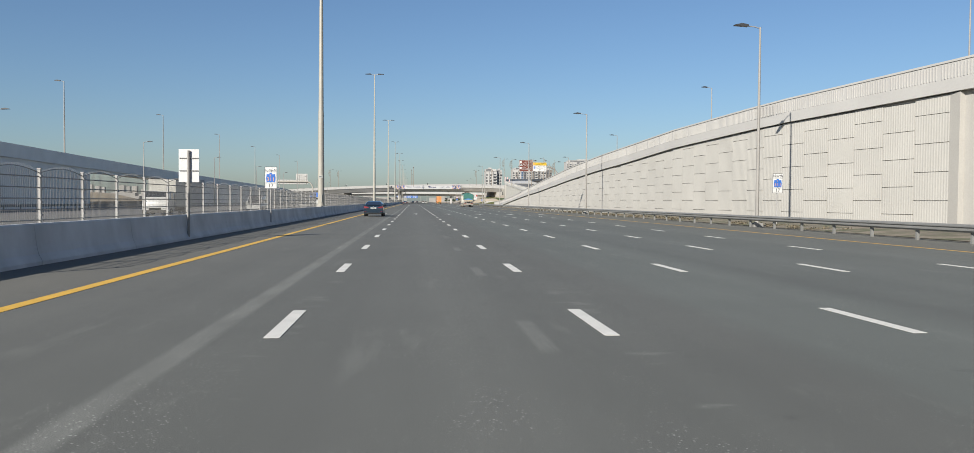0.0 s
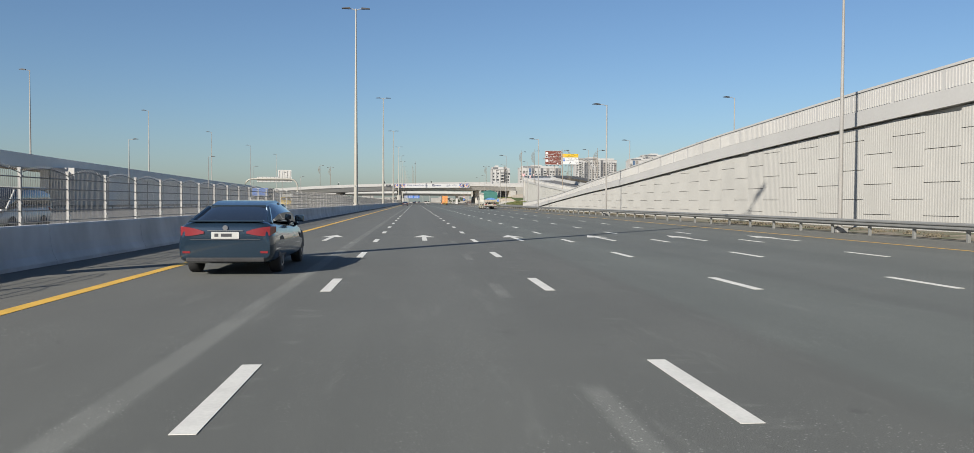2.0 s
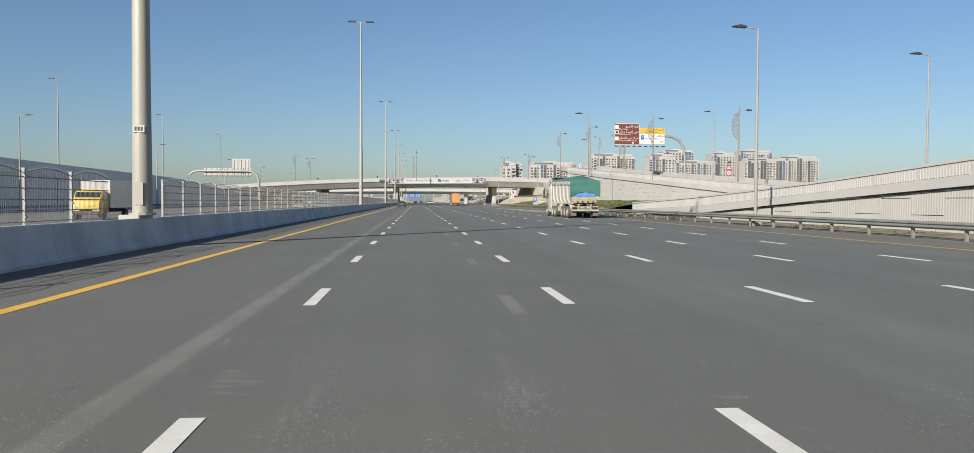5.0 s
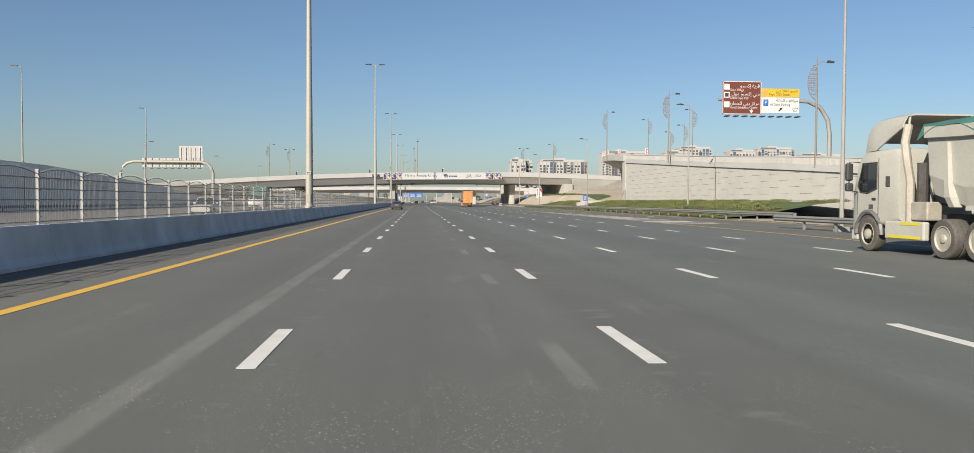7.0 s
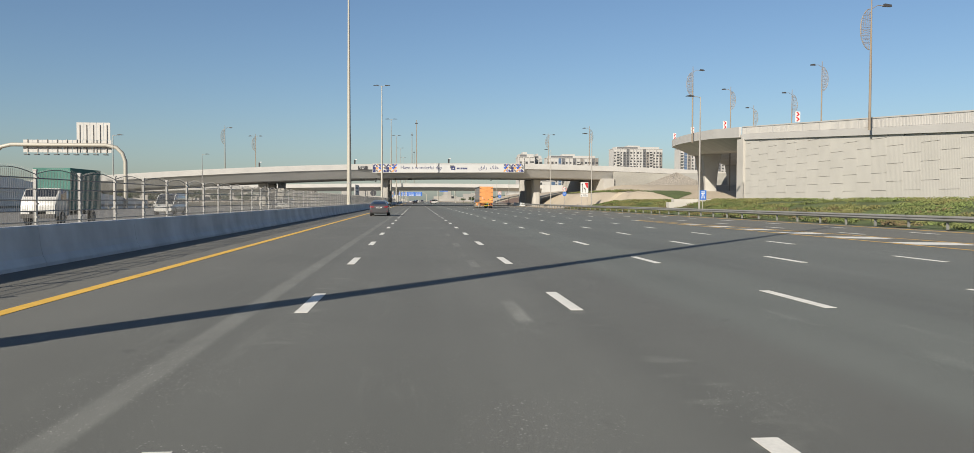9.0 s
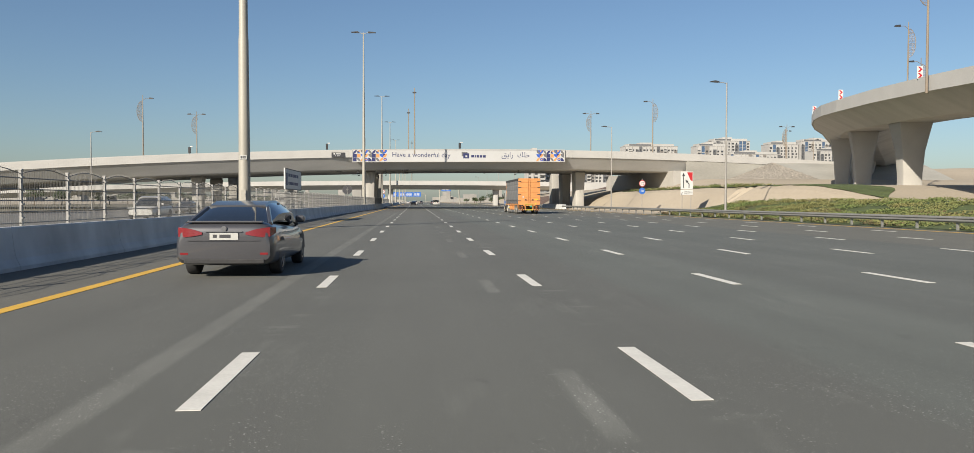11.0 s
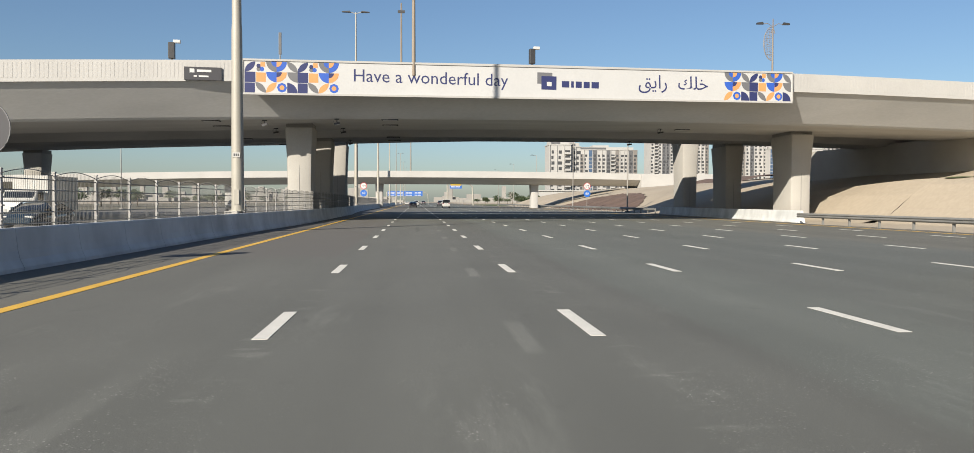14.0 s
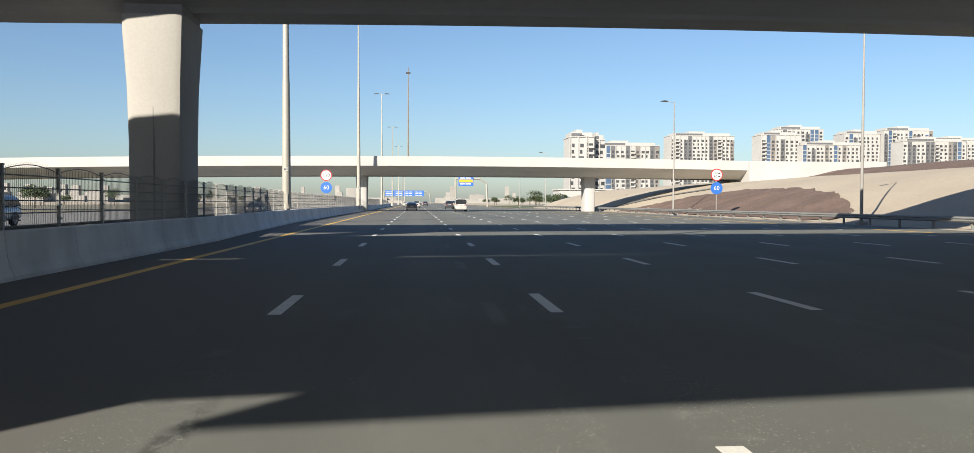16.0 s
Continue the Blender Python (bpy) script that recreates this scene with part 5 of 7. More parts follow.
# street name board in the median, turned to the road
t = thing("street_name_board", "dark-framed white street name board on two posts in the median", "sign", "", pose(-7.3, 390.5, 0, 0, 0, 90))
for x in (-2.6, 2.6):
    part("post", tube(bmesh.new(), [(x, 0.1, 0.05), (x, 0.1, 3.6)], 0.06, 8), POLE, t)
p = part("board", box(bmesh.new(), -3.85, 3.85, -0.05, 0.05, 2.25, 3.72, 0.01), SIGN_WHITE, t)
for x0, x1, z0, z1 in ((-3.85, 3.85, 2.25, 2.31), (-3.85, 3.85, 3.66, 3.72), (-3.85, -3.78, 2.25, 3.72), (3.78, 3.85, 2.25, 3.72)):
    part("border", box(bmesh.new(), x0, x1, -0.065, -0.052, z0, z1), INK, p)
part("emblem", box(bmesh.new(), -3.5, -2.9, -0.06, -0.052, 2.55, 3.4, 0.0), NAVY, p, "blue emblem")
bars(p, -2.5, 3.16, (0.9, 0.8, 0.6, 1.1, 0.9), 0.22, -0.052, NAVY)
bars(p, -2.5, 2.6, (0.4, 1.7, 0.5, 1.1, 0.4), 0.2, -0.052, NAVY)

# small dark advert on the parapet
t = thing("advert_board", "small dark advert board on the bridge parapet", "sign", "", OVER @ pose(-3.7, 0, 0))
p = part("panel", box(bmesh.new(), 0, 2.35, -0.14, -0.05, 9.35, 10.2, 0.01), INK, t)
part("logo", box(bmesh.new(), 0.35, 0.65, -0.15, -0.141, 9.83, 10.08), SIGN_WHITE, p)
bars(p, 0.8, 9.88, (0.9,), 0.15, -0.141, SIGN_WHITE)
bars(p, 0.6, 9.55, (0.2, 0.6), 0.1, -0.141, SIGN_WHITE)

# long advert banner on the bridge
t = thing("advert_banner", "long white advert banner with coloured shapes on the bridge", "banner", "", OVER)
BW = 39.8


def bz(u):
    return 8.52 + 0.012 * u


p = part("banner_board", loft(bmesh.new(), [[(u, -0.16, bz(u)), (u, -0.06, bz(u)), (u, -0.06, bz(u) + 2.28), (u, -0.16, bz(u) + 2.28)] for u in (0, BW)]), BANNER, t, "white printed board")
for da, db in ((-0.03, 0.1), (2.2, 2.33)):
    part("frame_rail", loft(bmesh.new(), [[(u, -0.22, bz(u) + da), (u, -0.05, bz(u) + da), (u, -0.05, bz(u) + db), (u, -0.22, bz(u) + db)] for u in (-0.08, BW + 0.08)]), CONCRETE_WHITE, t)
for u in (-0.08, BW):
    part("frame_post", box(bmesh.new(), u, u + 0.1, -0.22, -0.05, bz(u), bz(u) + 2.25), CONCRETE_WHITE, t)


def quarter(u, z, r, a0, a1, material, lift=0):
    part("motif", disc(bmesh.new(), (u, -0.166 - 0.003 * lift, z), r, n=8, a0=a0, a1=a1), material, p)


def square(u, z, s, material):
    part("motif", box(bmesh.new(), u, u + s, -0.168, -0.16, z, z + s), material, p)


def leaf(u, z, s, material, flip):
    bm = bmesh.new()
    pts = []
    for k in range(9):
        a = math.pi / 2 * k / 8
        pts.append((s * math.sin(a), s * (1 - math.cos(a))))
    pts += [(s - s * math.sin(math.pi / 2 * k / 8), s - s * (1 - math.cos(math.pi / 2 * k / 8))) for k in range(1, 8)]
    bm.faces.new([bm.verts.new((u + (s - a if flip else a), -0.166, z + b)) for a, b in pts])
    part("motif", bm, material, p)


H, PI = 0.68, math.pi


def motif(u0, n, skip=0):
    for c in range(n):
        u = u0 + c * H
        z0 = bz(u) + 0.12
        k = (c + skip) % 5
        top = z0 + 2 * H
        if k == 0:
            leaf(u, top, H, NAVY, False), square(u, z0 + H, H, NAVY), square(u, z0, H * 0.95, NAVY)
        elif k == 1:
            for a, b, m in ((0.2, 0.2, GREY_P), (0.5, 0.2, BLUE), (0.2, 0.5, NAVY)):
                quarter(u + a * H + 0.08, top + b * H + 0.05, 0.15, 0, 2 * PI, m)
            square(u + 0.48 * H, top + 0.52 * H, 0.3, ORANGE_P), square(u + 0.05, z0 + H + 0.03, H * 0.9, ORANGE_P), leaf(u, z0, H, GREY_P, True)
        elif k == 2:
            quarter(u + H, top + H, H * 0.98, PI, 1.5 * PI, GREY_P), quarter(u + H, top + H, H * 0.5, PI, 1.5 * PI, BLUE, 1)
            quarter(u + H, z0 + 2 * H, H * 0.98, PI, 1.5 * PI, BLUE), leaf(u, z0, H, ORANGE_P, False)
        elif k == 3:
            quarter(u, top + H, H * 0.98, 1.5 * PI, 2 * PI, BLUE), quarter(u, top + H, H * 0.5, 1.5 * PI, 2 * PI, ORANGE_P, 1)
            quarter(u, z0 + 2 * H, H * 0.98, 1.5 * PI, 2 * PI, ORANGE_P), quarter(u, z0 + 2 * H, H * 0.5, 1.5 * PI, 2 * PI, NAVY, 1)
            quarter(u + H * 0.5, z0 + H * 0.5, H * 0.47, 0, 2 * PI, BLUE), quarter(u + H * 0.5, z0 + H * 0.5, H * 0.24, 0, 2 * PI, ORANGE_P, 1)
        else:
            leaf(u, top, H, GREY_P, True), quarter(u + H, z0 + 2 * H, H * 0.98, PI, 1.5 * PI, GREY_P), quarter(u, z0, H * 0.98, 0, 0.5 * PI, NAVY)


motif(0.1, 9)
motif(BW - 5.5, 8, 2)
lettering("letters", "Have a wonderful day", 1.22, NAVY, p, face(12.5, -0.165, bz(13.2) + 1.26))
part("logo_shape", box(bmesh.new(), 20.3, 21.4, -0.17, -0.16, bz(21) + 0.65, bz(21) + 1.6), NAVY, p, "dark blue logo block")
part("logo_shape", box(bmesh.new(), 20.0, 21.1, -0.165, -0.16, bz(21) + 1.05, bz(21) + 1.85), GREY_P, p, "grey logo block")
part("logo_shape", box(bmesh.new(), 20.7, 21.05, -0.175, -0.17, bz(21) + 0.9, bz(21) + 1.2), BANNER, p)
bars(p, 21.8, bz(23) + 0.82, (0.55, 0.2, 0.45, 0.45, 0.55), 0.45, -0.16, NAVY, 0.14)
lettering("letters", "\uFED6\uFEF3\uFE8D\uFEAD  \uFEDA\uFEE0\uFEA7", 1.35, NAVY, p, face(30.3, -0.165, bz(31.2) + 1.27))


def blue_gantry(x0, x1, y, z0, z1, yellow):
    t = thing("overhead_sign", "blue overhead direction signs on a steel arch", "road sign", "overhead signs", pose(0, y, 0))
    part("arch", tube(bmesh.new(), [(x0 - 1, 0.4, z1 - 1), (x1 + 2, 0.4, z1 - 1), (x1 + 4, 0.4, z1 - 2.5), (x1 + 4.4, 0.4, 0)], 0.3, 10), MASTM, t)
    k = max(1, int((x1 - x0) / 6))
    w = (x1 - x0) / k
    for i in range(k):
        p = part("panel", box(bmesh.new(), x0 + i * w + 0.15, x0 + (i + 1) * w - 0.15, -0.05, 0.05, z0, z1), SIGN_BLUE, t, "blue panel")
        for r in range(3):
            bars(p, x0 + i * w + 0.6, z0 + 0.5 + r * (z1 - z0) * 0.28, (w * 0.3, w * 0.35), (z1 - z0) * 0.1, -0.05, SIGN_WHITE, 0.3)
        if yellow:
            part("yellow_panel", box(bmesh.new(), x0 + i * w + 0.3, x0 + (i + 1) * w - 0.3, -0.06, -0.05, z0 + (z1 - z0) * 0.35, z0 + (z1 - z0) * 0.62), SIGN_YELLOW, p)
    part("leg", tube(bmesh.new(), [(x0 - 0.8, 0.4, 0), (x0 - 0.8, 0.4, z1 - 1)], 0.3, 10), MASTM, t)


blue_gantry(14.8, 19.8, 740, 6.6, 9.9, True)
blue_gantry(-20, 7, 1050, 5.6, 9.6, False)

# ---- fittings under the overpass ----
def soffit_z(x):
    return crest(x + 9.7) - 3.65


for x, y in ((-0.2, 482.1), (-0.3, 486.2), (-12.5, 481.2), (-12.7, 485.1), (-0.4, 498.0), (-0.4, 501.9), (-13.4, 497.0), (-11.2, 505.0), (24, 490.0), (24, 504.5)):
    t = thing("soffit_lamp", "flat rectangular lamp fixed under the bridge", "lamp", "soffit lamps", pose(x, y, soffit_z(x)))
    part("frame", box(bmesh.new(), -0.6, 0.6, -0.28, 0.28, -0.05, 0.03, 0.01), LAMP_HEAD, t)
    part("diffuser", box(bmesh.new(), -0.52, 0.52, -0.22, 0.22, -0.065, -0.051), SIGN_WHITE, t, "pale lamp glass")
for x, y in ((-3.9, 481.4), (-8.9, 481.4), (-4.1, 488.6), (-9.2, 487.8), (-4.5, 500.9), (-10.0, 500.0), (22, 489.6), (23.1, 503.5)):
    t = thing("bridge_floodlight", "small floodlight on a bracket under the bridge", "lamp", "bridge floodlights", pose(x, y, soffit_z(x)))
    part("bracket", tube(bmesh.new(), [(0, 0, 0.03), (0, 0, -0.22)], 0.03, 8), LAMP_HEAD, t)
    part("base_plate", box(bmesh.new(), -0.16, 0.16, -0.1, 0.1, -0.04, 0.03, 0.01), LAMP_HEAD, t)
    part("housing", prism(bmesh.new(), [(-0.16, -0.42), (0.22, -0.34), (0.2, -0.22), (-0.18, -0.28)], -0.2, 0.2), LAMP_HEAD, t, "dark lamp housing")
    part("lens", prism(bmesh.new(), [(-0.15, -0.435), (0.21, -0.355), (0.21, -0.345), (-0.15, -0.425)], -0.17, 0.17), SIGN_WHITE, t, "pale lens")
    part("cable", tube(bmesh.new(), [(-0.14, 0, 0.0), (-0.26, 0, -0.12), (-0.2, 0, -0.28)], 0.012, 6), LAMP_HEAD, t)

# ---- vehicles ----
def paint(name, color, metal=0.0, rough=0.35):
    return mat(name, color, rough, metal, (30, 0.03), (1.5, 0.06), coat=0.7)


P_NAVY = paint("dark_blue_car_paint", (0.022, 0.042, 0.066), 0.5, 0.18)
P_WHITE = paint("white_car_paint", (0.409, 0.403, 0.378))
P_GREY = paint("grey_car_paint", (0.062, 0.062, 0.068), 0.3)
P_CREAM = mat("dusty_cream_paint", (0.355, 0.345, 0.305), 0.55, 0, (14, 0.05), (0.9, 0.08))
P_ORANGE = mat("orange_container_paint", (0.496, 0.211, 0.068), 0.55, 0, (14, 0.05), (0.8, 0.12))
TARP_GREY = mat("grey_curtain_tarpaulin", (0.135, 0.134, 0.132), 0.7, 0, (5, 0.16), (0.9, 0.25), 0.2, stretch=(1, 1.6, 0.35))
TARP_GREEN = mat("green_tarpaulin", (0.034, 0.124, 0.102), 0.8, 0, (9, 0.06), (0.9, 0.12), 0.2)
WORN = mat("worn_rust_cream_paint", (0.31, 0.26, 0.208), 0.7, 0, (9, 0.12), (1.6, 0.25))
TARP_BLUE = mat("blue_tarpaulin", (0.074, 0.186, 0.384), 0.7, 0, (9, 0.08), (0.9, 0.15))
CHASSIS = mat("dirty_chassis", (0.055, 0.052, 0.048), 0.85, 0.1, (12, 0.2), (1.0, 0.25))
RIM = mat("dusty_steel_rim", (0.322, 0.298, 0.248), 0.6, 0.2, (14, 0.1), (1.5, 0.2))
ALLOY = mat("alloy_rim", (0.217, 0.217, 0.223), 0.35, 0.8, (14, 0.04), (1.5, 0.06))
YELLOW_TAPE = mat("reflective_yellow", (0.496, 0.434, 0.025), 0.5, 0, (14, 0.04), (1.5, 0.06))
GREEN_TAG = mat("green_plate", (0.019, 0.217, 0.155), 0.5, 0, (14, 0.04), (1.5, 0.06))


def wheel(parent, x, y, r, w, side, rim, rubber=BLACK):
    """A tyre with a dished rim; side is the way it faces. Wide ones are twin tyres."""
    def turn(xx, rr, n=26):
        return [(xx, y + rr * math.cos(2 * math.pi * k / n), r + rr * math.sin(2 * math.pi * k / n)) for k in range(n)]
    prof = [(-0.5, 0.60), (-0.5, 0.92), (-0.46, 0.97), (-0.38, 1.0)]
    if w > 0.4:
        prof += [(-0.06, 1.0), (-0.02, 0.93), (-0.015, 0.75), (0.015, 0.75), (0.02, 0.93), (0.06, 1.0)]
    prof += [(0.38, 1.0), (0.46, 0.97), (0.5, 0.92), (0.505, 0.78), (0.49, 0.64), (0.40, 0.60)]
    bm = bmesh.new()
    loft(bm, [turn(x + side * a * w, r * b) for a, b in prof], caps=False)
    disc(bm, (x - side * 0.49 * w, y, r), r * 0.62, "x", 20)
    t = part("wheel", bm, rubber, parent, "dusty tyre" if rubber is RUBBER else "black tyre", smooth=True)
    xf = x + side * w * 0.5
    bm = bmesh.new()
    if rim is ALLOY:
        loft(bm, [turn(xf + side * d, r * b) for d, b in ((-0.02, 0.64), (0.004, 0.63), (0.0, 0.58), (-0.05, 0.56), (-0.06, 0.1))])
        for k in range(5):
            a = 2 * math.pi * k / 5 + 0.3
            c, q = math.cos(a), math.sin(a)
            loft(bm, [[(xf + side * d, y + r * (c * e - q * h), r + r * (q * e + c * h)) for d, h in ((-0.03, -g), (0.0, -g), (0.0, g), (-0.03, g))] for e, g in ((0.05, 0.11), (0.58, 0.07))])
        part("rim", bm, rim, t, "spoked alloy rim", smooth=True)
        return t
    deep = 0.15 if w > 0.4 else 0.03
    loft(bm, [turn(xf + side * d, r * b) for d, b in ((-0.03, 0.65), (0.008, 0.64), (0.008, 0.60), (-0.03, 0.56), (-deep, 0.50), (-deep, 0.32), (-deep + 0.06, 0.30), (0.01 if w > 0.4 else 0.05, 0.20), (0.03 if w > 0.4 else 0.07, 0.12))])
    q = part("rim", bm, rim, t, "dished steel wheel rim", smooth=True)
    bm = bmesh.new()
    for k in range(10):
        a = 2 * math.pi * k / 10
        disc(bm, (xf + side * (0.004 - deep), y + r * 0.41 * math.cos(a), r + r * 0.41 * math.sin(a)), r * 0.055, "x", 8, side * -0.03)
    part("hand_holes", bm, CHASSIS, q)
    return t


def ring(y, hw, z0, z1, r=0.12, cut=None):
    """An upright rounded ring across a vehicle at y."""
    r2 = r * 0.35
    return [(-hw + r, y, z0), (hw - r, y, z0), (hw - r2, y, z0 + r2), (hw, y, z0 + r), (hw, y, z1 - r), (hw - r2, y, z1 - r2), (hw - r, y, z1), (-hw + r, y, z1), (-hw + r2, y, z1 - r2), (-hw, y, z1 - r), (-hw, y, z0 + r), (-hw + r2, y, z0 + r2)]


def shell(y, wb, wt, z0, z1, power=0.42):
    """A rounded ring across a car at y, narrowing from wb below to wt on top."""
    pts = []
    for k in range(24):
        a = 2 * math.pi * k / 24
        c, s = math.cos(a), math.sin(a)
        u, v = math.copysign(abs(c) ** power, c), math.copysign(abs(s) ** power, s)
        pts.append((u * (wb + (wt - wb) * max(0.0, v)), y, (z0 + z1) / 2 + v * (z1 - z0) / 2))
    return pts


CARS = {
    # lower body rings (y, half width, z0, z1), cabin rings (y, half width low, half width top, z0, z1), roof span, wheel places, wheel radius
    "sedan": ([(-0.01, 0.78, 0.36, 0.84), (0.0, 0.84, 0.31, 0.93), (0.05, 0.88, 0.27, 1.0), (0.14, 0.905, 0.24, 1.04), (0.30, 0.915, 0.22, 1.06), (0.9, 0.92, 0.20, 1.04), (2.4, 0.92, 0.19, 0.97), (3.7, 0.92, 0.19, 0.93), (4.3, 0.90, 0.22, 0.84), (4.75, 0.82, 0.28, 0.72), (4.85, 0.70, 0.34, 0.62)],
              [(0.42, 0.77, 0.66, 1.0, 1.05), (1.20, 0.80, 0.58, 1.0, 1.35), (1.65, 0.83, 0.57, 0.98, 1.43), (2.4, 0.85, 0.58, 0.96, 1.45), (2.85, 0.84, 0.60, 0.94, 1.39), (3.7, 0.80, 0.66, 0.92, 0.96)], (1.3, 2.85), (1.0, 3.85), 0.34),
    "suv": ([(0.0, 0.80, 0.50, 1.05), (0.06, 0.90, 0.38, 1.15), (0.5, 0.95, 0.30, 1.18), (2.4, 0.96, 0.28, 1.12), (3.7, 0.95, 0.30, 1.08), (4.5, 0.92, 0.34, 0.98), (4.8, 0.82, 0.42, 0.80)],
            [(0.06, 0.84, 0.70, 1.12, 1.20), (0.25, 0.86, 0.68, 1.12, 1.70), (0.7, 0.87, 0.67, 1.12, 1.78), (2.5, 0.87, 0.67, 1.10, 1.78), (2.85, 0.86, 0.67, 1.08, 1.70), (3.55, 0.80, 0.68, 1.06, 1.12)], (0.3, 2.8), (0.95, 3.85), 0.38),
    "van": ([(0.0, 0.82, 0.45, 1.15), (0.05, 0.88, 0.32, 1.20), (0.5, 0.90, 0.28, 1.20), (3.4, 0.90, 0.28, 1.15), (4.3, 0.88, 0.30, 1.05), (4.75, 0.78, 0.40, 0.85)],
            [(0.03, 0.84, 0.74, 1.15, 1.9), (0.3, 0.87, 0.75, 1.15, 2.02), (2.9, 0.87, 0.75, 1.12, 2.02), (3.4, 0.86, 0.74, 1.10, 1.92), (4.25, 0.80, 0.72, 1.05, 1.12)], (0.1, 3.2), (0.95, 3.9), 0.33),
}


def car(kind, body, m, label, plate=True, name="car", group="cars"):
    low, cab, roof, axles, r = CARS[kind]
    zp = 0.98 if kind == "sedan" else low[1][3]
    side_w = 0.9 if kind == "sedan" else low[2][1]
    t = thing(name, label, "car" if kind != "van" else "van", group, m)
    part("body", loft(bmesh.new(), [shell(y, hw, hw * 0.93, z0, z1, 0.30 if kind == "sedan" else 0.42) for y, hw, z0, z1 in low]), body, t, "painted body shell", smooth=True)
    part("cabin_glass", loft(bmesh.new(), [shell(*c, 0.34) for c in cab]), GLASS_DARK, t, "dark window glass", smooth=True)
    # roof skin and pillars over the glass
    inner = [c for c in cab if roof[0] - 0.1 <= c[0] <= roof[1] + 0.1]
    part("roof", loft(bmesh.new(), [[(-c[2] - 0.015, c[0], c[4] - 0.09), (c[2] + 0.015, c[0], c[4] - 0.09), (c[2] - 0.04, c[0], c[4] + 0.012), (-c[2] + 0.04, c[0], c[4] + 0.012)] for c in inner]), body, t, smooth=True)
    for s in (-1, 1):
        for a, b in ((cab[0], cab[1]), (cab[-1], cab[-2])):
            part("pillar", tube(bmesh.new(), [(s * (a[1] + 0.005), a[0], a[3]), (s * (b[2] + 0.01), b[0], b[4] - 0.05)], 0.05, 6), body, t)
        mid_c = cab[len(cab) // 2]
        part("pillar", tube(bmesh.new(), [(s * (mid_c[1] + 0.005), mid_c[0], mid_c[3]), (s * (mid_c[2] + 0.01), mid_c[0] - 0.1, mid_c[4] - 0.05)], 0.035, 6), INK, t)
        f = cab[-2]
        part("mirror", box(bmesh.new(), s * (f[1] + 0.04), s * (f[1] + 0.24), f[0] + 0.1, f[0] + 0.24, f[3] + 0.04, f[3] + 0.19, 0.03), body, t)
        zt = zp
        bm = bmesh.new()
        if kind == "sedan":
            wrap = [(0.0, -0.022), (0.6, -0.02), (0.75, -0.005), (0.84, 0.03), (0.9, 0.12), (0.915, 0.26)]
            loft(bm, [[(s * x, lerp(wrap, x) - 0.005, z1), (s * x, lerp(wrap, x) - 0.012, z0), (s * (x - 0.03), lerp(wrap, x) + 0.06, z0), (s * (x - 0.03), lerp(wrap, x) + 0.06, z1)] for x, z0, z1 in ((0.40, 0.82, 0.86), (0.55, 0.79, 0.91), (0.70, 0.77, 0.94), (0.84, 0.78, 0.955), (0.915, 0.84, 0.95))])
        else:
            box(bm, s * 0.48, s * (low[1][1] - 0.01), -0.015, 0.22, zt - 0.24, zt - 0.1, 0.025)
        part("tail_light", bm, RED_LIGHT, t, "red tail light", smooth=True)
        fz = low[-2][3]
        bm = bmesh.new()
        box(bm, s * 0.42, s * (low[-2][1] - 0.02), low[-1][0] - 0.3, low[-1][0] - 0.01, fz - 0.14, fz - 0.02, 0.025)
        part("headlight", bm, PLATE, t, "clear headlight")
        for y in axles:
            wheel(t, s * (side_w - 0.1), y, r, 0.22, s, ALLOY)
            part("wheel_arch", disc(bmesh.new(), (s * (side_w + 0.012), y, r), r + 0.07, "x", 16, 0.0, 0.0, math.pi), INK, t)
    if plate:
        p = part("plate", box(bmesh.new(), -0.26, 0.26, -0.03, 0.02, zp - 0.26, zp - 0.13), PLATE, t, "white plate with dark bars")
        bars(p, -0.2, zp - 0.22, (0.07, 0.2), 0.06, -0.03, INK, 0.05)
    part("bumper", box(bmesh.new(), -low[1][1] + 0.1, low[1][1] - 0.1, -0.022, 0.1, 0.27, 0.36, 0.02), BLACK, t, "black lower bumper")
    if kind == "sedan":
        part("boot_seam", box(bmesh.new(), -0.66, 0.66, -0.026, 0.0, 0.70, 0.712), INK, t)
        part("emblem", disc(bmesh.new(), (0, -0.028, 0.93), 0.05, n=16, depth=0.01), ALLOY, t, "chrome oval emblem")
        part("chrome_strip", box(bmesh.new(), -0.34, 0.34, -0.03, 0.0, 0.865, 0.88), ALLOY, t, "thin chrome strip")
        for sx in (-1, 1):
            part("reflector", box(bmesh.new(), sx * 0.66, sx * 0.80, -0.015, 0.05, 0.44, 0.48), RED_LIGHT, t, "red bumper reflector")
    part("spoiler_lip", box(bmesh.new(), -0.7, 0.7, 0.06, 0.2, zp + 0.06, zp + 0.095, 0.012), body, t)
    return t


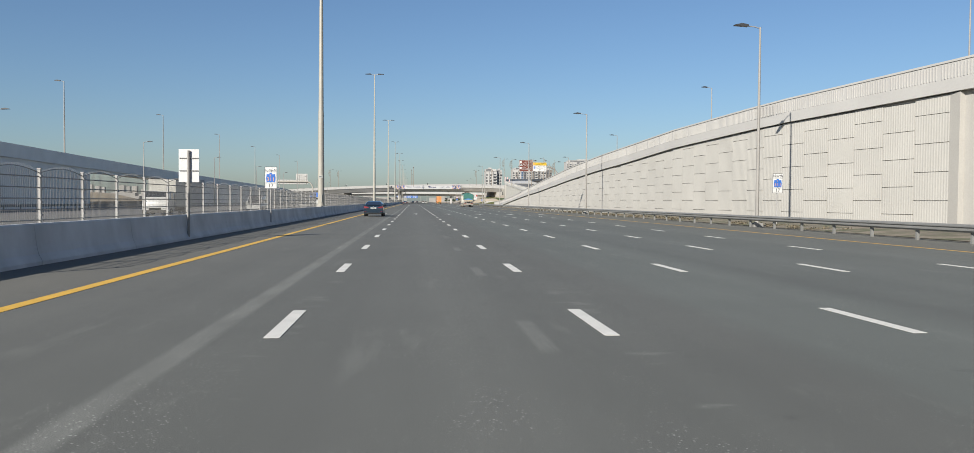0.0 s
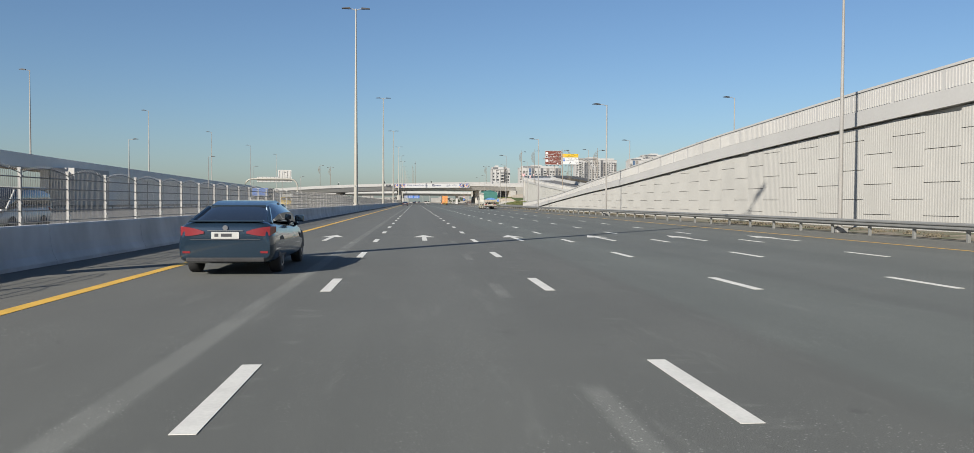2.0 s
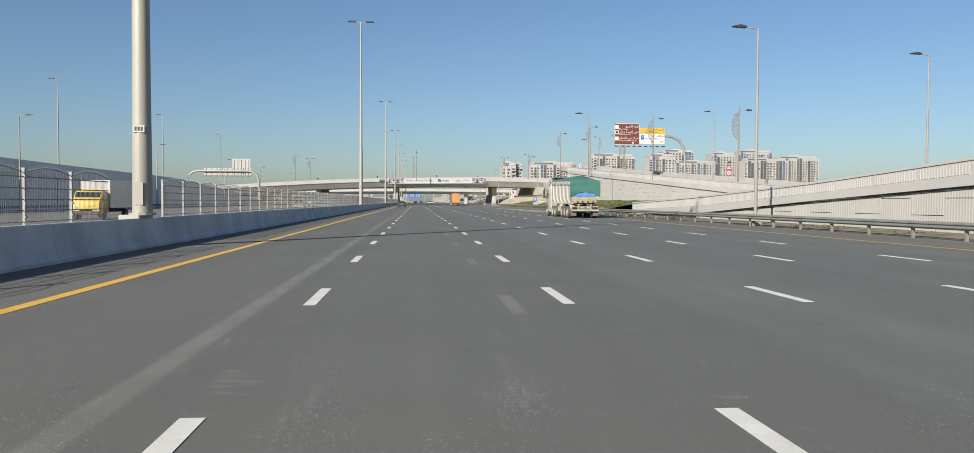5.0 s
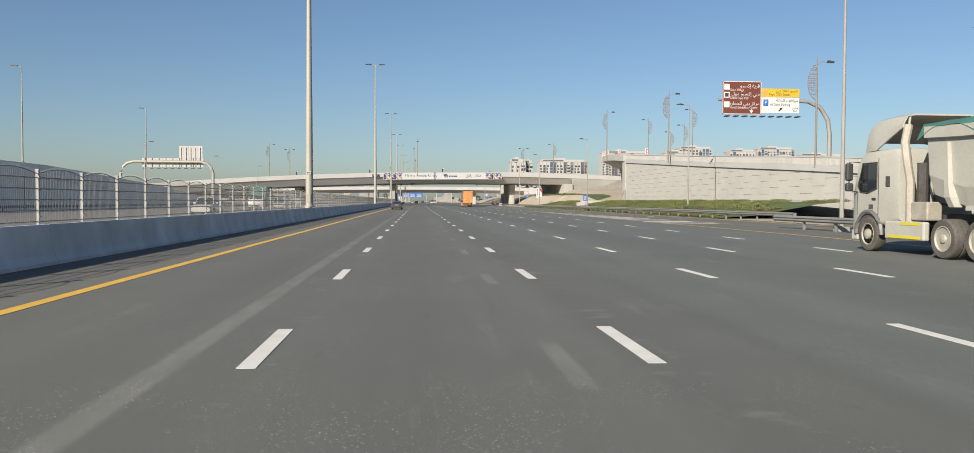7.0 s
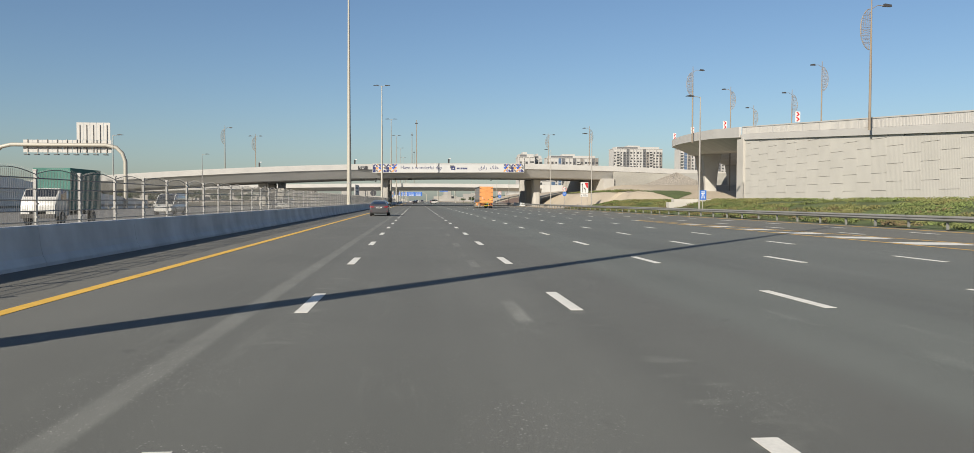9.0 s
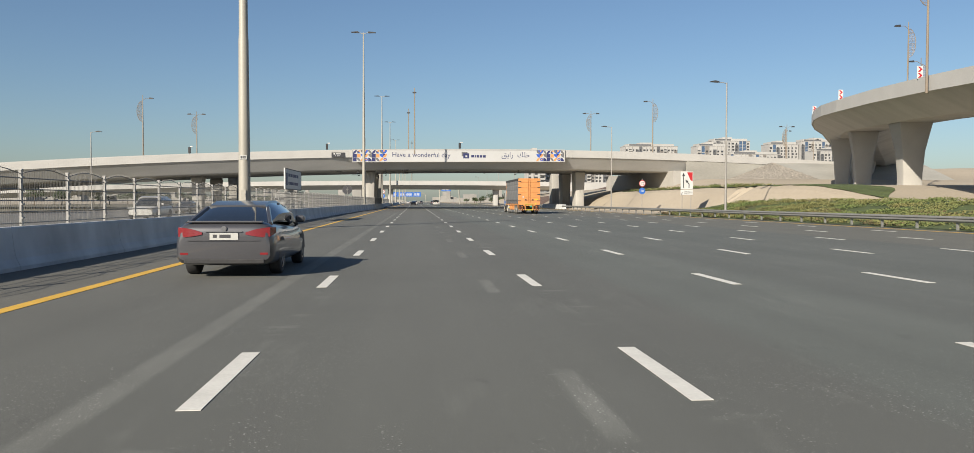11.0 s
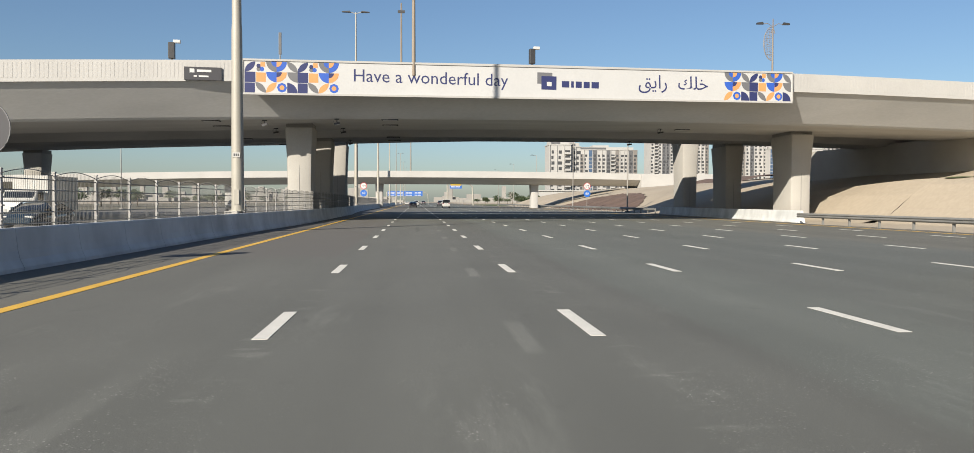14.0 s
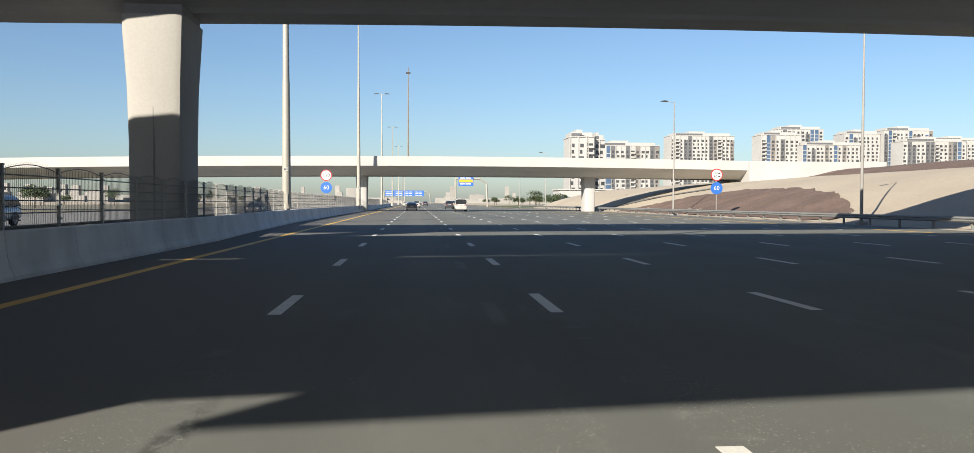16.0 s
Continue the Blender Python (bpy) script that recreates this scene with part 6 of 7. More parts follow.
car("sedan", P_NAVY, pose(-2.2, 75.0, 0), "dark blue saloon car with red tail lights", name="saloon_car")
car("sedan", P_GREY, pose(-2.0, 346, 0), "dark grey saloon car driving beside the median barrier", name="saloon_car")
car("van", P_WHITE, pose(8.7, 611, 0), "white minibus driving ahead in a middle lane", name="minibus", group="vans")
car("suv", P_GREY, pose(9.0, 662, 0), "dark grey off-road car far ahead", name="off_road_car")
car("suv", P_WHITE, pose(1.8, 690, 0), "white off-road car far ahead", name="off_road_car")
car("sedan", P_GREY, pose(1.0, 622, 0), "dark grey saloon car driving beside the median barrier", name="saloon_car")
car("van", P_WHITE, pose(12.4, 720, 0), "white minibus far ahead", name="minibus", group="vans")
car("sedan", P_WHITE, pose(-2.0, 760, 0), "white saloon car far ahead", name="saloon_car")
car("suv", P_GREY, pose(5.2, 800, 0), "dark car far ahead", name="off_road_car")
car("sedan", P_WHITE, pose(5.4, 860, 0), "white saloon car far ahead", name="saloon_car")
# oncoming side
for x, y, kind, body, lab in ((-17.0, 100, "van", P_WHITE, "white van on the opposite carriageway"), (-18.2, 153, "sedan", P_WHITE, "white saloon car on the opposite carriageway"), (-21.5, 80, "van", P_WHITE, "white van behind the fence"),
                              (-17.6, 287, "suv", P_WHITE, "white off-road car on the opposite carriageway"), (-21.5, 350, "van", P_WHITE, "white van on the opposite carriageway"), (-18, 395, "suv", P_WHITE, "white car on the opposite carriageway"),
                              (-25, 430, "sedan", P_GREY, "grey car on the opposite carriageway"), (-18, 470, "sedan", P_NAVY, "dark blue car on the opposite carriageway"), (-22, 535, "suv", P_WHITE, "white car beyond the bridge"), (-18, 590, "sedan", P_GREY, "grey car beyond the bridge")):
    car(kind, body, pose(x, y, 0, 0, 0, 180), lab, name={"van": "van", "suv": "off_road_car", "sedan": "saloon_car"}[kind], group="oncoming traffic")


def small_truck(m, cab_paint, box_mat, label, h=3.0, sign=None):
    t = thing("box_truck", label, "truck", "oncoming trucks", m)
    part("chassis", box(bmesh.new(), -0.45, 0.45, 0.1, 6.3, 0.55, 0.8), CHASSIS, t)
    part("cargo_box", box(bmesh.new(), -1.05, 1.05, 0.0, 4.5, 0.85, h, 0.03), box_mat, t, "cargo box")
    part("cab", loft(bmesh.new(), [ring(4.65, 0.98, 0.5, 2.05, 0.1), ring(5.6, 0.98, 0.48, 2.1, 0.1), ring(6.1, 0.97, 0.46, 1.55, 0.1), ring(6.3, 0.92, 0.46, 1.2, 0.1)]), cab_paint, t, smooth=True)
    bm = bmesh.new()
    loft(bm, [[(-0.86, 5.74, 2.0), (0.86, 5.74, 2.0), (0.86, 6.13, 1.5), (-0.86, 6.13, 1.5)], [(-0.86, 5.72, 1.94), (0.86, 5.72, 1.94), (0.86, 6.09, 1.46), (-0.86, 6.09, 1.46)]])
    part("windscreen", bm, GLASS_DARK, t)
    if sign:
        part("roof_board", box(bmesh.new(), -0.95, 0.95, 4.4, 4.6, 2.15, h - 0.05), sign, t, "blue front board")
    for s in (-1, 1):
        part("side_window", box(bmesh.new(), s * 0.975, s * 0.995, 4.95, 5.65, 1.4, 1.95), GLASS_DARK, t)
        part("headlight", box(bmesh.new(), s * 0.55, s * 0.85, 6.27, 6.33, 0.75, 0.95, 0.02), PLATE, t)
        for y in (1.1, 5.5):
            wheel(t, s * 0.88, y, 0.4, 0.24, s, RIM)
    part("bumper", box(bmesh.new(), -0.95, 0.95, 6.2, 6.4, 0.4, 0.65, 0.04), CHASSIS, t)


small_truck(pose(-18.0, 69, 0, 0, 0, 180), P_WHITE, P_CREAM, "white lorry with a cream cargo body")
small_truck(pose(-18.3, 169, 0, 0, 0, 180), P_WHITE, TARP_GREY, "white lorry with a blue board above its cab", 3.1, SIGN_BLUE)
small_truck(pose(-19.6, 323, 0, 0, 0, 180), P_WHITE, TARP_GREEN, "white lorry with a green covered load", 3.3)
small_truck(pose(-22.0, 215, 0, 0, 0, 180), SIGN_YELLOW, P_WHITE, "yellow and white lorry on the opposite carriageway", 2.9)
small_truck(pose(-22.0, 480, 0, 0, 0, 180), P_WHITE, P_WHITE, "white lorry below the bridge", 3.0)


# ---- tipper lorry ----
def tipper():
    t = thing("tipper_lorry", "dusty cream tipper lorry with a green tarpaulin over its load", "truck", "", pose(16.45, 221.2, 0))
    L = -1.25, 1.25
    for y in (0, 1.35, 2.85, 6.45, 7.8):
        for s in L:
            wheel(t, s - 0.16 * math.copysign(1, s), y, 0.53, 0.50, 1 if s > 0 else -1, RIM, RUBBER)
    for s in L:
        wheel(t, s - 0.12 * math.copysign(1, s), 11.4, 0.52, 0.32, 1 if s > 0 else -1, RIM, RUBBER)
    part("frame_rail", box(bmesh.new(), -0.55, -0.35, -1.0, 12.0, 0.85, 1.15), CHASSIS, t)
    part("frame_rail", box(bmesh.new(), 0.35, 0.55, -1.0, 12.0, 0.85, 1.15), CHASSIS, t)
    for y in (0, 1.35, 2.85, 6.45, 7.8, 11.4):
        part("axle", tube(bmesh.new(), [(-1.0, y, 0.53), (1.0, y, 0.53)], 0.11, 10), CHASSIS, t)
    # bucket: tapered sides, sloped nose
    bm = bmesh.new()
    def hull(y, wb, wt, z0, z1, d=0.0):
        return [(-wb, y, z0), (wb, y, z0), (wb + 0.17, y + d * 0.3, z0 + 0.52), (wt, y + d, z1 - 0.32), (wt, y + d, z1), (-wt, y + d, z1), (-wt, y + d, z1 - 0.32), (-wb - 0.17, y + d * 0.3, z0 + 0.52)]
    loft(bm, [hull(-1.15, 1.03, 1.27, 1.38, 3.25, -0.1), hull(-1.0, 1.03, 1.27, 1.36, 3.27), hull(7.2, 1.03, 1.27, 1.36, 3.42), hull(8.6, 1.03, 1.27, 1.7, 3.5)])
    bucket = part("bucket", bm, P_CREAM, t, "cream steel tipper body")
    for s in (-1, 1):
        for k in range(5):
            y = 0.3 + k * 1.86
            bm = bmesh.new()
            loft(bm, [[(s * (xx - 0.1), y - ww, z), (s * (xx + 0.09), y - ww * 0.7, z), (s * (xx + 0.09), y + ww * 0.7, z), (s * (xx - 0.1), y + ww, z)] for xx, z, ww in ((1.06, 1.36, 0.15), (1.19, 1.62, 0.15), (1.22, 1.90, 0.12), (1.265, 3.05, 0.10))])
            part("rib", bm, P_CREAM, bucket)
        part("top_rail", loft(bmesh.new(), [[(s * 1.25, y, z - 0.33), (s * 1.385, y, z - 0.30), (s * 1.385, y, z), (s * 1.25, y, z)] for y, z in ((-1.1, 3.3), (7.2, 3.46), (8.6, 3.52))]), P_CREAM, bucket)
        part("sill", box(bmesh.new(), s * 0.9, s * 1.08, -1.0, 7.3, 1.28, 1.40), P_CREAM, bucket)
    tail = part("tailgate", loft(bmesh.new(), [[(-1.0, -1.32, 1.38), (1.0, -1.32, 1.38), (1.28, -1.38, 1.8), (1.2, -1.36, 2.05), (-1.2, -1.36, 2.05), (-1.28, -1.38, 1.8)], [(-1.0, -1.2, 1.38), (1.0, -1.2, 1.38), (1.28, -1.26, 1.8), (1.2, -1.24, 2.05), (-1.2, -1.24, 2.05), (-1.28, -1.26, 1.8)]]), WORN, t, "cream tailgate with a worn lower edge")
    for k in range(6):
        bm = bmesh.new()
        x = 0.05 + k * 0.13
        prism(bm, [(x, 1.66), (x + 0.06, 1.66), (x + 0.11, 1.71), (x + 0.06, 1.76), (x, 1.76), (x + 0.05, 1.71)], -1.40, -1.375)
        part("reflector", bm, YELLOW_TAPE, tail)
    for x in (-0.7, -0.25, 0.25, 0.7):
        part("hinge", box(bmesh.new(), x, x + 0.08, -1.42, -1.3, 1.36, 1.55), CHASSIS, tail)
    # tarpaulin: sagging sheet over the top and down the back
    bm = bmesh.new()
    rows = []
    for i in range(48):
        y = -1.42 + (8.9 + 1.42) * i / 47
        zr = 3.37 + 0.0185 * (y + 1.1)
        row = []
        for j in range(15):
            x = -1.40 + 2.80 * j / 14
            e = abs(x) / 1.40
            sag = 0.45 * (1 - e ** 2.0) * (0.25 + 0.34 * (y + 1.4) if y < 0.8 else 1 - 0.07 * (y - 0.8))
            droop = -0.04 - 0.36 * max(max(0.0, 1 - abs(y - q) / 0.9) for q in (3.0, 6.3, 8.9)) ** 1.4 if e > 0.93 else 0.0
            row.append(bm.verts.new((x, y, zr + sag + droop + 0.03 * noise.noise((x * 2, y * 2, 0)))))
        rows.append(row)
    back = []
    for k in range(8):
        z = 3.2 - 1.35 * k / 7
        row = []
        for j in range(15):
            x = -1.36 + 2.72 * j / 14
            arch = 0.50 * (1 - (x / 1.36) ** 2) * (k / 7) ** 3
            row.append(bm.verts.new((x * (1 + 0.02 * math.sin(j)), -1.46 - 0.04 * noise.noise((x * 2, z * 2, 4)), z + arch)))
        back.append(row)
    grid = [back[7 - k] for k in range(8)] + rows
    for a, b in zip(grid, grid[1:]):
        for j in range(14):
            bm.faces.new((a[j], a[j + 1], b[j + 1], b[j]))
    part("tarpaulin", bm, TARP_GREEN, t, "green tarpaulin cover", smooth=True)
    bm = bmesh.new()
    rows = [[bm.verts.new((x, -1.40 - 0.02 * math.sin(x * 9), 1.92 + (0.62 * (1 - (x / 1.1) ** 2)) * k / 3)) for x in steps(-1.05, 1.05, 12)] for k in range(4)]
    for a, b in zip(rows, rows[1:]):
        for j in range(12):
            bm.faces.new((a[j], a[j + 1], b[j + 1], b[j]))
    part("inner_sheet", bm, TARP_BLUE, t, "blue plastic sheet under the tarpaulin", smooth=True)
    # rear frame and lights
    part("rear_bar", box(bmesh.new(), -1.25, 1.25, -1.55, -1.3, 0.62, 0.78, 0.02), RIM, t, "dusty rear bar")
    part("light_bar", box(bmesh.new(), -1.2, 1.2, -1.3, -1.15, 0.85, 1.05, 0.02), WORN, t)
    for s in (-1, 1):
        part("tail_light", box(bmesh.new(), s * 0.72, s * 1.15, -1.36, -1.29, 0.87, 1.0, 0.02), RED_LIGHT, t, "red tail light")
        part("upright", box(bmesh.new(), s * 0.5, s * 0.6, -1.45, -1.2, 0.7, 1.25), WORN, t)
        part("mud_flap", box(bmesh.new(), s * 0.75, s * 1.25, -1.3, -1.27, 0.22, 0.62), SIGN_BACK, t, "grey mud flap")
        part("tool_box", box(bmesh.new(), s * 0.85, s * 1.25, 3.7, 5.3, 0.55, 1.1, 0.04), P_CREAM, t, "dusty side tool box")
        for k in range(5):
            part("reflector", box(bmesh.new(), s * 1.262, s * 1.27, 4.0 + k * 0.2, 4.12 + k * 0.2, 0.72, 0.86), YELLOW_TAPE, t)
    p = part("plate", box(bmesh.new(), -0.3, 0.3, -1.33, -1.3, 0.88, 1.02), PLATE, t, "white plate with dark bars")
    bars(p, -0.22, 0.92, (0.1, 0.25), 0.06, -1.33, INK, 0.06)
    # cab
    cab = part("cab", loft(bmesh.new(), [ring(9.95, 1.20, 0.95, 3.02, 0.10), ring(10.1, 1.24, 0.9, 3.06, 0.14), ring(11.7, 1.25, 0.62, 3.06, 0.16), ring(12.0, 1.25, 0.55, 2.85, 0.18), ring(12.3, 1.24, 0.45, 1.95, 0.2), ring(12.42, 1.16, 0.45, 1.6, 0.16)]), P_CREAM, t, "cream lorry cab", smooth=True)

    def hood(y, w, zs, zt, th=0.05):
        o = [(-w, y, zs), (-w, y, zt - 0.3), (-w + 0.12, y, zt - 0.08), (-w + 0.35, y, zt), (w - 0.35, y, zt), (w - 0.12, y, zt - 0.08), (w, y, zt - 0.3), (w, y, zs)]
        k = (w - th) / w
        return o + [(a * k, b, c - (th if abs(a) < w - 0.2 else 0)) for a, b, c in o[::-1]]
    part("roof_fairing", loft(bmesh.new(), [hood(9.85, 1.20, 3.62, 4.02), hood(10.5, 1.20, 3.35, 4.03), hood(11.2, 1.19, 3.04, 4.0), hood(11.65, 1.17, 3.03, 3.85), hood(11.85, 1.12, 3.0, 3.35)]), P_CREAM, t, "cream roof wind deflector", smooth=True)
    for s in (-1, 1):
        part("deflector_stay", tube(bmesh.new(), [(s * 0.95, 10.05, 3.04), (s * 0.95, 9.9, 3.95)], 0.035, 6), P_CREAM, t)
        bm = bmesh.new()
        prism(bm, [(11.02, 1.92), (11.02, 2.66), (11.75, 2.66), (12.02, 1.98), (11.9, 1.82), (11.5, 1.78)], s * 1.238, s * 1.262, "x")
        part("side_window", bm, GLASS_DARK, cab, "dark side window")
        part("window_trim", tube(bmesh.new(), [(s * 1.262, a, b) for a, b in ((11.0, 1.9), (11.0, 2.68), (11.77, 2.68), (12.04, 1.98), (11.9, 1.8), (11.5, 1.76), (11.0, 1.9))], 0.018, 5, False), CHASSIS, cab)
        part("sleeper_vent", box(bmesh.new(), s * 1.245, s * 1.262, 10.35, 10.55, 1.95, 2.25), CHASSIS, cab)
        part("mirror", box(bmesh.new(), s * 1.40, s * 1.62, 12.05, 12.2, 2.15, 2.7, 0.05), LAMP_HEAD, t, "black wing mirror")
        part("mirror", box(bmesh.new(), s * 1.38, s * 1.62, 12.05, 12.2, 1.82, 2.08, 0.05), LAMP_HEAD, t, "black lower mirror")
        part("mirror_arm", tube(bmesh.new(), [(s * 1.2, 12.0, 2.72), (s * 1.5, 12.12, 2.74), (s * 1.5, 12.12, 1.85), (s * 1.22, 12.05, 1.8)], 0.025, 6), LAMP_HEAD, t)
        for y, z0, z1 in ((10.92, 0.95, 2.8), (12.06, 1.1, 1.75)):
            part("door_seam", box(bmesh.new(), s * 1.243, s * 1.254, y, y + 0.025, z0, z1), CHASSIS, cab)
        part("door_handle", box(bmesh.new(), s * 1.25, s * 1.275, 11.05, 11.25, 1.55, 1.62, 0.008), LAMP_HEAD, cab)
        part("cab_badge", box(bmesh.new(), s * 1.25, s * 1.262, 11.2, 11.42, 1.28, 1.42), CHASSIS, cab)
        arch = [(s * 1.26, 11.4 + 0.68 * math.cos(a), 0.52 + 0.68 * math.sin(a)) for a in steps(0.0, math.pi, 14)]
        part("wheel_arch", tube(bmesh.new(), arch, 0.075, 6), SIGN_BACK, cab, "grey wheel arch moulding")
        part("arch_shadow", disc(bmesh.new(), (s * 1.252, 11.4, 0.52), 0.64, "x", 18, 0.0, 0.0, math.pi), CHASSIS, cab)
        part("step", box(bmesh.new(), s * 1.0, s * 1.25, 12.05, 12.38, 0.32, 0.62, 0.03), P_CREAM, t)
        part("side_skirt", box(bmesh.new(), s * 1.05, s * 1.24, 8.75, 10.6, 0.42, 0.95, 0.05), P_CREAM, t, "dusty side skirt")
        part("reflector", box(bmesh.new(), s * 1.243, s * 1.25, 8.9, 10.4, 0.46, 0.54), YELLOW_TAPE, t, "yellow strip")
        part("reflector", box(bmesh.new(), s * 1.243, s * 1.25, 8.9, 9.8, 0.84, 0.92), YELLOW_TAPE, t, "yellow strip")
        part("catwalk_box", box(bmesh.new(), s * 0.7, s * 1.15, 8.75, 9.5, 0.98, 1.5, 0.04), RIM, t)
        part("cylinder", tube(bmesh.new(), [(s * 1.1, 3.85, 0.6), (s * 1.1, 3.85, 1.28)], 0.16, 12), P_CREAM, t, "cream air cylinder")
        for ya, yb in ((3.35, 3.75), (-0.9, -0.5), (5.6, 5.9)):
            part("mudguard_stay", tube(bmesh.new(), [(s * 1.15, ya, 0.7), (s * 1.15, (ya + yb) / 2, 1.12), (s * 1.15, yb, 1.2)], 0.03, 6), P_CREAM, t)
        for y in (0.5, 2.6, 4.9, 7.0):
            part("side_lamp", tube(bmesh.new(), [(s * 1.05, y, 1.25), (s * 1.1, y, 1.25)], 0.05, 8), PLATE, t)
        part("mudguard", loft(bmesh.new(), [[(s * 0.85, y, z), (s * 1.27, y, z), (s * 1.27, y, z + 0.03), (s * 0.85, y, z + 0.03)] for y, z in ((-1.2, 0.85), (-0.75, 1.15), (-0.2, 1.2))]), P_CREAM, t, "sloped cream mudguard")
    part("exhaust", tube(bmesh.new(), [(-1.1, 9.6, 0.9), (-1.1, 9.6, 2.1), (-1.12, 9.75, 2.7), (-1.12, 9.85, 3.2), (-1.05, 9.8, 3.7)], 0.12, 10), RIM, t, "upright exhaust stack", smooth=True)
    part("air_intake", tube(bmesh.new(), [(-0.8, 9.5, 1.2), (-0.8, 9.5, 2.6)], 0.15, 10), CHASSIS, t)
    for x in (-0.4, 0.1, 0.6):
        part("air_hose", tube(bmesh.new(), [(x, 9.9, 2.2), (x - 0.1, 9.4, 1.5), (x, 8.9, 1.4), (x, 8.7, 1.7)], 0.025, 6), LAMP_HEAD, t)
    bm = bmesh.new()
    loft(bm, [[(-1.08, 12.05, 2.75), (1.08, 12.05, 2.75), (1.08, 12.33, 1.85), (-1.08, 12.33, 1.85)], [(-1.08, 11.94, 2.72), (1.08, 11.94, 2.72), (1.08, 12.2, 1.82), (-1.08, 12.2, 1.82)]])
    part("windscreen", bm, GLASS_DARK, t)


tipper()


# ---- curtain-sided articulated lorry ----
def articulated():
    t = thing("articulated_lorry", "white lorry with a grey curtain-sided orange trailer", "truck", "", pose(14.85, 426, 0))
    R0, R1, ZB, ZT = -2.0, 10.6, 1.22, 4.1
    for y in (0, 1.3):
        for s in (-1, 1):
            wheel(t, s * 1.02, y, 0.51, 0.48, s, RIM, RUBBER)
    for y, w in ((9.4, 0.48), (13.1, 0.3)):
        for s in (-1, 1):
            wheel(t, s * (1.24 - w / 2 - 0.02), y, 0.5, w, s, RIM, RUBBER)
    for y in (0, 1.3, 9.4, 13.1):
        part("axle", tube(bmesh.new(), [(-0.9, y, 0.5), (0.9, y, 0.5)], 0.1, 10), CHASSIS, t)
    body = part("trailer_floor", box(bmesh.new(), -1.25, 1.25, R0, R1, ZB - 0.12, ZB), P_ORANGE, t, "orange trailer floor")
    part("roof", box(bmesh.new(), -1.26, 1.26, R0 + 0.05, R1, ZT - 0.04, ZT + 0.02, 0.01), TARP_GREY, t)
    part("headboard", box(bmesh.new(), -1.26, 1.26, R1 - 0.06, R1, ZB, ZT), P_ORANGE, t)
    # rippled curtains
    for s in (-1, 1):
        bm = bmesh.new()
        n, k = 170, 26
        rows = []
        for i in range(n + 1):
            y = R0 + 0.08 + (R1 - R0 - 0.14) * i / n
            row = []
            for j in range(k + 1):
                z = ZB - 0.06 + (ZT - 0.16 - ZB + 0.06) * j / k
                f = 1 - j / k
                rip = 0.011 * (math.sin(y * 8.7 + 0.8 * math.sin(z * 2 + y)) + 0.8 * noise.noise((y * 3.1, z * 0.6, 3))) * (0.15 + f * f) + 0.03 * noise.noise((y * 0.8, z * 1.2, s * 5)) - 0.045 * math.exp(-((z - 2.75 - 0.05 * math.sin(y)) / 0.07) ** 2) - 0.04 * math.exp(-((z - 3.4 + 0.04 * math.sin(y * 0.7)) / 0.07) ** 2)
                row.append(bm.verts.new((s * (1.255 + rip), y, z + (0.03 * math.sin(y * 8) if j == 0 else 0))))
            rows.append(row)
        for a, b in zip(rows, rows[1:]):
            for j in range(k):
                bm.faces.new((a[j], a[j + 1], b[j + 1], b[j]))
        cur = part("curtain", bm, TARP_GREY, t, "grey rippled side curtain", smooth=True)
        part("top_rail", box(bmesh.new(), s * 1.22, s * 1.3, R0 + 0.05, R1, ZT - 0.2, ZT + 0.04, 0.01), LAMP_HEAD, t, "black roof rail")
        for i in range(17):
            y = R0 + 0.5 + i * 0.72
            part("strap", tube(bmesh.new(), [(s * 1.30, y, ZB + 0.42), (s * 1.31, y + 0.04, ZB + 0.2), (s * 1.28, y + 0.02, ZB - 0.1)], 0.014, 5), LAMP_HEAD, cur)
            part("buckle", box(bmesh.new(), s * 1.285, s * 1.32, y - 0.03, y + 0.04, ZB + 0.32, ZB + 0.46), LAMP_HEAD, cur)
        part("side_rail", box(bmesh.new(), s * 1.16, s * 1.24, R0, R1, ZB - 0.2, ZB - 0.08), P_ORANGE, t)
        part("chassis_beam", prism(bmesh.new(), [(R0 + 0.1, 0.85), (R0 + 0.1, 1.1), (R1 - 0.3, 1.1), (R1 - 0.3, 1.0), (8.0, 0.95), (7.0, 0.72), (2.2, 0.72), (1.9, 0.85)], s * 0.42, s * 0.55, "x"), P_ORANGE, t, "orange chassis beam")
        for y in (2.2, 3.4, 4.6, 5.8, 7.0):
            part("outrigger", prism(bmesh.new(), [(y, 0.45), (y + 0.3, 0.45), (y + 0.12, 1.08), (y, 1.08)], s * 1.1, s * 1.2, "x"), P_ORANGE, t)
        part("side_guard", box(bmesh.new(), s * 1.12, s * 1.18, 2.2, 7.2, 0.45, 0.6), P_ORANGE, t)
        part("side_panel", box(bmesh.new(), s * 1.0, s * 1.12, 5.4, 7.2, 0.42, 1.06), P_ORANGE, t, "orange side box")
        part("rear_wing", prism(bmesh.new(), [(-1.1, 0.55), (-0.65, 0.95), (-0.65, 1.08), (-1.7, 1.08)], s * 0.7, s * 1.2, "x"), P_ORANGE, t)
        part("mud_flap", box(bmesh.new(), s * 0.75, s * 1.22, -0.95, -0.92, 0.2, 0.72), SIGN_BACK, t, "grey mud flap")
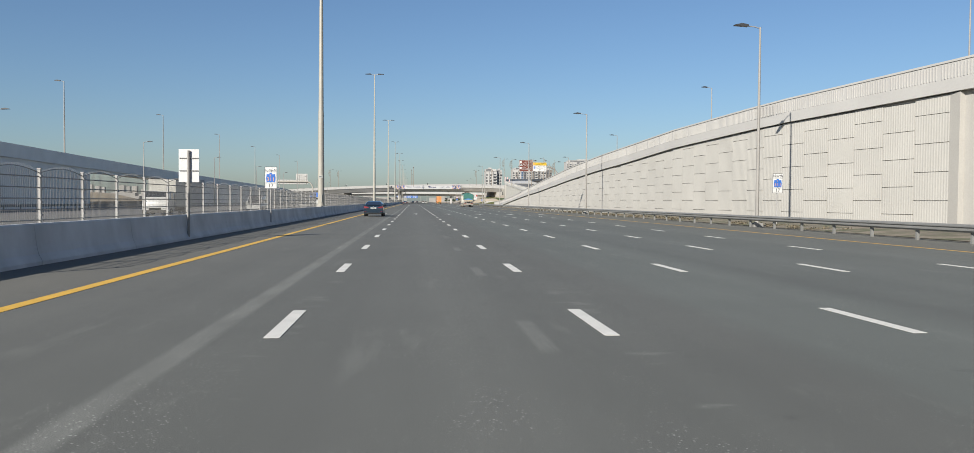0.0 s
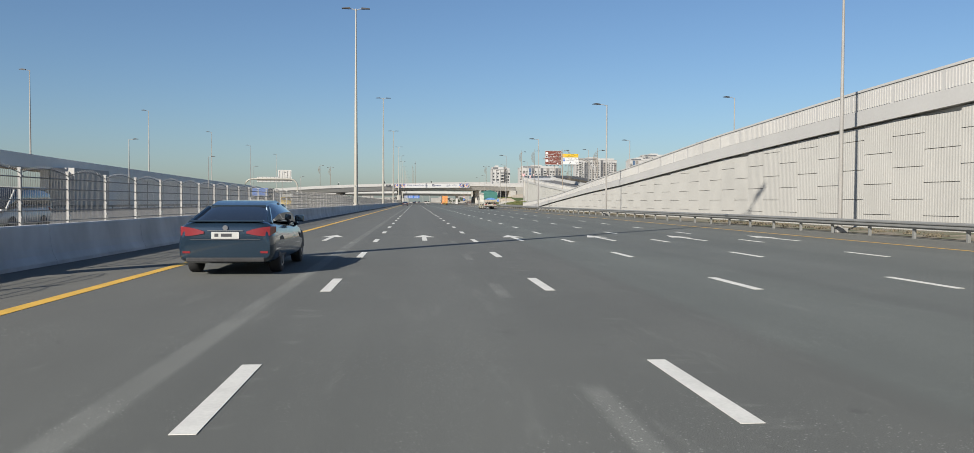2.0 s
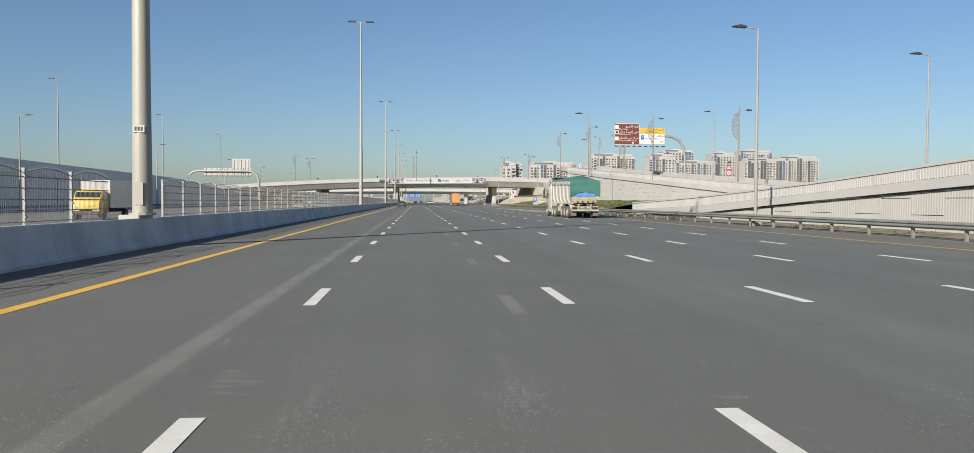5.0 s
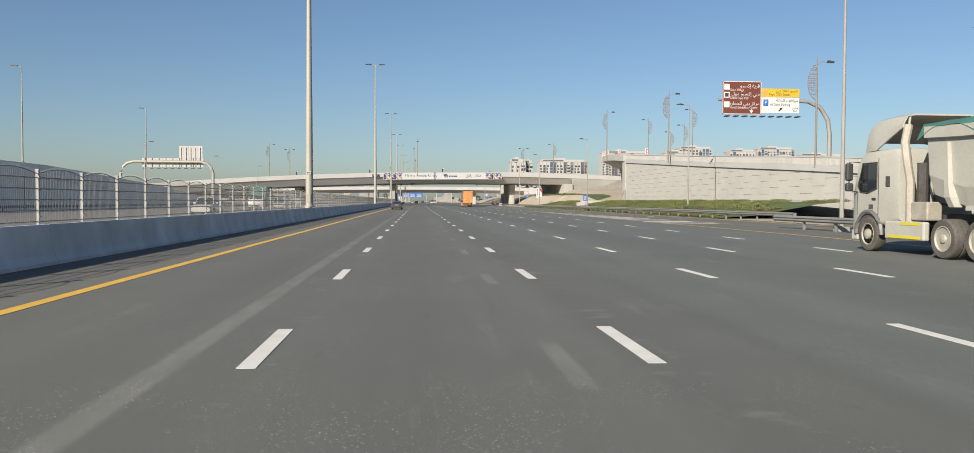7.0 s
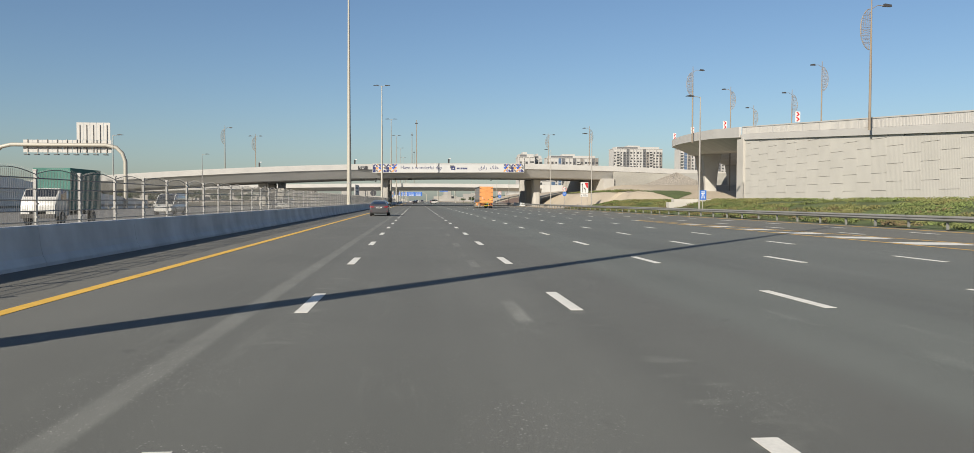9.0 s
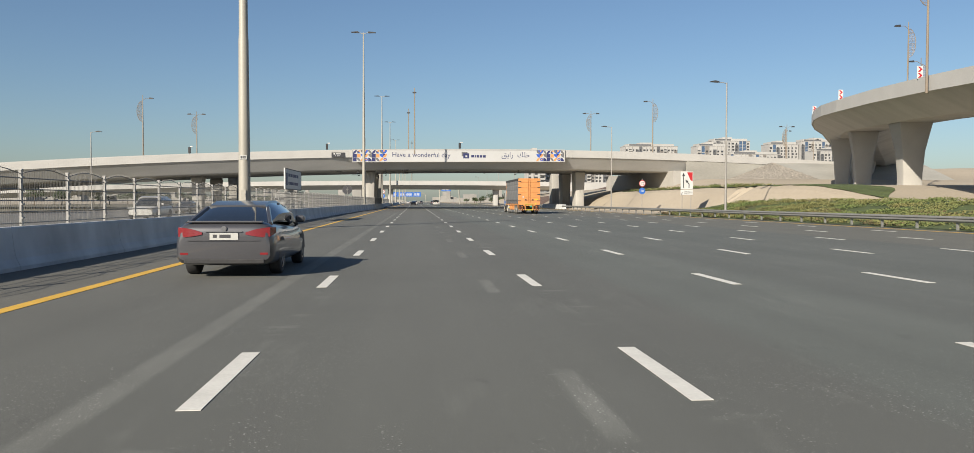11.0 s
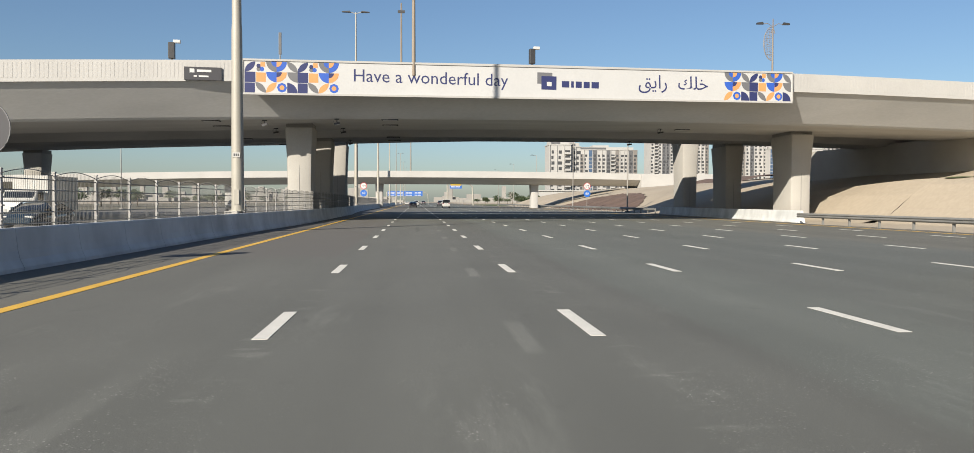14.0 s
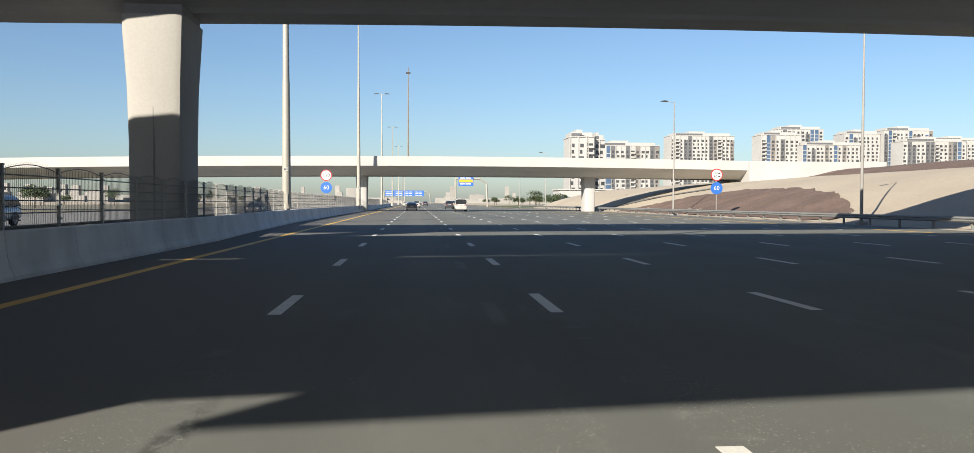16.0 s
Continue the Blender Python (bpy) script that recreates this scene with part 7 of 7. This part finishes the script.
        part("light_box", box(bmesh.new(), s * 0.72, s * 1.12, R0 - 0.08, R0 + 0.05, 0.55, 1.0, 0.015), CHASSIS, t)
        for zi in range(2):
            for xi in range(2):
                part("tail_light", box(bmesh.new(), s * (0.76 + 0.17 * xi), s * (0.90 + 0.17 * xi), R0 - 0.1, R0 - 0.08, 0.62 + 0.18 * zi, 0.76 + 0.18 * zi), RED_LIGHT if xi else AMBER, t, "tail light")
        for k in range(5):
            part("lamp_guard", tube(bmesh.new(), [(s * (0.73 + 0.1 * k), R0 - 0.14, 0.55), (s * (0.73 + 0.1 * k), R0 - 0.14, 1.03)], 0.011, 5), LAMP_HEAD, t, "black lamp guard bar")
        for z in (0.57, 0.79, 1.01):
            part("lamp_guard", tube(bmesh.new(), [(s * 0.72, R0 - 0.14, z), (s * 1.14, R0 - 0.14, z)], 0.011, 5), LAMP_HEAD, t, "black lamp guard bar")
        for z in (1.5, 2.25, 3.05, 3.75):
            part("hinge", box(bmesh.new(), s * 0.95, s * 1.29, R0 - 0.06, R0 - 0.025, z, z + 0.07), LAMP_HEAD, t, "black hinge strap")
    # rear doors
    for s in (-1, 1):
        d = part("door", box(bmesh.new(), s * 0.03, s * 1.22, R0 - 0.02, R0 + 0.04, ZB + 0.02, ZT - 0.02), P_ORANGE, t, "orange rear door with pressed panels")
        for z in (1.95, 2.52, 3.1, 3.65):
            part("press_line", prism(bmesh.new(), [(R0 - 0.02, z), (R0 - 0.05, z + 0.02), (R0 - 0.05, z + 0.05), (R0 - 0.02, z + 0.07)], s * 0.2, s * 1.08, "x"), P_ORANGE, d)
        part("lock_rod", tube(bmesh.new(), [(s * 0.13, R0 - 0.06, ZB), (s * 0.13, R0 - 0.06, ZT - 0.05)], 0.022, 6), P_ORANGE, d)
        part("lock_handle", box(bmesh.new(), s * 0.14, s * 0.5, R0 - 0.07, R0 - 0.04, 1.6, 1.65), P_ORANGE, d)
        part("lock_seat", box(bmesh.new(), s * 0.32, s * 0.5, R0 - 0.08, R0 - 0.04, 1.58, 1.7), LAMP_HEAD, d)
        part("frame_post", box(bmesh.new(), s * 1.21, s * 1.29, R0 - 0.03, R0 + 0.08, ZB - 0.1, ZT + 0.02), P_ORANGE, t)
    part("centre_strip", box(bmesh.new(), -0.05, 0.05, R0 - 0.045, R0 - 0.021, ZB + 0.02, ZT - 0.04), P_ORANGE, t)
    part("frame_top", box(bmesh.new(), -1.29, 1.29, R0 - 0.03, R0 + 0.08, ZT - 0.03, ZT + 0.05), P_ORANGE, t)
    part("sill", box(bmesh.new(), -1.25, 1.25, R0 - 0.05, R0 + 0.1, ZB - 0.16, ZB + 0.02), P_ORANGE, t)
    part("notice", box(bmesh.new(), -0.78, -0.6, R0 - 0.028, R0 - 0.021, 1.85, 2.08), PLATE, t, "white paper notice")
    part("notice", box(bmesh.new(), 0.6, 1.05, R0 - 0.028, R0 - 0.021, 1.66, 1.76), YELLOW_TAPE, t, "yellow notice")
    bars(t, 0.58, 1.95, (0.1, 0.14), 0.05, R0 - 0.021, INK, 0.05)
    part("bumper_bar", box(bmesh.new(), -1.2, 1.2, R0 - 0.1, R0 + 0.02, 0.42, 0.54), P_ORANGE, t, "striped bumper bar")
    for k in range(9):
        if not 3 < k < 6:
            part("stripe", prism(bmesh.new(), [(-1.18 + k * 0.27, 0.425), (-1.08 + k * 0.27, 0.425), (-1.02 + k * 0.27, 0.535), (-1.12 + k * 0.27, 0.535)], R0 - 0.108, R0 - 0.1), INK, t)
    part("reflector", box(bmesh.new(), -0.38, 0.38, R0 - 0.112, R0 - 0.1, 0.43, 0.53), YELLOW_TAPE, t, "yellow reflective strip")
    for k in range(8):
        x, d = -0.35 + 0.09 * k, 0.03 if k < 4 else -0.03
        part("chevron", prism(bmesh.new(), [(x, 0.44), (x + 0.03, 0.44), (x + 0.03 - d, 0.48), (x + 0.03, 0.52), (x, 0.52), (x - d, 0.48)], R0 - 0.118, R0 - 0.113), INK, t)
    part("reflector", box(bmesh.new(), -0.52, 0.52, R0 - 0.066, R0 - 0.051, 1.09, 1.15), YELLOW_TAPE, t, "yellow and black strip")
    for k in range(12):
        part("stripe", prism(bmesh.new(), [(-0.5 + k * 0.085, 1.09), (-0.46 + k * 0.085, 1.09), (-0.44 + k * 0.085, 1.15), (-0.48 + k * 0.085, 1.15)], R0 - 0.072, R0 - 0.067), INK, t)
    part("notice", box(bmesh.new(), 0.66, 0.82, R0 - 0.06, R0 - 0.05, 1.12, 1.24), YELLOW_TAPE, t, "small yellow plate")
    part("tag", box(bmesh.new(), 0.08, 0.34, R0 - 0.03, R0 + 0.0, 0.78, 0.98), GREEN_TAG, t, "green round tag")
    part("underframe", box(bmesh.new(), -0.9, 0.9, R0, R0 + 0.12, 0.95, 1.06), P_ORANGE, t)
    part("underframe", box(bmesh.new(), -0.5, -0.4, R0, R0 + 0.1, 0.5, 1.06), P_ORANGE, t)
    part("underframe", box(bmesh.new(), 0.4, 0.5, R0, R0 + 0.1, 0.5, 1.06), P_ORANGE, t)
    # tractor unit
    part("tractor_frame", box(bmesh.new(), -0.45, 0.45, 8.3, 13.8, 0.6, 0.85), CHASSIS, t)
    cab = part("cab", loft(bmesh.new(), [ring(11.55, 1.15, 1.1, 2.9, 0.12), ring(12.2, 1.2, 1.05, 2.98, 0.14), ring(12.5, 1.2, 0.85, 2.98, 0.14), ring(13.3, 1.2, 0.55, 2.95, 0.14), ring(13.75, 1.18, 0.5, 2.1, 0.14), ring(13.9, 1.12, 0.5, 1.75, 0.12)]), P_WHITE, t, "white lorry cab with blue stripes", smooth=True)
    for s in (-1, 1):
        part("side_window", box(bmesh.new(), s * 1.195, s * 1.21, 12.55, 13.3, 1.75, 2.55, 0.005), GLASS_DARK, cab)
        for z0, z1 in ((1.38, 1.46), (1.22, 1.33)):
            part("stripe", box(bmesh.new(), s * 1.2, s * 1.207, 11.7, 13.3, z0, z1), SIGN_BLUE, cab, "blue stripe")
        part("stripe", prism(bmesh.new(), [(13.3, 1.2), (13.42, 1.2), (13.2, 1.75), (13.1, 1.75)], s * 1.2, s * 1.208, "x"), SIGN_BLUE, cab)
        part("door_seam", box(bmesh.new(), s * 1.2, s * 1.209, 12.42, 12.45, 0.95, 2.6), CHASSIS, cab)
        part("mirror", box(bmesh.new(), s * 1.34, s * 1.5, 13.45, 13.55, 1.9, 2.4, 0.02), LAMP_HEAD, t, "black wing mirror")
        part("window_trim", tube(bmesh.new(), [(s * 1.213, a, b) for a, b in ((12.53, 1.73), (12.53, 2.57), (13.32, 2.57), (13.32, 1.73), (12.53, 1.73))], 0.015, 5, False), CHASSIS, cab)
        part("door_handle", box(bmesh.new(), s * 1.2, s * 1.225, 12.5, 12.68, 1.58, 1.64, 0.006), LAMP_HEAD, cab)
        part("corner_panel", box(bmesh.new(), s * 1.12, s * 1.2, 13.55, 13.86, 0.55, 1.15, 0.03), SIGN_BLUE, cab, "blue corner panel")
        part("battery_box", box(bmesh.new(), s * 0.65, s * 1.1, 11.5, 12.3, 0.5, 0.9, 0.04), CHASSIS, t)
        part("air_cylinder", tube(bmesh.new(), [(s * 0.95, 10.2, 0.62), (s * 0.95, 11.3, 0.62)], 0.14, 10), RIM, t, "dusty air cylinder")
        arch = [(s * 1.02, 9.4 + 0.62 * math.cos(a), 0.5 + 0.62 * math.sin(a)) for a in steps(0.3, math.pi - 0.3, 10)]
        part("wheel_cover", loft(bmesh.new(), [[(p[0] - s * 0.22, p[1], p[2]), (p[0] + s * 0.2, p[1], p[2]), (p[0] + s * 0.2, p[1], p[2] + 0.025), (p[0] - s * 0.22, p[1], p[2] + 0.025)] for p in arch]), CHASSIS, t, "dark wheel cover")
        part("mirror_arm", tube(bmesh.new(), [(s * 1.15, 13.4, 2.3), (s * 1.42, 13.5, 2.3)], 0.022, 6), LAMP_HEAD, t)
        part("wheel_arch", disc(bmesh.new(), (s * 1.206, 13.1, 0.5), 0.64, "x", 16, 0.0, 0.0, math.pi), CHASSIS, t)
        part("mudguard", box(bmesh.new(), s * 0.78, s * 1.24, 8.6, 8.75, 0.55, 1.05, 0.03), P_WHITE, t)
        part("mud_flap", box(bmesh.new(), s * 0.78, s * 1.24, 8.55, 8.58, 0.15, 0.62), SIGN_BACK, t)
        for k in range(4):
            part("reflector", box(bmesh.new(), s * (0.84 + 0.09 * k), s * (0.9 + 0.09 * k), 8.535, 8.55, 0.64, 0.72), YELLOW_TAPE, t)
        part("fuel_tank", box(bmesh.new(), s * 0.6, s * 1.15, 10.3, 11.4, 0.45, 0.95, 0.08), CHASSIS, t)
    part("windscreen", loft(bmesh.new(), [[(-1.02, 13.42, 2.8), (1.02, 13.42, 2.8), (1.02, 13.8, 1.95), (-1.02, 13.8, 1.95)], [(-1.02, 13.36, 2.78), (1.02, 13.36, 2.78), (1.02, 13.7, 1.93), (-1.02, 13.7, 1.93)]]), GLASS_DARK, cab)
    part("exhaust", tube(bmesh.new(), [(-1.0, 11.3, 0.9), (-1.0, 11.3, 2.4), (-1.0, 11.15, 3.0)], 0.08, 10), RIM, t, "upright exhaust stack")
    part("air_tank", tube(bmesh.new(), [(-0.9, 10.1, 0.8), (-0.9, 9.9, 0.8)], 0.15, 10), CHASSIS, t)


articulated()

# ---- apartment blocks ----
WALL_WHITE = mat("white_render_facade", (0.335, 0.33, 0.318), 0.85, 0, (0.8, 0.03), (0.05, 0.06))
WALL_TAUPE = mat("taupe_facade", (0.167, 0.155, 0.143), 0.85, 0, (0.8, 0.03), (0.05, 0.06))
WALL_GREY = mat("grey_facade", (0.093, 0.096, 0.102), 0.8, 0, (0.8, 0.03), (0.05, 0.06))
PANE_DARK = mat("dark_window_pane", (0.045, 0.047, 0.05), 0.35, 0, (0.5, 0.1), (0.15, 0.3))
PANE_BLUE = mat("blue_window_pane", (0.056, 0.093, 0.155), 0.3, 0, (0.5, 0.08), (0.12, 0.2))
TOWN_WALL = mat("far_town_wall", (0.248, 0.239, 0.223), 0.9, 0, (0.05, 0.08), (0.01, 0.15))


WINDOWS = [mesh_of("window", box(bmesh.new(), 0, w, -0.12, 0.05, 0.2, 2.1), PANE_DARK) for w in (1.3, 1.8, 2.4)]
WIN_WIDE = mesh_of("window", box(bmesh.new(), 0, 2.9, -0.12, 0.05, 0, 2.3), PANE_DARK)
bm = bmesh.new()
box(bm, 0, 3.6, -1.5, 0, 0, 0.25)
box(bm, 0, 3.6, -1.5, -1.38, 0.25, 1.2)
BALCONY = mesh_of("balcony", bm, WALL_WHITE)


def apartment(x0, x1, y, top, depth, seed):
    """A white block: bays of windows, stacked balconies, glazed and dark bays, and a stepped parapet."""
    r = random.Random(seed)
    w = x1 - x0
    t = thing("apartment_block", "white apartment block with rows of windows and balconies", "building", "apartment blocks", pose(x0, y, 0))
    bm = bmesh.new()
    box(bm, 0, w, 0, depth, -0.5, top - 2.5)
    box(bm, w * 0.06, w * 0.94, 1.5, depth - 1, top - 2.6, top)
    box(bm, w * 0.3, w * 0.55, 3, depth - 3, top - 0.1, top + 1.6)
    part("wall", bm, WALL_WHITE, t)
    part("roof", box(bmesh.new(), -0.3, w + 0.3, -0.4, depth + 0.4, top - 2.7, top - 2.2), WALL_WHITE, t, "flat white roof slab")
    bays = max(2, int(w / 3.9))
    step = w / bays
    floors = int((top - 7) / 3.3)
    kinds = [r.choice("wwwwbgddt") for _ in range(bays)]
    for i, k in enumerate(kinds):
        u = i * step
        hi = top - r.choice((3.0, 3.0, 6.3))
        if k in "dt":
            part("bay", box(bmesh.new(), u + 0.2, u + step - 0.2, -0.25, 0.1, 3, hi), WALL_GREY if k == "d" else WALL_TAUPE, t, "dark facade strip")
        elif k == "g":
            g = part("glazed_bay", box(bmesh.new(), u + 0.5, u + step - 0.5, -0.25, 0.1, 3, hi), PANE_BLUE, t, "blue glass bay")
            bm = bmesh.new()
            for f in range(floors):
                box(bm, u + 0.5, u + step - 0.5, -0.32, -0.2, 3.6 + f * 3.3, 4.1 + f * 3.3)
            tagged(part("floor_bands", bm, WALL_WHITE, g), kind="stuff")
            continue
        else:
            part("pier_strip", box(bmesh.new(), u - 0.25, u + 0.25, -0.5, 0.1, 0, top - 2.7), WALL_WHITE, t)
        for f in range(floors):
            z = 4.0 + f * 3.3
            if k == "b":
                o = new("window", WIN_WIDE)
                o.parent, o.location = t, (u + (step - 2.9) / 2, 0, z)
                part("balcony", BALCONY, None, t).location = (u + (step - 3.6) / 2, 0, z - 0.2)
            else:
                o = new("window", r.choice(WINDOWS))
                o.parent, o.location = t, (u + 0.5 + 0.7 * r.random(), -0.25 if k in "dt" else 0, z)
    part("crown_band", box(bmesh.new(), w * 0.08, w * 0.5, 1.3, 1.6, top - 2.0, top - 0.4), WALL_GREY, t, "dark roof band")
    return t


for x0, x1, y, top, d, s in ((82, 95, 905, 38.5, 18, 1), (95.6, 101.5, 909, 37.5, 18, 2), (138, 193, 1110, 49, 20, 3), (231, 290, 1200, 65, 22, 4), (298, 332, 1160, 63, 20, 5), (322, 364, 1180, 70, 20, 6), (330, 385, 1150, 54, 18, 7), (392, 426, 1195, 68, 20, 8), (427, 474, 1190, 71, 20, 9), (420, 478, 1150, 58, 18, 10), (500, 560, 1230, 66, 20, 11), (112, 130, 1010, 22, 14, 12)):
    apartment(x0, x1, y, top, d, s)
for k in range(9):
    w = whole("low_building", box(bmesh.new(), 0, 26, 0, 16, -0.5, 7.5), WALL_WHITE, "long low white building behind the slope", "building", "low buildings", m=pose(70 + 30 * k, 870 + 12 * (k % 3), 0))
    part("window_band", box(bmesh.new(), 1, 25, -0.1, 0.05, 2.5, 4.3), PANE_BLUE, w, "dark window band")
    part("roof", box(bmesh.new(), -0.6, 26.6, -0.6, 16.6, 7.5, 8.1), WALL_WHITE, w)

# ---- distant town ----
rg = random.Random(11)
bm = bmesh.new()
for k in range(620):
    x, y = rg.uniform(-1700, 1500), rg.uniform(1700, 3300)
    if abs(x) < 60:
        continue
    h = rg.choice((4, 5, 6, 7, 8, 9, 11, 14, 20)) * rg.uniform(0.6, 1.2) if k % 9 else rg.uniform(25, 55)
    y = y if h < 25 else 2600 + 0.5 * (y - 1700)
    w = rg.uniform(14, 60) if h < 25 else rg.uniform(10, 18)
    box(bm, x, x + w, y, y + w, -0.5, h)
whole("distant_town", bm, TOWN_WALL, "pale distant town along the horizon", "town", kind="stuff")

# ---- trees and shrubs ----
def tree(h, spread, seed):
    """A tapered trunk with limbs and a crown of many small leaf clumps."""
    r = random.Random(seed)
    t = thing("roadside_tree", "green roadside tree with a loose rounded crown", "tree", "roadside trees")
    part("trunk", tube(bmesh.new(), [(0, 0, 0), (0.1, 0.05, h * 0.25), (0.0, 0.1, h * 0.5)], [0.17, 0.13, 0.08], 7), BARK, t)
    for k in range(5):
        a = k * 1.3 + r.random()
        part("limb", tube(bmesh.new(), [(0.05, 0.05, h * (0.3 + 0.05 * k)), (math.cos(a) * spread * 0.4, math.sin(a) * spread * 0.4, h * (0.55 + 0.05 * k))], [0.07, 0.03], 5), BARK, t)
    vs, fs = [], []
    for k in range(46):
        a, q = r.uniform(0, 6.28), math.sqrt(r.random()) * spread
        c = Vector((math.cos(a) * q, math.sin(a) * q, h * (0.45 + 0.5 * r.random() * (1 - 0.5 * q / spread))))
        for j in range(26):
            o = c + Vector((r.gauss(0, 0.32), r.gauss(0, 0.32), r.gauss(0, 0.26)))
            u = Vector((r.gauss(0, 1), r.gauss(0, 1), r.gauss(0, 1))).normalized() * 0.14
            v = u.orthogonal().normalized() * 0.09
            n = len(vs)
            vs += [o - u, o + v, o + u, o - v]
            fs.append((n, n + 1, n + 2, n + 3))
    me = bpy.data.meshes.new("crown")
    me.from_pydata([tuple(p) for p in vs], [], fs)
    me.materials.append(TREE_LEAF)
    part("crown", me, None, t, "leafy crown")
    return t


kinds = [tree(5.5, 2.2, 1), tree(4.2, 1.9, 2), tree(6.5, 2.6, 3)]
spots = []
for k in range(84):
    x = rg.choice((rg.uniform(36, 110), rg.uniform(36, 110), rg.uniform(-130, -60)))
    y = rg.uniform(720, 1000) if x > 0 else rg.uniform(560, 1000)
    if k >= 60:
        x, y = rg.uniform(-125, -64), rg.uniform(540, 820)
    spots.append((x, y))
for k, (x, y) in enumerate(spots):
    if k < 3:
        kinds[k].matrix_basis = pose(x, y, -0.1)
    else:
        copy_thing(kinds[k % 3], pose(x, y, -0.1, 0, 0, k * 47))
whole("lawn_far", sheet(bmesh.new(), steps(30, 120, 12), steps(705, 860, 20), lambda x, y: 0.02 + 2.0 * smooth01((x - 40) / 60)), GRASS, "green lawn slope beyond the far overpass", "lawn", kind="structure")
whole("verge_far", sheet(bmesh.new(), steps(-140, -46, 8), steps(430, 1200, 20), lambda x, y: 0.0), DUST, "dusty flat land beyond the opposite carriageway", "verge", kind="structure")


def shrubs(name, material, count, seed, label, x0, x1, y0, y1, height, h=0.5, clump=0.5):
    """Low planting of many small leaves in uneven clumps."""
    r = random.Random(seed)
    vs, fs = [], []
    for k in range(count):
        x, y = r.uniform(x0, x1), r.uniform(y0, y1)
        if noise.noise((x * 0.22, y * 0.16, seed)) < -0.12:
            continue
        b = height(x, y)
        hh = h * (0.6 + 0.8 * r.random())
        for j in range(34):
            o = Vector((x + r.gauss(0, clump * 0.5), y + r.gauss(0, clump * 0.5), b + hh * r.random()))
            u = Vector((r.gauss(0, 1), r.gauss(0, 1), r.gauss(0, 1))).normalized() * 0.075
            v = u.orthogonal().normalized() * 0.05
            n = len(vs)
            vs += [o - u, o + v, o + u, o - v]
            fs.append((n, n + 1, n + 2, n + 3))
    me = bpy.data.meshes.new(name)
    me.from_pydata([tuple(p) for p in vs], [], fs)
    me.materials.append(material)
    tagged(part(name, me, None), label, "shrub", "", "stuff")


shrubs("shrub_planting", LEAF, 5200, 3, "low green and yellow shrubs covering the slope", 29.8, 43.4, 284, 422, hedge_h, 0.22)
shrubs("rust_shrub_planting", LEAF_RED, 600, 9, "low rust-brown shrubs along the guard rail", 29.6, 36, 284, 422, hedge_h, 0.24)
shrubs("green_hedge", LEAF, 500, 14, "low green hedge on the sand bank", 40.8, 46.5, 426, 478, bank_h, 0.35)
shrubs("dry_weeds", DRY, 420, 21, "dry weeds on the dusty verge", 23.6, 25.2, 20, 250, lambda x, y: 0.05, 0.12, 0.35)
for k, (x, y) in enumerate(((36.5, 372), (37.5, 373))):
    whole("concrete_step", box(bmesh.new(), x - 2.5, x + 2.5, y - 0.6, y + 0.6, 0.2, hedge_h(x, y) + 0.45 + 0.2 * k, 0.02), CONCRETE, "low concrete drain block on the planted slope", "block", "drain blocks")
